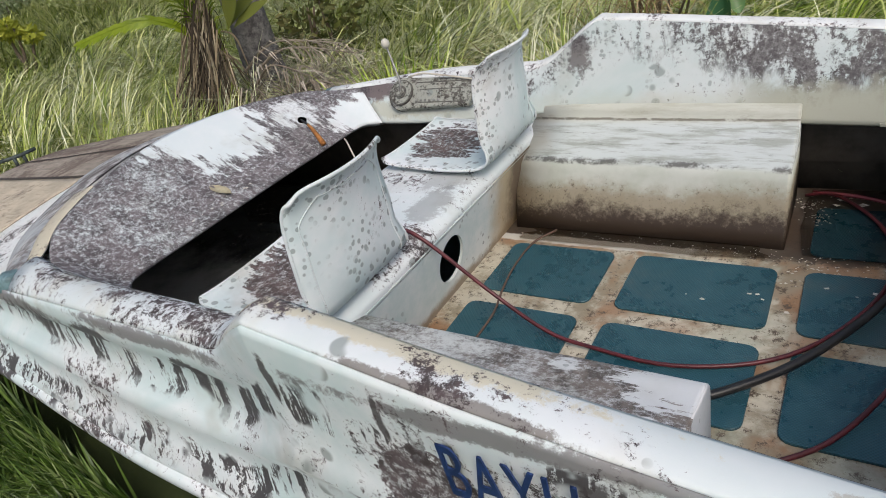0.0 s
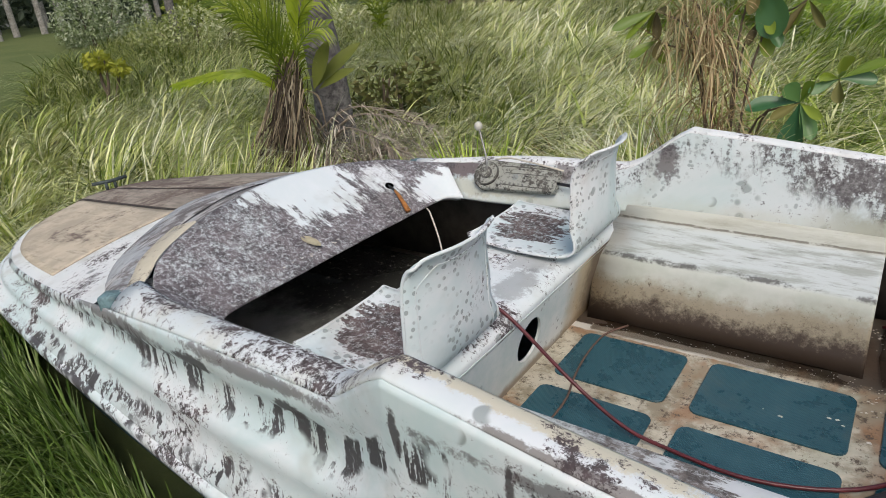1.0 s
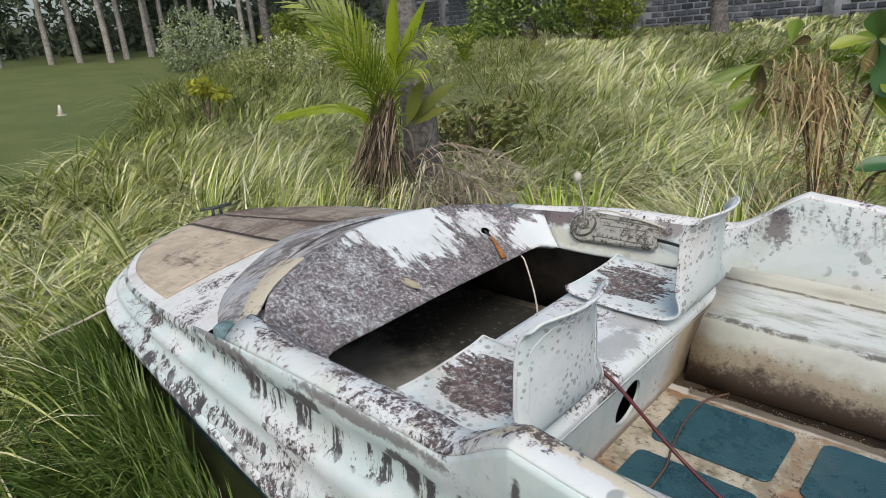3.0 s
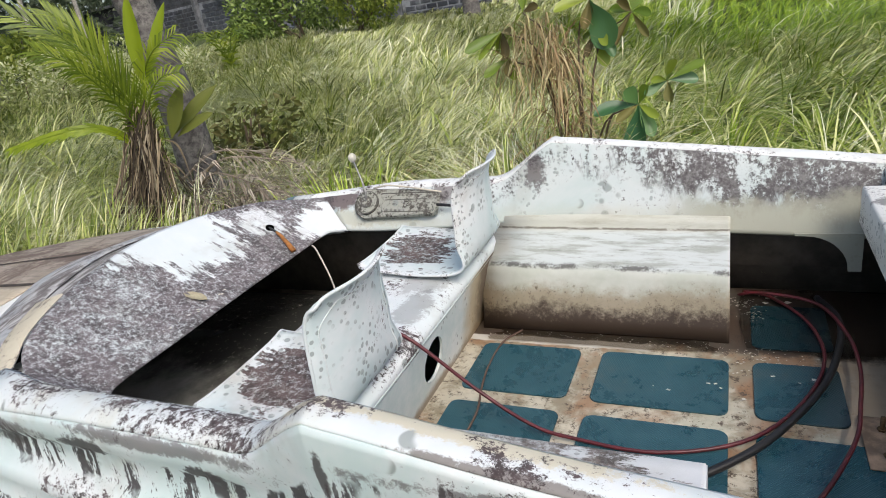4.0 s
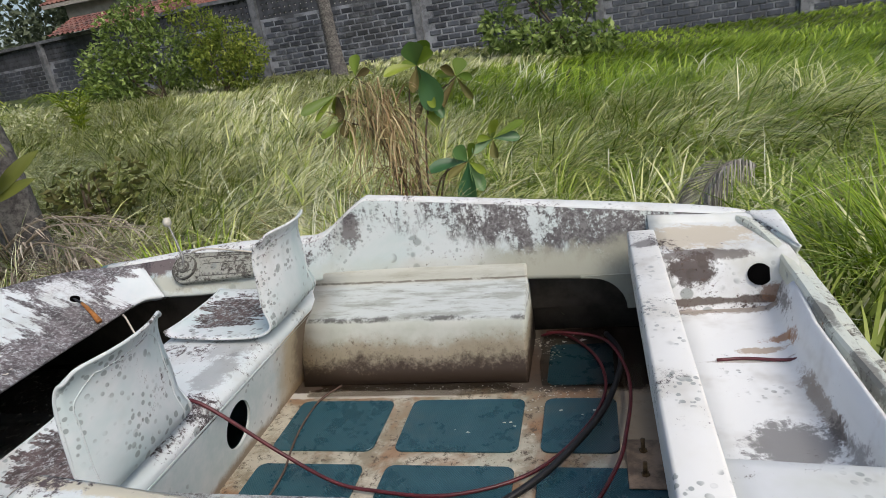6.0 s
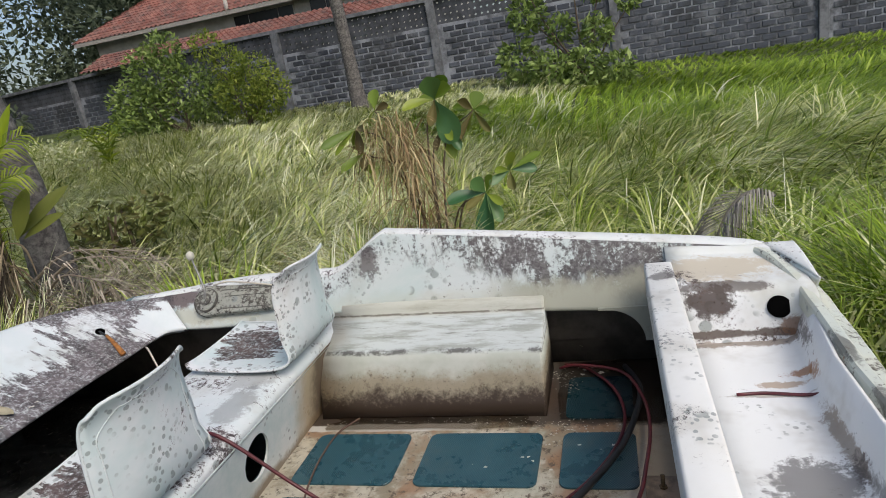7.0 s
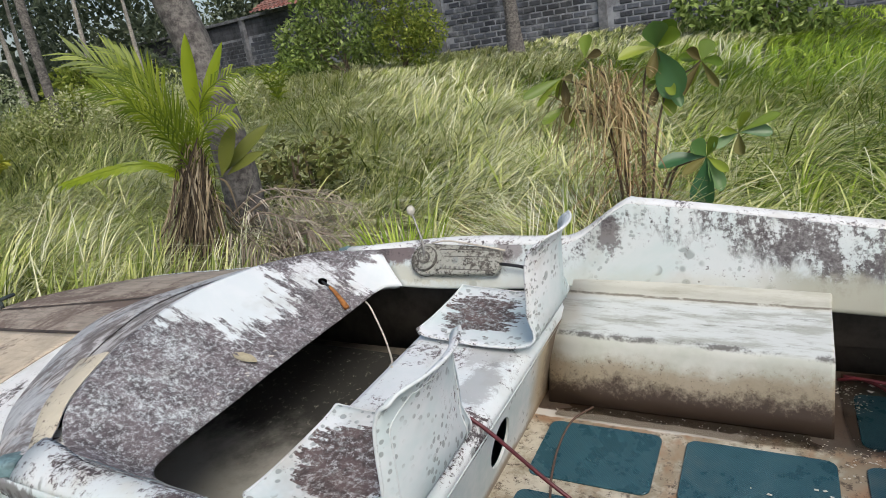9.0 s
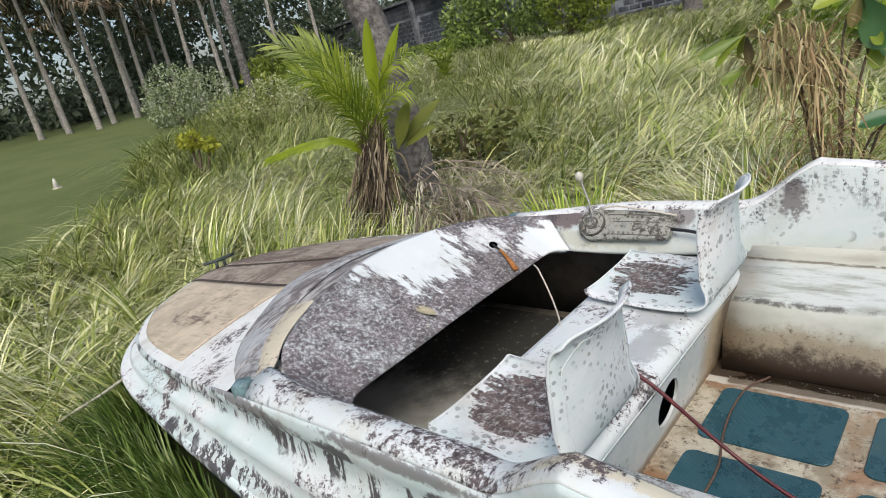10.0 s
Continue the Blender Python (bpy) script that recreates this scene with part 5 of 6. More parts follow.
flakes("paint_flakes", [(-1.335, -0.66 + 0.05 * k, 0.388, 3, 0.014, 0.009) for k in range(7)], CHIP, "white paint chips along the dashboard lip", 6)
YLEAF = plain("withered_leaf", (0.40, 0.36, 0.24), 0.7, 0, 0.3, 40)
dash_leaf = tagged(empty("dead_leaf", (-1.37, -0.46, 0.405)), "withered yellow leaf on the dashboard", "leaf")
bm = loft([[(x, y + s * w, z + 0.35 * x * -0.3 + abs(s) * 0.006) for s in (-1, 0, 1)] for x, y, z, w in ((-0.06, 0, 0.02, 0.004), (-0.03, 0.004, 0.014, 0.026), (0.01, 0.008, 0.006, 0.03), (0.045, 0.01, 0.0, 0.02), (0.065, 0.012, -0.004, 0.003))])
dash_leaf.scale = (0.75, 0.75, 0.75)
part("leaf_blade", bm, YLEAF, dash_leaf)
TWIG_ROPE = plain("old_rope", (0.45, 0.43, 0.35), 0.9)
hose("mooring_stick", [(-2.93, -1.10, 0.16), (-3.06, -1.2, 0.09), (-3.2, -1.36, 0.02), (-3.42, -1.45, -0.1), (-3.66, -1.52, -0.22)], 0.007, TWIG_ROPE, "old pale rope end hanging from the bow into the grass", 14)
cone = tagged(empty("marker_cone", (-13.2, 1.8, ground_z(-13.2, 1.8) + 0.03)), "small white marker cone on the mown lawn", "cone")
part("cone_body", tube([(0, 0, 0.02), (0, 0, 0.20)], 0.06, 12, taper=0.3), CHIP, cone)
part("cone_base", disc_tube((0, 0, 0.01), (0, 0, 1), 0.09, 0.02, 12), CHIP, cone)
boat_part("transom_hole", disc_tube(Vector((1.236, -0.25, 0.340)), Vector((-1, 0, 0.4)), 0.009, 0.02, 12), HOLE, label="small black disc painted as the dark of a drilled hole")


# ---- palms and plants ----
def leaflets(rachis, length, width, droop, every, up=(0, 0, 1), tip=0.35, vee=0.5, skip=0.0, sweep=1.0):
    """Narrow leaflets along both sides of a rachis: returns vertices and quads, two quads a leaflet."""
    v, f = [], []
    n = len(rachis)
    for i in range(2, n - 1, every):
        d = (rachis[i + 1] - rachis[i - 1]).normalized()
        side = d.cross(Vector(up)).normalized()
        top = side.cross(d).normalized()
        t = i / (n - 1)
        ln = length * (0.55 + 0.9 * t if t < 0.4 else 0.91 - (1 - tip) * (t - 0.4)) * random.uniform(0.85, 1.1)
        for s in (-1, 1):
            if random.random() < skip:
                continue
            out = (side * s + d * random.uniform(0.7, 1.0) * sweep + top * vee * random.uniform(0.4, 1)).normalized()
            p0, p1 = rachis[i], rachis[i] + out * ln * 0.5
            p2 = rachis[i] + out * ln + Vector((0, 0, -droop * ln * random.uniform(0.5, 1.2)))
            wv = out.cross(top).normalized() * width * 0.5
            o = len(v)
            v += [p0 - wv * 0.4, p0 + wv * 0.4, p1 + wv, p1 - wv, p2 + wv * 0.1, p2 - wv * 0.1]
            f += [(o, o + 1, o + 2, o + 3), (o + 3, o + 2, o + 4, o + 5)]
    return v, f


def frond(name, pts, length, width, material, parent, droop=0.25, every=1, vee=0.5, n=40, label="", skip=0.0, stem=0.012, up=(0, 0, 1), sweep=1.0):
    """A feather leaf along a curve, with its stalk; the leaflets are the leaf's blade."""
    line = smooth_line(pts, n)
    o = Vector(parent.location)
    stalk = part("frond_stalk", tube([p - o for p in line], stem, 6, taper=0.25), material, parent)
    v, f = leaflets(line, length, width, droop, every, up=up, vee=vee, skip=skip, sweep=sweep)
    blade = raw_mesh("frond_blade", np.array([p - o for p in v]), np.array(f), material, False)
    blade.parent = stalk
    blade["kind"] = "stuff"
    if label:
        stalk["label"] = label
    return stalk


LANCE = ((0, 0.06), (0.12, 0.35), (0.3, 0.8), (0.5, 1.0), (0.7, 0.9), (0.87, 0.55), (0.96, 0.22), (1, 0.02))
OBOVATE = ((0, 0.05), (0.12, 0.16), (0.3, 0.5), (0.5, 0.84), (0.68, 1.0), (0.83, 0.93), (0.94, 0.6), (0.985, 0.25), (1, 0.04))


def blade_leaf(name, base, tip, width, material, parent, fold=0.2, sag=0.0, label="", facing=(0.25, -0.8, 0.55), shape=LANCE):
    """One whole leaf, folded along its midrib, from base to tip (world metres)."""
    o = Vector(parent.location)
    a, b = Vector(base) - o, Vector(tip) - o
    d = b - a
    side = d.cross(Vector(facing))
    side = side.normalized() if side.length > 1e-4 else Vector((1, 0, 0))
    up = side.cross(d).normalized()
    rows = []
    for t, w in shape:
        c = a + d * t + Vector((0, 0, -sag * t * t))
        h = side * width * 0.5 * w
        lift = up * fold * width * 0.5 * w
        rows.append([c - h + lift, c - h * 0.5 + lift * 0.4, c, c + h * 0.5 + lift * 0.4, c + h + lift])
    return part(name, loft(rows), material, parent, label)


def trunk_rows(pts, radii, sides=14, rough=0.06, pitch=0.11):
    """A ringed, slightly irregular trunk."""
    line = smooth_line(pts, 60)
    rows = []
    for i, p in enumerate(line):
        t = i / 59
        r = float(np.interp(t, np.linspace(0, 1, len(radii)), radii)) * (1 + 0.03 * (i % 2))
        d = (line[min(i + 1, 59)] - line[max(i - 1, 0)]).normalized()
        a = d.cross(Vector((0, 1, 0.1))).normalized()
        b = d.cross(a)
        row = []
        for k in range(sides):
            an = 2 * math.pi * k / sides
            rr = r * (1 + rough * noise.noise((math.cos(an) * 1.5, math.sin(an) * 1.5, p.z * 3)))
            row.append(p + rr * (math.cos(an) * a + math.sin(an) * b))
        rows.append(row)
    return rows


def coconut_palm(at, pts, radii, bark, crown_n, reach, label, dead=0):
    palm = tagged(empty("coconut_palm", at), label, "palm tree", "coconut palms")
    o = Vector(at)
    part("trunk", loft([[p for p in row] for row in trunk_rows([Vector(p) for p in pts], radii)], closed=True), bark, palm)
    top = Vector(pts[-1])
    vs, fs = [], []
    for k in range(crown_n + dead):
        a = 2 * math.pi * (k * 0.618) + random.uniform(-0.2, 0.2)
        rise = random.uniform(-0.2, 0.9) if k < crown_n else random.uniform(-1.6, -1.1)
        d = Vector((math.cos(a), math.sin(a), 0))
        ln = reach * random.uniform(0.8, 1.1)
        line = smooth_line([top, top + d * ln * 0.35 + Vector((0, 0, rise * ln * 0.35)), top + d * ln * 0.75 + Vector((0, 0, (rise * 0.5 - 0.1) * ln)), top + d * ln + Vector((0, 0, (rise * 0.3 - 0.45) * ln))], 26)
        v, f = leaflets(line, reach * 0.22, 0.06, 0.5, 1, vee=0.1)
        q = len(vs)
        vs += v
        fs += [tuple(i + q for i in face) for face in f]
    crown = raw_mesh("crown", np.array(vs), np.array(fs), PALM_LEAF if not dead else PALM_DRY, False)
    crown.parent = palm
    return palm


# tall palm behind the young one: its base swells out of the grass
coconut_palm((-3.90, 2.12, ground_z(-3.90, 2.12)), [(0.03, 0.0, -0.05), (0.03, 0.0, 0.35), (0.02, 0, 0.8), (-0.02, 0.0, 1.4), (-0.19, -0.02, 2.25), (-0.85, -0.3, 5.0), (-1.2, -0.5, 7.5)], [0.22, 0.180, 0.160, 0.150, 0.142, 0.13, 0.12], BARK, 14, 3.2, "tall coconut palm with a swollen grey trunk beside the boat")

# young palm with a skirt of dead fronds
YP = (-3.55, 1.38, ground_z(-3.55, 1.38))
young = tagged(empty("young_palm", YP), "young coconut palm, green fronds over a skirt of dead brown ones", "palm")
YB = Vector(YP)
hub_y = YB + Vector((0.03, 0.02, 1.20))
# across the view from the boat, upwards, towards the boat
P = lambda r, u, d=0.0: hub_y + Vector((0.70 * r + 0.70 * d, 0.71 * r - 0.70 * d, u))
PUP = (0.7, -0.6, 0.45)
FOOT = YB + Vector((0, 0, 0.1))
for line, ln, n, droop, sweep, vee in (
    ([P(-0.02, -0.1), P(-0.12, 0.26, 0.05), P(-0.30, 0.55, 0.05), P(-0.56, 0.74)], 0.36, 52, 0.10, 2.0, 0.2),
    ([P(0.0, -0.1), P(-0.09, 0.32), P(-0.18, 0.55), P(-0.36, 0.74, -0.1)], 0.32, 46, 0.05, 2.4, 0.25),
    ([P(0.0, -0.2), P(-0.10, 0.15, 0.1), P(-0.26, 0.36, 0.2), P(-0.46, 0.50, 0.25)], 0.28, 40, 0.15, 1.8, 0.3),
    ([P(0.05, -0.1), P(0.10, 0.18), P(0.22, 0.36, 0.05), P(0.42, 0.46, 0.1)], 0.27, 34, 0.55, 1.3, 0.2),
    ([P(0.04, -0.2), P(0.10, 0.05, 0.1), P(0.22, 0.18, 0.15), P(0.36, 0.20, 0.2)], 0.24, 30, 0.6, 1.3, 0.1),
    ([P(-0.02, -0.3), P(-0.06, -0.05, 0.15), P(-0.16, 0.22, 0.3), P(-0.26, 0.36, 0.4)], 0.26, 30, 0.3, 1.8, 0.3),
):
    frond("frond", [FOOT, *line], ln, 0.014, PALM_LEAF, young, droop, 1, vee, n, "long green feather frond", stem=0.013, up=PUP, sweep=sweep)
blade_leaf("young_leaf", P(0.09, 0.10), P(0.17, 0.76), 0.125, PALM_BRIGHT, young, 0.35, label="bright upright unsplit leaf")
blade_leaf("young_leaf", P(0.11, 0.15), P(0.40, 0.64), 0.105, PALM_BRIGHT, young, 0.35, -0.03)
blade_leaf("young_leaf", P(0.16, -0.26), P(0.34, 0.10, 0.1), 0.15, FAN_LEAF, young, 0.3)
blade_leaf("young_leaf", P(0.18, -0.24), P(0.58, 0.08), 0.12, FAN_LEAF, young, 0.35, 0.03, "broken fan of a half-split leaf")
blade_leaf("young_leaf", P(0.20, -0.26), P(0.50, -0.08, 0.1), 0.09, FAN_LEAF, young, 0.3, 0.05)
frond("frond", [P(-0.02, -0.36), P(-0.18, -0.14, 0.05), P(-0.36, -0.06, 0.08), P(-0.60, -0.06, 0.05), P(-0.86, -0.10)], 0.17, 0.024, PALM_BRIGHT, young, 0.25, 1, 0.15, 38, "low half-split yellowing leaf on an arched stalk", stem=0.012, up=PUP, sweep=4.5)
for k in range(260):
    top = P(random.uniform(-0.09, 0.10), random.uniform(-0.45, 0.06), random.uniform(-0.06, 0.10))
    foot = P(random.choice((random.gauss(-0.34, 0.12), random.gauss(-0.15, 0.12), random.uniform(-0.55, 0.12))), random.uniform(-1.16, -0.80), random.uniform(-0.25, 0.40))
    if k % 3 == 0:
        foot = top.lerp(foot, random.uniform(0.35, 0.7)) + Vector((random.gauss(0, 0.08), random.gauss(0, 0.08), 0))
    mid = top.lerp(foot, 0.45) + Vector((random.gauss(0, 0.02), random.gauss(0, 0.02), random.uniform(0.0, 0.10)))
    pts = smooth_line([top, mid, foot], 8)
    d = foot - top
    side = d.cross(Vector((0.7, -0.7, random.uniform(-0.4, 0.8)))).normalized()
    out = Vector((0.7, -0.7, 0.0))
    wide = random.choice((0.002, 0.003, 0.005, 0.008))
    part("dead_leaf", loft([[p - YB - side * wide * w, p - YB + out * 0.5 * wide * w, p - YB + side * wide * w] for p, w in zip(pts, (0.5, 0.8, 1, 1, 0.9, 0.7, 0.45, 0.1))]), SKIRT, young)
part("stem", tube([(0, 0, -0.05), (0.01, 0, 0.5), (0.04, 0.03, 1.0)], 0.075, 10, taper=0.5), PALM_DRY, young)

# dead fronds lying between the palm and the boat
for x, y, a, ln, tall in ((-3.0, 1.50, -0.25, 1.0, 0.62), (-3.0, 1.72, 0.05, 1.1, 0.68), (-3.05, 1.28, -0.5, 0.8, 0.52), (-3.2, 1.82, 0.3, 0.9, 0.70), (-2.45, 1.32, -0.1, 0.9, 0.58), (-1.6, 1.2, 0.15, 0.9, 0.55)):
    z = ground_z(x, y) + tall
    f = tagged(empty("fallen_frond", (x, y, z)), "dead brown palm frond lying on the flattened grass beside the boat", "palm frond", "fallen fronds")
    d = Vector((math.cos(a), math.sin(a), 0))
    b = Vector((x, y, z))
    frond("dead_frond", [b - d * ln * 0.5 + Vector((0, 0, -0.12)), b - d * ln * 0.1 + Vector((0, 0, 0.06)), b + d * ln * 0.5 + Vector((0, 0, -0.03))], 0.46, 0.011, FALLEN, f, 0.45, 1, 0.1, 34, sweep=2.2, skip=0.35)

# grey dead frond standing behind the stern
gf = tagged(empty("dead_palm_frond", (1.32, 1.75, ground_z(1.32, 1.75))), "grey dried palm frond drooping behind the stern", "palm frond")
b = Vector((1.30, 1.72, 0.0))
frond("dead_frond", [b + Vector((0.30, 0.25, 0.26)), b + Vector((0.14, 0.14, 0.32)), b + Vector((0.0, 0.04, 0.22)), b + Vector((-0.09, -0.05, 0.0)), b + Vector((-0.12, -0.08, -0.25))], 0.34, 0.008, leafy("palm_leaf_grey", [(0.05, 0.045, 0.04), (0.16, 0.15, 0.13), (0.34, 0.32, 0.29), (0.55, 0.53, 0.48)], 0.9, 0.05), gf, 0.9, 1, 0.35, 110, sweep=1.4)

# broad-leaved shrub smothered in dry grass
SH = (-0.55, 2.25, ground_z(-0.55, 2.25))
shrub = tagged(empty("almond_shrub", SH), "broad-leaved shrub with big green and withered leaves over dry grass", "shrub")
SB = Vector(SH)
SR = Vector((-0.36, 2.34, 0.94))
Q = lambda r, u, d=0.0: SR + Vector((0.99 * r + 0.1 * d, 0.12 * r - 0.99 * d, u))
# rosettes: place at the end of a branch, then its leaves (angle across the view, length, width, kind)
UPPER_ROSETTES = (
    ((-0.05, 0.14, 0.0), ((88, 0.19, 0.15, 0), (175, 0.21, 0.09, 1), (35, 0.20, 0.12, 1), (62, 0.24, 0.10, 1), (-62, 0.30, 0.20, 0), (150, 0.15, 0.07, 1), (-100, 0.17, 0.07, 2))),
    ((-0.02, -0.05, 0.02), ((-75, 0.19, 0.09, 1), (-110, 0.16, 0.06, 2), (-50, 0.17, 0.08, 0))),
    ((0.20, 0.03, -0.03), ((70, 0.13, 0.10, 1), (-115, 0.20, 0.07, 2), (-60, 0.19, 0.05, 2), (150, 0.13, 0.06, 1), (10, 0.13, 0.06, 1))),
    ((-0.48, 0.13, 0.0), ((85, 0.16, 0.09, 1), (20, 0.12, 0.06, 1))),
    ((-0.60, -0.14, 0.05), ((-155, 0.16, 0.07, 1),)),
)
LOWER_ROSETTES = (
    ((-0.62, 0.04, 0.03), ((-160, 0.24, 0.07, 1), (-140, 0.20, 0.05, 1), (-80, 0.18, 0.06, 2), (-110, 0.16, 0.05, 2))),
    ((0.22, -0.52, 0.15), ((172, 0.27, 0.11, 0), (118, 0.15, 0.11, 0), (-92, 0.29, 0.17, 0), (-60, 0.18, 0.09, 0), (60, 0.14, 0.09, 1), (-150, 0.14, 0.06, 2))),
    ((0.40, -0.40, 0.10), ((84, 0.20, 0.10, 1), (5, 0.18, 0.08, 0), (25, 0.24, 0.06, 1), (-80, 0.13, 0.07, 2), (-160, 0.14, 0.06, 0))),
)
for (r, u, d), leaves in UPPER_ROSETTES + LOWER_ROSETTES:
    tip = Q(r, u, d)
    foot = SB + Vector((0.02 + 0.10 * r, 0.03, -0.02))
    bend_at = Vector((foot.x + 0.35 * (tip.x - foot.x), foot.y, foot.z + 0.82 * (tip.z - foot.z)))
    part("branch", tube([p - SB for p in smooth_line([foot, bend_at, tip], 10)], 0.010, 6, taper=0.5), TWIG, shrub)
    small = [(random.uniform(-180, 180), random.uniform(0.08, 0.15), random.uniform(0.04, 0.07), random.choice((1, 1, 2))) for k in range(2)]
    for a, ln, w, kind in (*leaves, *small):
        tilt = random.uniform(-0.10, 0.12)
        end = tip + Vector((ln * math.cos(radians(a)), tilt - 0.06, ln * math.sin(radians(a))))
        blade_leaf("leaf", tip, end, w, (ALMOND, ALMOND_YOUNG, ALMOND_BROWN)[kind], shrub, random.uniform(0.15, 0.5) if kind < 2 else 0.8, random.uniform(0.0, 0.07) if kind < 2 else 0.0, shape=OBOVATE, facing=(random.uniform(-0.6, 0.6), -0.8, random.uniform(0.1, 0.9)))


def clump(name, cx, cy, n, spread, hlo, hhi, material, label, heading=None, bend=(0.5, 1.4), wlo=0.006, whi=0.013, scatter=0.6, lift=0.0):
    r = np.abs(rng.normal(0, spread, n))
    a = rng.uniform(0, 2 * np.pi, n)
    x, y = cx + r * np.cos(a), cy + r * np.sin(a)
    ok = ~in_boat(x, y) & ~in_boat(x + np.cos(a) * 0.6, y + np.sin(a) * 0.6)
    x, y, a = x[ok], y[ok], a[ok]
    m = len(x)
    ob = ribbons(name, np.stack([x, y, gz(x, y) + lift * rng.random(m) * np.exp(-((x - cx) ** 2 + (y - cy) ** 2) / 0.03)], -1), rng.uniform(hlo, hhi, m), rng.uniform(wlo, whi, m), a + rng.normal(0, scatter, m) if heading is None else heading + rng.normal(0, 0.8, m), rng.uniform(*bend, m), material, 7)
    return tagged(ob, label, "grass", kind="stuff")


clump("dry_grass", -0.85, 2.25, 420, 0.30, 0.35, 0.7, DRY, "heap of brown dry grass under a shrub", bend=(0.9, 2.0), wlo=0.006, whi=0.014, scatter=0.9, lift=0.4)
def hanging(name, cx, cy, n, spread, zlo, zhi, drop, material, label):
    """Dry strands thrown over a shrub: each rises a little and falls outwards."""
    a = rng.uniform(0, 2 * np.pi, n)
    z = rng.uniform(zlo, zhi, n)
    r0 = np.abs(rng.normal(0, spread, n)) * (1.25 - 0.5 * (z - zlo) / (zhi - zlo))
    out = rng.uniform(0.06, 0.5, n) * (0.5 + 0.8 * (zhi - z) / (zhi - zlo))
    b0 = a + rng.normal(0, 1.3, n)
    fall = drop * rng.uniform(-0.15, 1.0, n)
    t = np.linspace(0, 1, 7)[None, :]
    x = cx + 0.12 * (zhi - z)[:, None] + np.cos(a)[:, None] * r0[:, None] + np.cos(b0)[:, None] * out[:, None] * t
    y = cy + np.sin(a)[:, None] * r0[:, None] + np.sin(b0)[:, None] * out[:, None] * t
    h = z[:, None] + rng.uniform(0.02, 0.2, n)[:, None] * np.sin(t * 2.4) - fall[:, None] * t**2
    c = np.stack([x, y, h], -1)
    w = rng.uniform(0.002, 0.006, n)[:, None, None] * np.array([0.5, 1, 1, 1, 0.9, 0.6, 0.1])[None, :, None]
    b = b0 + rng.normal(0, 0.7, n) + np.pi / 2
    side = np.stack([np.cos(b), np.sin(b), np.zeros(n)], -1)[:, None, :] * w
    v = np.stack([c - side, c + side], 2).reshape(-1, 3)
    f = np.concatenate([np.stack([o, o + 1, o + 3, o + 2], -1) for o in (np.arange(n) * 14 + 2 * k for k in range(6))])
    return tagged(raw_mesh(name, v, f, material), label, "grass", kind="stuff")


WITHERED = leafy("strand_withered", [(0.10, 0.06, 0.035), (0.24, 0.15, 0.08), (0.42, 0.31, 0.17), (0.55, 0.46, 0.28)], 0.85, 0.1)
hanging("dry_grass", -0.80, 2.30, 320, 0.13, 0.62, 0.95, 0.55, DRY, "straw strands thrown over the shrub in a dome")
hanging("dry_grass", -0.66, 2.24, 300, 0.07, 0.12, 0.90, 0.30, WITHERED, "brown dead strands hanging through the shrub")
clump("dry_grass", -1.05, 2.1, 800, 0.36, 0.45, 0.8, DRY, "straw-coloured grass drooping beside the boat")
clump("dry_grass", -1.3, 1.35, 1200, 0.5, 0.3, 0.75, DRY, "dry straw grass behind the boat", wlo=0.005, whi=0.010)
clump("dry_grass", -3.0, 1.5, 1500, 0.5, 0.25, 0.6, DRY, "dry straw under the palm", wlo=0.005, whi=0.010)
clump("dry_grass", -2.95, 1.60, 700, 0.30, 0.55, 0.85, FALLEN, "tangle of dead palm strips beside the trunk", bend=(1.0, 2.2), wlo=0.006, whi=0.016, scatter=1.2)
clump("dry_grass", -3.40, 1.72, 900, 0.26, 0.5, 0.85, FALLEN, "heap of dead leaf strips round the palm foot", bend=(0.5, 1.6), wlo=0.006, whi=0.014)
clump("dry_grass", -2.7, 1.4, 700, 0.3, 0.4, 0.62, PALM_DRY, "dead leaf strips between palm and boat", bend=(0.8, 1.8), wlo=0.006, whi=0.014)
clump("tall_grass", -0.80, 1.85, 900, 0.30, 0.6, 1.0, PALE, "straw-pale grass under the shrub", bend=(0.6, 1.5), wlo=0.006, whi=0.014)
clump("tall_grass", -0.55, 1.80, 1700, 0.36, 0.6, 1.0, GRASS, "tall green grass before the shrub", bend=(0.5, 1.5), wlo=0.008, whi=0.018)
clump("green_tuft", -1.75, 1.15, 260, 0.12, 0.6, 0.95, GRASS_FAR, "fresh green tuft of broad grass", bend=(0.2, 0.6), wlo=0.012, whi=0.022)
clump("green_tuft", 2.15, 1.3, 700, 0.25, 0.7, 1.1, GRASS_FAR, "bright green tuft behind the stern", bend=(0.4, 1.2), wlo=0.008, whi=0.016)


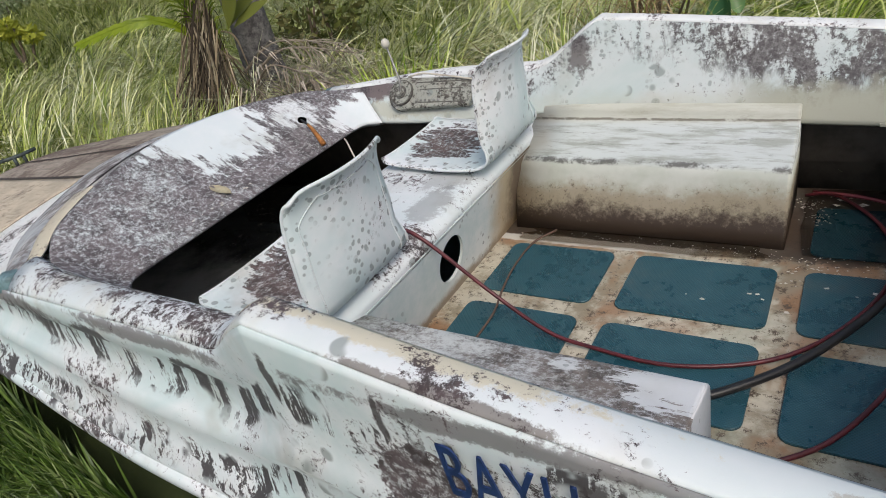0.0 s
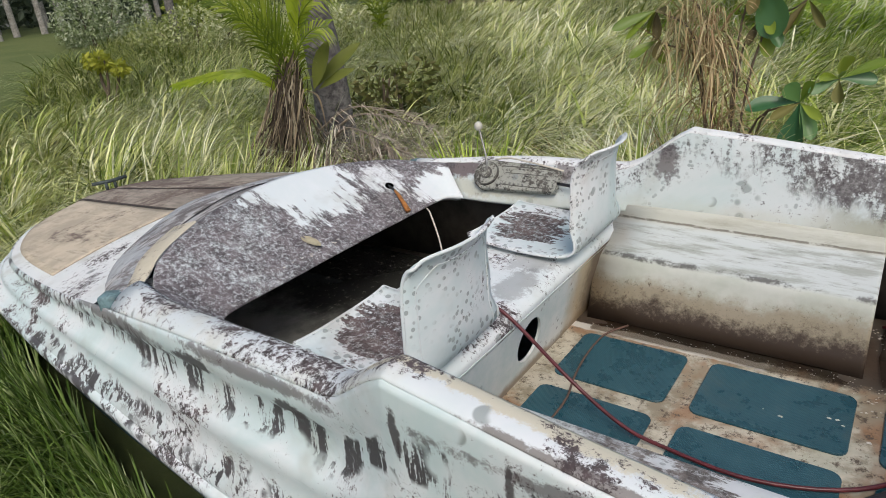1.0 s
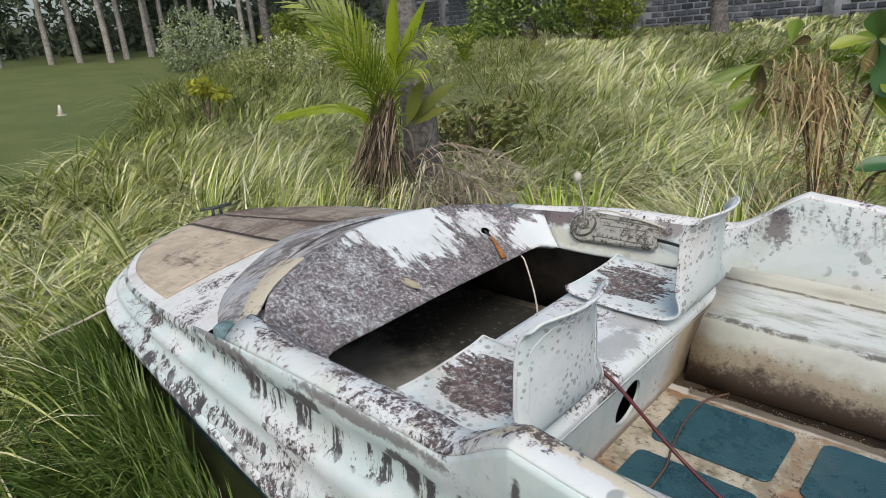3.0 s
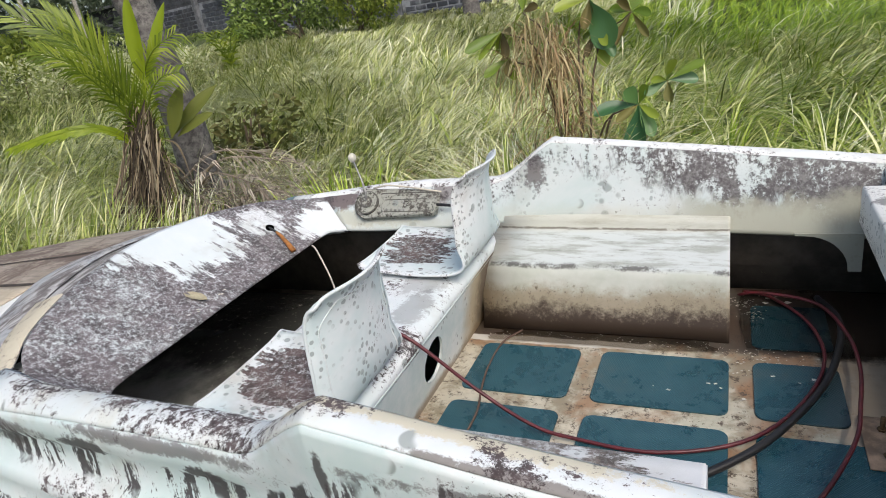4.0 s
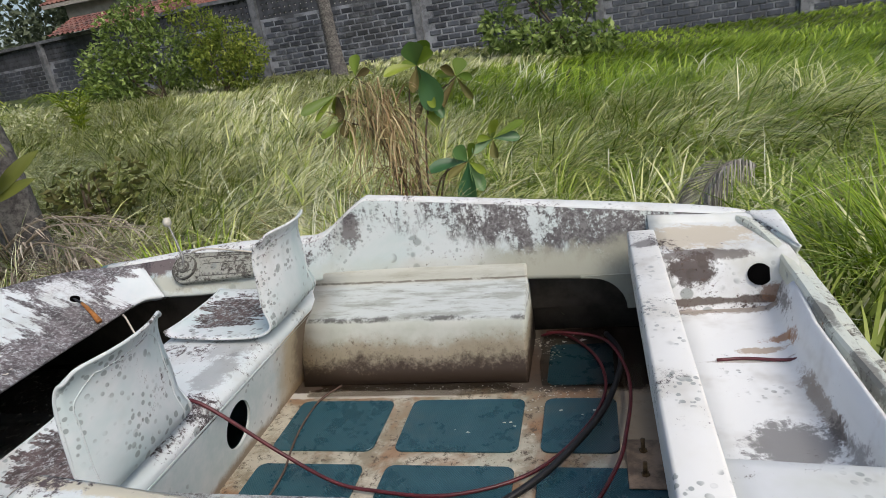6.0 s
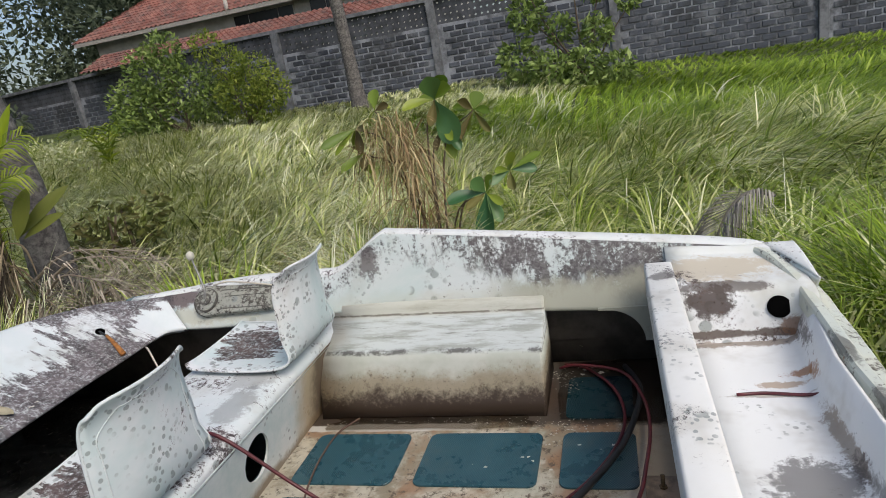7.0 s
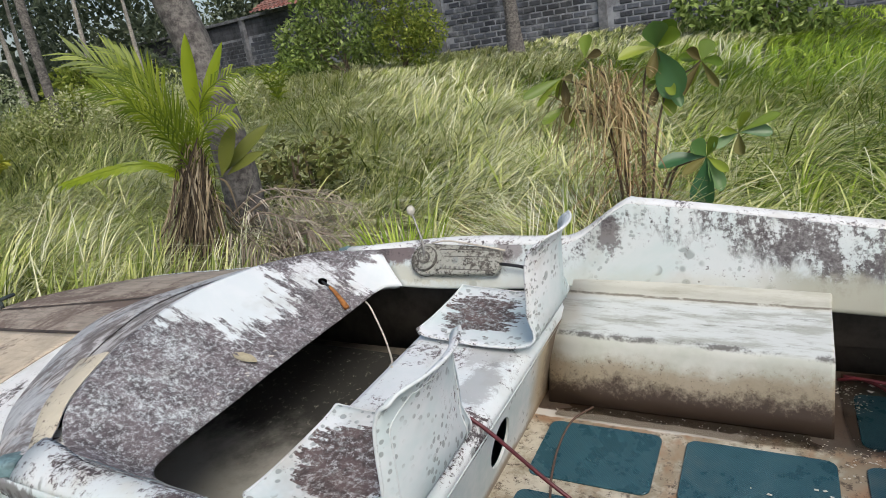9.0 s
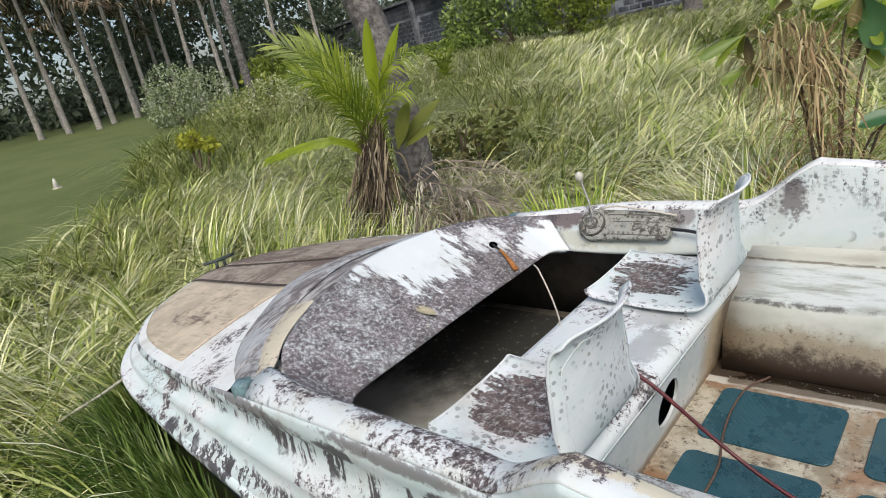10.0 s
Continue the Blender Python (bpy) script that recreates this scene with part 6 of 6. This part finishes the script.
def leaf_cloud(name, blobs, n, size, material, parent=None, squash=1.0, seed=3):
    """Folded leaves spread through lumps (x, y, z, radius), denser at their skins."""
    r = np.random.default_rng(seed)
    vol = np.array([b[3] ** 2 for b in blobs])
    pick = r.choice(len(blobs), n, p=vol / vol.sum())
    d = r.normal(0, 1, (n, 3))
    d /= np.linalg.norm(d, axis=1)[:, None]
    rad = np.array([blobs[i][3] for i in pick]) * r.uniform(0.45, 1.08, n) ** 0.6
    c = np.array([blobs[i][:3] for i in pick]) + d * rad[:, None] * np.array([1, 1, squash])
    ax = d + r.normal(0, 0.8, (n, 3)) + np.array([0, 0, -0.2])
    ax /= np.linalg.norm(ax, axis=1)[:, None]
    sd = np.cross(ax, r.normal(0, 1, (n, 3)))
    sd /= np.linalg.norm(sd, axis=1)[:, None]
    up = np.cross(ax, sd)
    s = (size * r.uniform(0.6, 1.3, n))[:, None]
    a, b = c - ax * s * 0.5, c + ax * s * 0.5
    m1, m2 = c + sd * s * 0.24 + up * s * 0.08, c - sd * s * 0.24 + up * s * 0.08
    v = np.stack([a, m1, b, m2], 1).reshape(-1, 3)
    o = np.arange(n) * 4
    f = np.concatenate([np.stack([o, o + 1, o + 2], -1), np.stack([o, o + 2, o + 3], -1)])
    if parent is not None:
        v = v - np.array(parent.location)
    ob = raw_mesh(name, v, f, material, False)
    ob.parent = parent
    return ob


def bush(at, blobs, n, size, material, label, stems=5):
    """Stems and a crown of leaves; blobs lie about the foot."""
    z = ground_z(*at)
    b = tagged(empty("bush", (*at, z)), label, "bush")
    world = [(at[0] + x, at[1] + y, z + h, r) for x, y, h, r in blobs]
    for k in range(stems):
        x, y, h, r = blobs[k % len(blobs)]
        part("stem", tube(smooth_line([(random.uniform(-0.2, 0.2), random.uniform(-0.2, 0.2), 0), (x * 0.5, y * 0.5, h * 0.55), (x + random.uniform(-0.3, 0.3), y, h + r * 0.5)], 8), 0.035, 6, taper=0.3), TWIG, b)
    leaf_cloud("crown", world, n, size, material, b, seed=int(abs(at[0] * 31 + at[1] * 7)) + 1)
    return b


bush((-11.8, 15.2), [(-1.6, 0, 1.1, 0.85), (-0.7, 0, 1.9, 0.85), (0.3, 0.3, 1.2, 0.9), (-1.0, -0.3, 0.7, 0.8), (-0.2, 0.1, 2.5, 0.6), (0.8, 0.5, 0.8, 0.7), (-1.9, -0.2, 0.5, 0.6)], 5600, 0.17, BUSH, "dense dark green bush before the block wall")
bush((-9.7, 15.4), [(-0.9, 0, 2.5, 0.5), (0.9, 0, 1.0, 0.6), (-0.1, 0, 1.0, 0.8), (0.4, 0, 1.4, 0.75), (-0.4, 0.2, 1.9, 0.6), (0.6, 0, 0.6, 0.6)], 4200, 0.13, BUSH_YELLOW, "yellow-green bush before the block wall")
bush((0.3, 15.2), [(-1.7, 0, 0.9, 0.6), (-0.9, -0.5, 0.45, 0.6), (-0.1, -0.6, 0.4, 0.6), (-1.4, 0.1, 2.0, 0.5), (0.3, 0, 1.3, 0.45), (0.4, 0.2, 2.5, 0.5), (-0.3, 0, 3.1, 0.6), (1.1, 0, 1.9, 0.3), (-1.9, 0, 3.1, 0.6), (-0.6, 0.2, 1.5, 0.4), (0.7, -0.5, 0.3, 0.5)], 4200, 0.20, BUSH, "leafy green bush with bare stems by the wall", 9)
bush((-12.6, 6.6), [(-0.8, -0.4, 0.25, 0.7), (0, 0, 0.35, 0.8), (0.9, 0.5, 0.4, 0.8), (1.8, 1.0, 0.35, 0.8), (2.7, 1.5, 0.2, 0.7), (1.2, -0.1, 0.1, 0.7)], 9000, 0.085, leafy("weed_leaf", [(0.12, 0.16, 0.04), (0.28, 0.33, 0.10), (0.50, 0.53, 0.28), (0.80, 0.80, 0.62)]), "low mound of weeds under a palm", 3)
bush((-17.5, 6.8), [(0, 0, 0.9, 0.9), (0.8, 0.4, 0.7, 0.8), (-0.7, 0, 0.6, 0.7)], 4500, 0.11, leafy("flowering_leaf", [(0.10, 0.14, 0.06), (0.24, 0.30, 0.14), (0.45, 0.50, 0.34), (0.75, 0.78, 0.68)]), "pale flowering bush at the lawn's edge", 3)
bush((-15.5, 8.6), [(0, 0, 0.7, 0.8), (1.2, 0.4, 0.6, 0.8), (0.5, 0, 1.0, 0.6)], 2600, 0.16, BUSH_YELLOW, "rusty brown bush at the lawn's edge", 3)
bush((-8.7, 2.5), [(0, 0, 0.72, 0.14), (0.2, 0.12, 0.62, 0.12), (-0.2, -0.04, 0.74, 0.12)], 420, 0.10, leafy("yellow_leaf", [(0.20, 0.24, 0.03), (0.50, 0.50, 0.07)]), "yellow-leaved weed in the grass", 3)

bush((-4.1, 3.05), [(0, 0, 0.55, 0.28), (0.3, 0.2, 0.62, 0.25), (-0.2, 0.0, 0.35, 0.28), (0.25, 0.1, 0.3, 0.3)], 520, 0.11, leafy("bush_leaf_withered", [(0.03, 0.035, 0.010), (0.07, 0.085, 0.02), (0.15, 0.14, 0.05), (0.16, 0.22, 0.04)], 0.6, 0.2), "withered olive-brown bush in the grass", 5)

# palm sprouts in the field
for sx, sy, sc in ((-9.4, 9.1, 1.0), (-12.6, 8.4, 1.1)):
    sp = tagged(empty("palm_sprout", (sx, sy, ground_z(sx, sy))), "small pale palm sprout in the tall grass", "palm")
    for k in range(7):
        a = k * 0.9 + sx
        d = Vector((math.cos(a), math.sin(a), 0)) * sc
        o = Vector(sp.location)
        frond("frond", [o, o + d * 0.12 + Vector((0, 0, 0.6 * sc)), o + d * 0.5 + Vector((0, 0, 1.05 * sc)), o + d * 0.95 + Vector((0, 0, 0.95 * sc))], 0.42, 0.04, PALM_LEAF, sp, 0.4, 1, 0.2, 16, stem=0.014)

# palms between the lawn and the wall
coconut_palm((-13.6, 6.75, ground_z(-13.6, 6.75)), [(0.03, 0, -0.05), (0, 0, 1.0), (0.02, 0.03, 3.0), (0.1, 0.1, 6.0), (0.2, 0.2, 8.0)], [0.14, 0.10, 0.092, 0.086, 0.08], BARK, 12, 3.0, "coconut palm with a ringed grey trunk in the weeds")
coconut_palm((-6.35, 15.8, ground_z(-6.35, 15.8)), [(0.05, 0, -0.05), (0.02, 0, 1.0), (-0.05, 0, 3.0), (-0.2, 0, 6.5), (-0.3, 0.2, 8.5)], [0.26, 0.19, 0.175, 0.16, 0.13], BARK, 12, 3.2, "coconut palm with a grey trunk before the block wall")
GROVE = [(-24.5, 6.0, 8.5), (-24.0, 7.4, 9.0), (-23.8, 8.2, 8.0), (-25.5, 3.8, 8.8), (-26.5, 9.5, 9.0), (-22.6, 10.2, 8.4), (-23.0, 11.6, 9.2), (-27.5, 6.9, 8.8), (-28.0, 11.5, 9.5), (-25.5, 13.5, 9.0), (-21.8, 13.6, 8.6), (-29, 4.5, 9), (-22.4, 16.2, 9.0), (-24.9, 5.2, 8.2), (-24.2, 9.0, 9), (-26.0, 7.6, 9), (-23.3, 6.6, 8.3), (-25.0, 10.6, 9), (-27, 12.6, 9)]
for i, (x, y, h) in enumerate(GROVE):
    lean = random.uniform(-0.7, 0.7)
    low = i in (0, 1, 2, 3, 4)
    coconut_palm((x, y, ground_z(x, y)), [(0, 0, -0.1), (0.05, lean * 0.1, h * 0.3), (0.1, lean * 0.5, h * 0.65), (0.1, lean, h * (0.78 if low else 1))], [0.11, 0.068, 0.060, 0.052], BARK_HAZED, 9, 3.4, "slim coconut palm trunk at the edge of a dark grove", 9 if low else 0)

# dark woods beyond the grove and behind the wall, haze put into their leaf colour
wr = np.random.default_rng(11)
blobs = []
for k in range(230):
    a = wr.uniform(radians(-25), radians(75))
    d = wr.uniform(31, 48)
    x, y = -d * math.cos(a), d * math.sin(a)
    z = ground_z(x, y)
    if y > 14 and x > -30:
        y = max(y, 29)
    blobs.append((x, y, z + wr.uniform(0.0, 1.0) ** 1.5 * 10, wr.uniform(1.6, 3.0)))
for k in range(90):
    a = wr.uniform(radians(-15), radians(40))
    d = wr.uniform(29, 32)
    blobs.append((-d * math.cos(a), d * math.sin(a), ground_z(-d * math.cos(a), d * math.sin(a)) + wr.uniform(0.2, 0.9), wr.uniform(0.5, 1.1)))
woods = leaf_cloud("far_woods", blobs, 110000, 0.42, WOODS, seed=5)
tagged(woods, "dark tropical trees beyond the lawn", "trees", kind="stuff")


# ---- house behind the wall ----
def tiled(x0, x1, y0, z0, y1, z1, hip0=0.0, hip1=0.0, course=0.30, wave=0.24):
    """A roof slope of overlapping tile courses, rising from the eave (y0, z0) to the top (y1, z1); hips draw its ends in."""
    n = max(2, int(math.hypot(y1 - y0, z1 - z0) / course))
    rows = []
    for i in range(n):
        for f, up in ((i / n, 0.05), ((i + 1) / n, 0.0)):
            a, b = x0 + hip0 * f, x1 - hip1 * f
            m = int((x1 - x0) / wave) * 4
            rows.append([(a + (b - a) * k / m, y0 + (y1 - y0) * f, z0 + (z1 - z0) * f + up + 0.035 * math.cos(k * math.pi / 2)) for k in range(m + 1)])
    return loft(rows)


def tile_mat():
    n = Nodes("roof_tile", 0.85)
    f = n.noise(0.9, 6, 0.75)
    g2 = n.cells(3.4, out="Color")
    c = n.mix(n.ramp(f, 0.35, 0.65), (0.22, 0.075, 0.055), (0.12, 0.05, 0.042))
    c = n.mix(n.math("MULTIPLY", n.ramp(n.noise(1.7, 6, 0.8), 0.48, 0.60), 0.8), c, (0.06, 0.048, 0.045))
    c = n.mix(n.math("MULTIPLY", n.axis(0, g2), 0.4), c, (0.38, 0.21, 0.17))
    return n.done(c, f, 0.3, 0.02)


TILE = tile_mat()
PLASTER = plain("house_plaster", (0.55, 0.54, 0.50), 0.9, 0, 0.25, 2)
GLASS_DARK = plain("window_dark", (0.02, 0.022, 0.025), 0.2, 0, 0.2, 4)
FRAME_W = plain("window_frame", (0.5, 0.48, 0.44), 0.6)
house = tagged(empty("house", (-15, 26, 0.8)), "low white house with red tiled roofs behind the block wall", "house")
HO = Vector(house.location)


def house_part(name, bm, mat, parent=None, **more):
    bm.transform(Matrix.Translation(-HO))
    return part(name, bm, mat, parent or house, **more)


house_part("house_wall", box(-21.6, -4.0, 23.7, 23.9, 0.6, 5.05), PLASTER, smooth=False)
house_part("house_wall", box(-21.6, -21.4, 23.9, 31, 0.6, 5.05), PLASTER, smooth=False)
house_part("roof", tiled(-22.3, -3.2, 23.0, 5.0, 27.6, 7.6, 3.6, 0.0), TILE, label="red clay tile roof, darkened by moss", smooth=False)
bm = tiled(23.0, 32.0, -22.3, 5.0, -18.7, 7.6, 4.4, 4.4)
bm.transform(Matrix(((0, 1, 0, 0), (1, 0, 0, 0), (0, 0, 1, 0), (0, 0, 0, 1))))
house_part("roof", bm, TILE, smooth=False)
house_part("roof", tiled(-19.5, -4.6, 19.9, 3.42, 21.6, 4.15, 0.0, 0.0), TILE, label="low red tiled lean-to roof", smooth=False)
house_part("fascia", box(-22.2, -3.2, 23.02, 23.06, 4.86, 5.02), plain("fascia", (0.35, 0.33, 0.30), 0.8), smooth=False)
for x in (-13.6, -12.2, -10.0):
    w = house_part("window", box(x - 0.75, x + 0.75, 23.66, 23.72, 3.75, 4.85), FRAME_W, smooth=False)
    house_part("pane", box(x - 0.70, x - 0.02, 23.63, 23.665, 3.80, 4.80), GLASS_DARK, w, smooth=False)
    house_part("pane", box(x + 0.02, x + 0.70, 23.63, 23.665, 3.80, 4.80), GLASS_DARK, w, smooth=False)
house_part("downpipe", tube([(-14.2, 23.1, 5.6), (-14.2, 23.1, 4.9)], 0.09, 8), FRAME_W)

# ---- the block wall ----
wall = tagged(empty("wall_north", (-8, 19.1, 0.5)), "grey concrete block garden wall with posts and pierced blocks along the top", "wall", kind="structure")
WO = Vector(wall.location)


def block_mat():
    n = Nodes("concrete_block", 0.9)
    f = n.noise(5, 6, 0.75)
    c = n.mix(n.ramp(n.rand(), 0.0, 1.0), (0.026, 0.031, 0.044), (0.085, 0.098, 0.125))
    c = n.mix(n.math("MULTIPLY", n.ramp(f, 0.4, 0.65), 0.6), c, (0.07, 0.075, 0.085))
    c = n.mix(n.math("MULTIPLY", n.ramp(n.noise(1.1, 5, 0.7), 0.50, 0.62), 0.7), c, (0.17, 0.18, 0.20))
    c = n.mix(n.math("MULTIPLY", n.ramp(n.noise(0.5, 6, 0.75), 0.50, 0.62), 0.7), c, (0.03, 0.032, 0.036))
    return n.done(c, f, 0.5, 0.01)


BLOCK = block_mat()
MORTAR = plain("mortar", (0.30, 0.32, 0.36), 0.95, 0, 0.75, 1.6)
VENT = plain("vent_block", (0.085, 0.092, 0.108), 0.95, 0, 0.5, 3)
POST = plain("concrete_post", (0.19, 0.20, 0.22), 0.9, 0, 0.5, 4)


BEND_AT, BEND = Vector((-12.4, 19.1, 0)), Euler((0, 0, radians(-14))).to_matrix()


def bent(x, y, z):
    """The wall turns away beyond its corner post."""
    p = Vector((x, y, z))
    return BEND_AT + BEND @ (p - BEND_AT) if x < BEND_AT.x else p


def wall_part(name, bm, mat, **more):
    for q in bm.verts:
        q.co = bent(*q.co)
    bm.transform(Matrix.Translation(-WO))
    return part(name, bm, mat, wall, **more)


TOP_Z = 3.38
for x0, x1 in ((-36, -12.401), (-12.399, 14)):
    wall_part("core", box(x0, x1, 19.06, 19.2, -0.3, 2.62), MORTAR, smooth=False)
    wall_part("coping", box(x0, x1, 18.96, 19.24, TOP_Z - 0.02, TOP_Z + 0.10), POST, smooth=False)
for x in [-32.84 + 5.66 * k for k in range(9)]:
    wall_part("post", box(x - 0.13, x + 0.13, 18.92, 19.25, -0.3, TOP_Z + 0.02), POST, smooth=False, bevel=0.015)


def slab(w, h, d):
    """The face of a block with chipped, softened edges."""
    bm = bmesh.new()
    back = [bm.verts.new((sx * w / 2, 0, sz * h / 2)) for sx, sz in ((-1, -1), (1, -1), (1, 1), (-1, 1))]
    front = [bm.verts.new((sx * (w / 2 - 0.028), -d, sz * (h / 2 - 0.022))) for sx, sz in ((-1, -1), (1, -1), (1, 1), (-1, 1))]
    bm.faces.new(front)
    for i in range(4):
        j = (i + 1) % 4
        bm.faces.new((back[i], back[j], front[j], front[i]))
    return bm


blocks = []
for r in range(13):
    z = 0.16 + 0.19 * r
    for k in range(122):
        x = -35.2 + 0.41 * k + (0.205 if r % 2 else 0.0)
        if min(abs(x - (-32.84 + 5.66 * q)) for q in range(9)) < 0.30 or x > 13:
            continue
        blocks.append((x, z + random.uniform(-0.006, 0.006), random.uniform(0.0, 0.02)))
near = [b for b in blocks if -10.1 < b[0] < -0.6 and b[1] > 0.4][:300]
rest = [b for b in blocks if b not in set(near)]
v, f = [], []
for x, z, d in rest:
    o = len(v)
    for sx, sz, y, k in ((-1, -1, 0, 0), (1, -1, 0, 0), (1, 1, 0, 0), (-1, 1, 0, 0), (-1, -1, 1, 1), (1, -1, 1, 1), (1, 1, 1, 1), (-1, 1, 1, 1)):
        v.append(bent(x + sx * (0.182 - 0.012 * k), 19.058 - y * (0.014 + d * 0.5), z + sz * (0.075 - 0.010 * k)) - WO)
    f += [(o + 4, o + 5, o + 6, o + 7)] + [(o + i, o + (i + 1) % 4, o + 4 + (i + 1) % 4, o + 4 + i) for i in range(4)]
rest_ob = raw_mesh("block_courses", np.array(v), np.array(f), BLOCK, False)
rest_ob.parent = wall
rest_ob["kind"] = "stuff"
# pierced blocks along the top
v, f = [], []
for r in range(4):
    for k in range(int(50 / 0.2)):
        x, z = -36 + 0.2 * k + 0.1, 2.72 + 0.19 * r
        if x > 13.9:
            continue
        o = len(v)
        for y in (19.08, 19.18):
            for q, (sx, sz) in enumerate(((-1, -1), (1, -1), (1, 1), (-1, 1))):
                v.append(bent(x + sx * 0.1, y, z + sz * 0.095) - WO)
            for q, (sx, sz) in enumerate(((0, -1), (1, 0), (0, 1), (-1, 0))):
                v.append(bent(x + sx * 0.048, y, z + sz * 0.046) - WO)
        for i in range(4):
            j = (i + 1) % 4
            f += [(o + i, o + j, o + 4 + j, o + 4 + i), (o + 8 + i, o + 8 + j, o + 12 + j, o + 12 + i), (o + 4 + i, o + 4 + j, o + 12 + j, o + 12 + i)]
vent = raw_mesh("pierced_blocks", np.array(v), np.array(f), VENT, False)
vent.parent = wall
vent["kind"] = "stuff"
block_mesh = mesh_of(slab(0.365, 0.150, 0.016), "block", False)
block_mesh.materials.append(BLOCK)
for x, z, d in near:
    ob = new("block", block_mesh)
    ob.parent = wall
    ob.location = (x - WO.x, 19.058 - d * 0.4 - WO.y, z - WO.z)
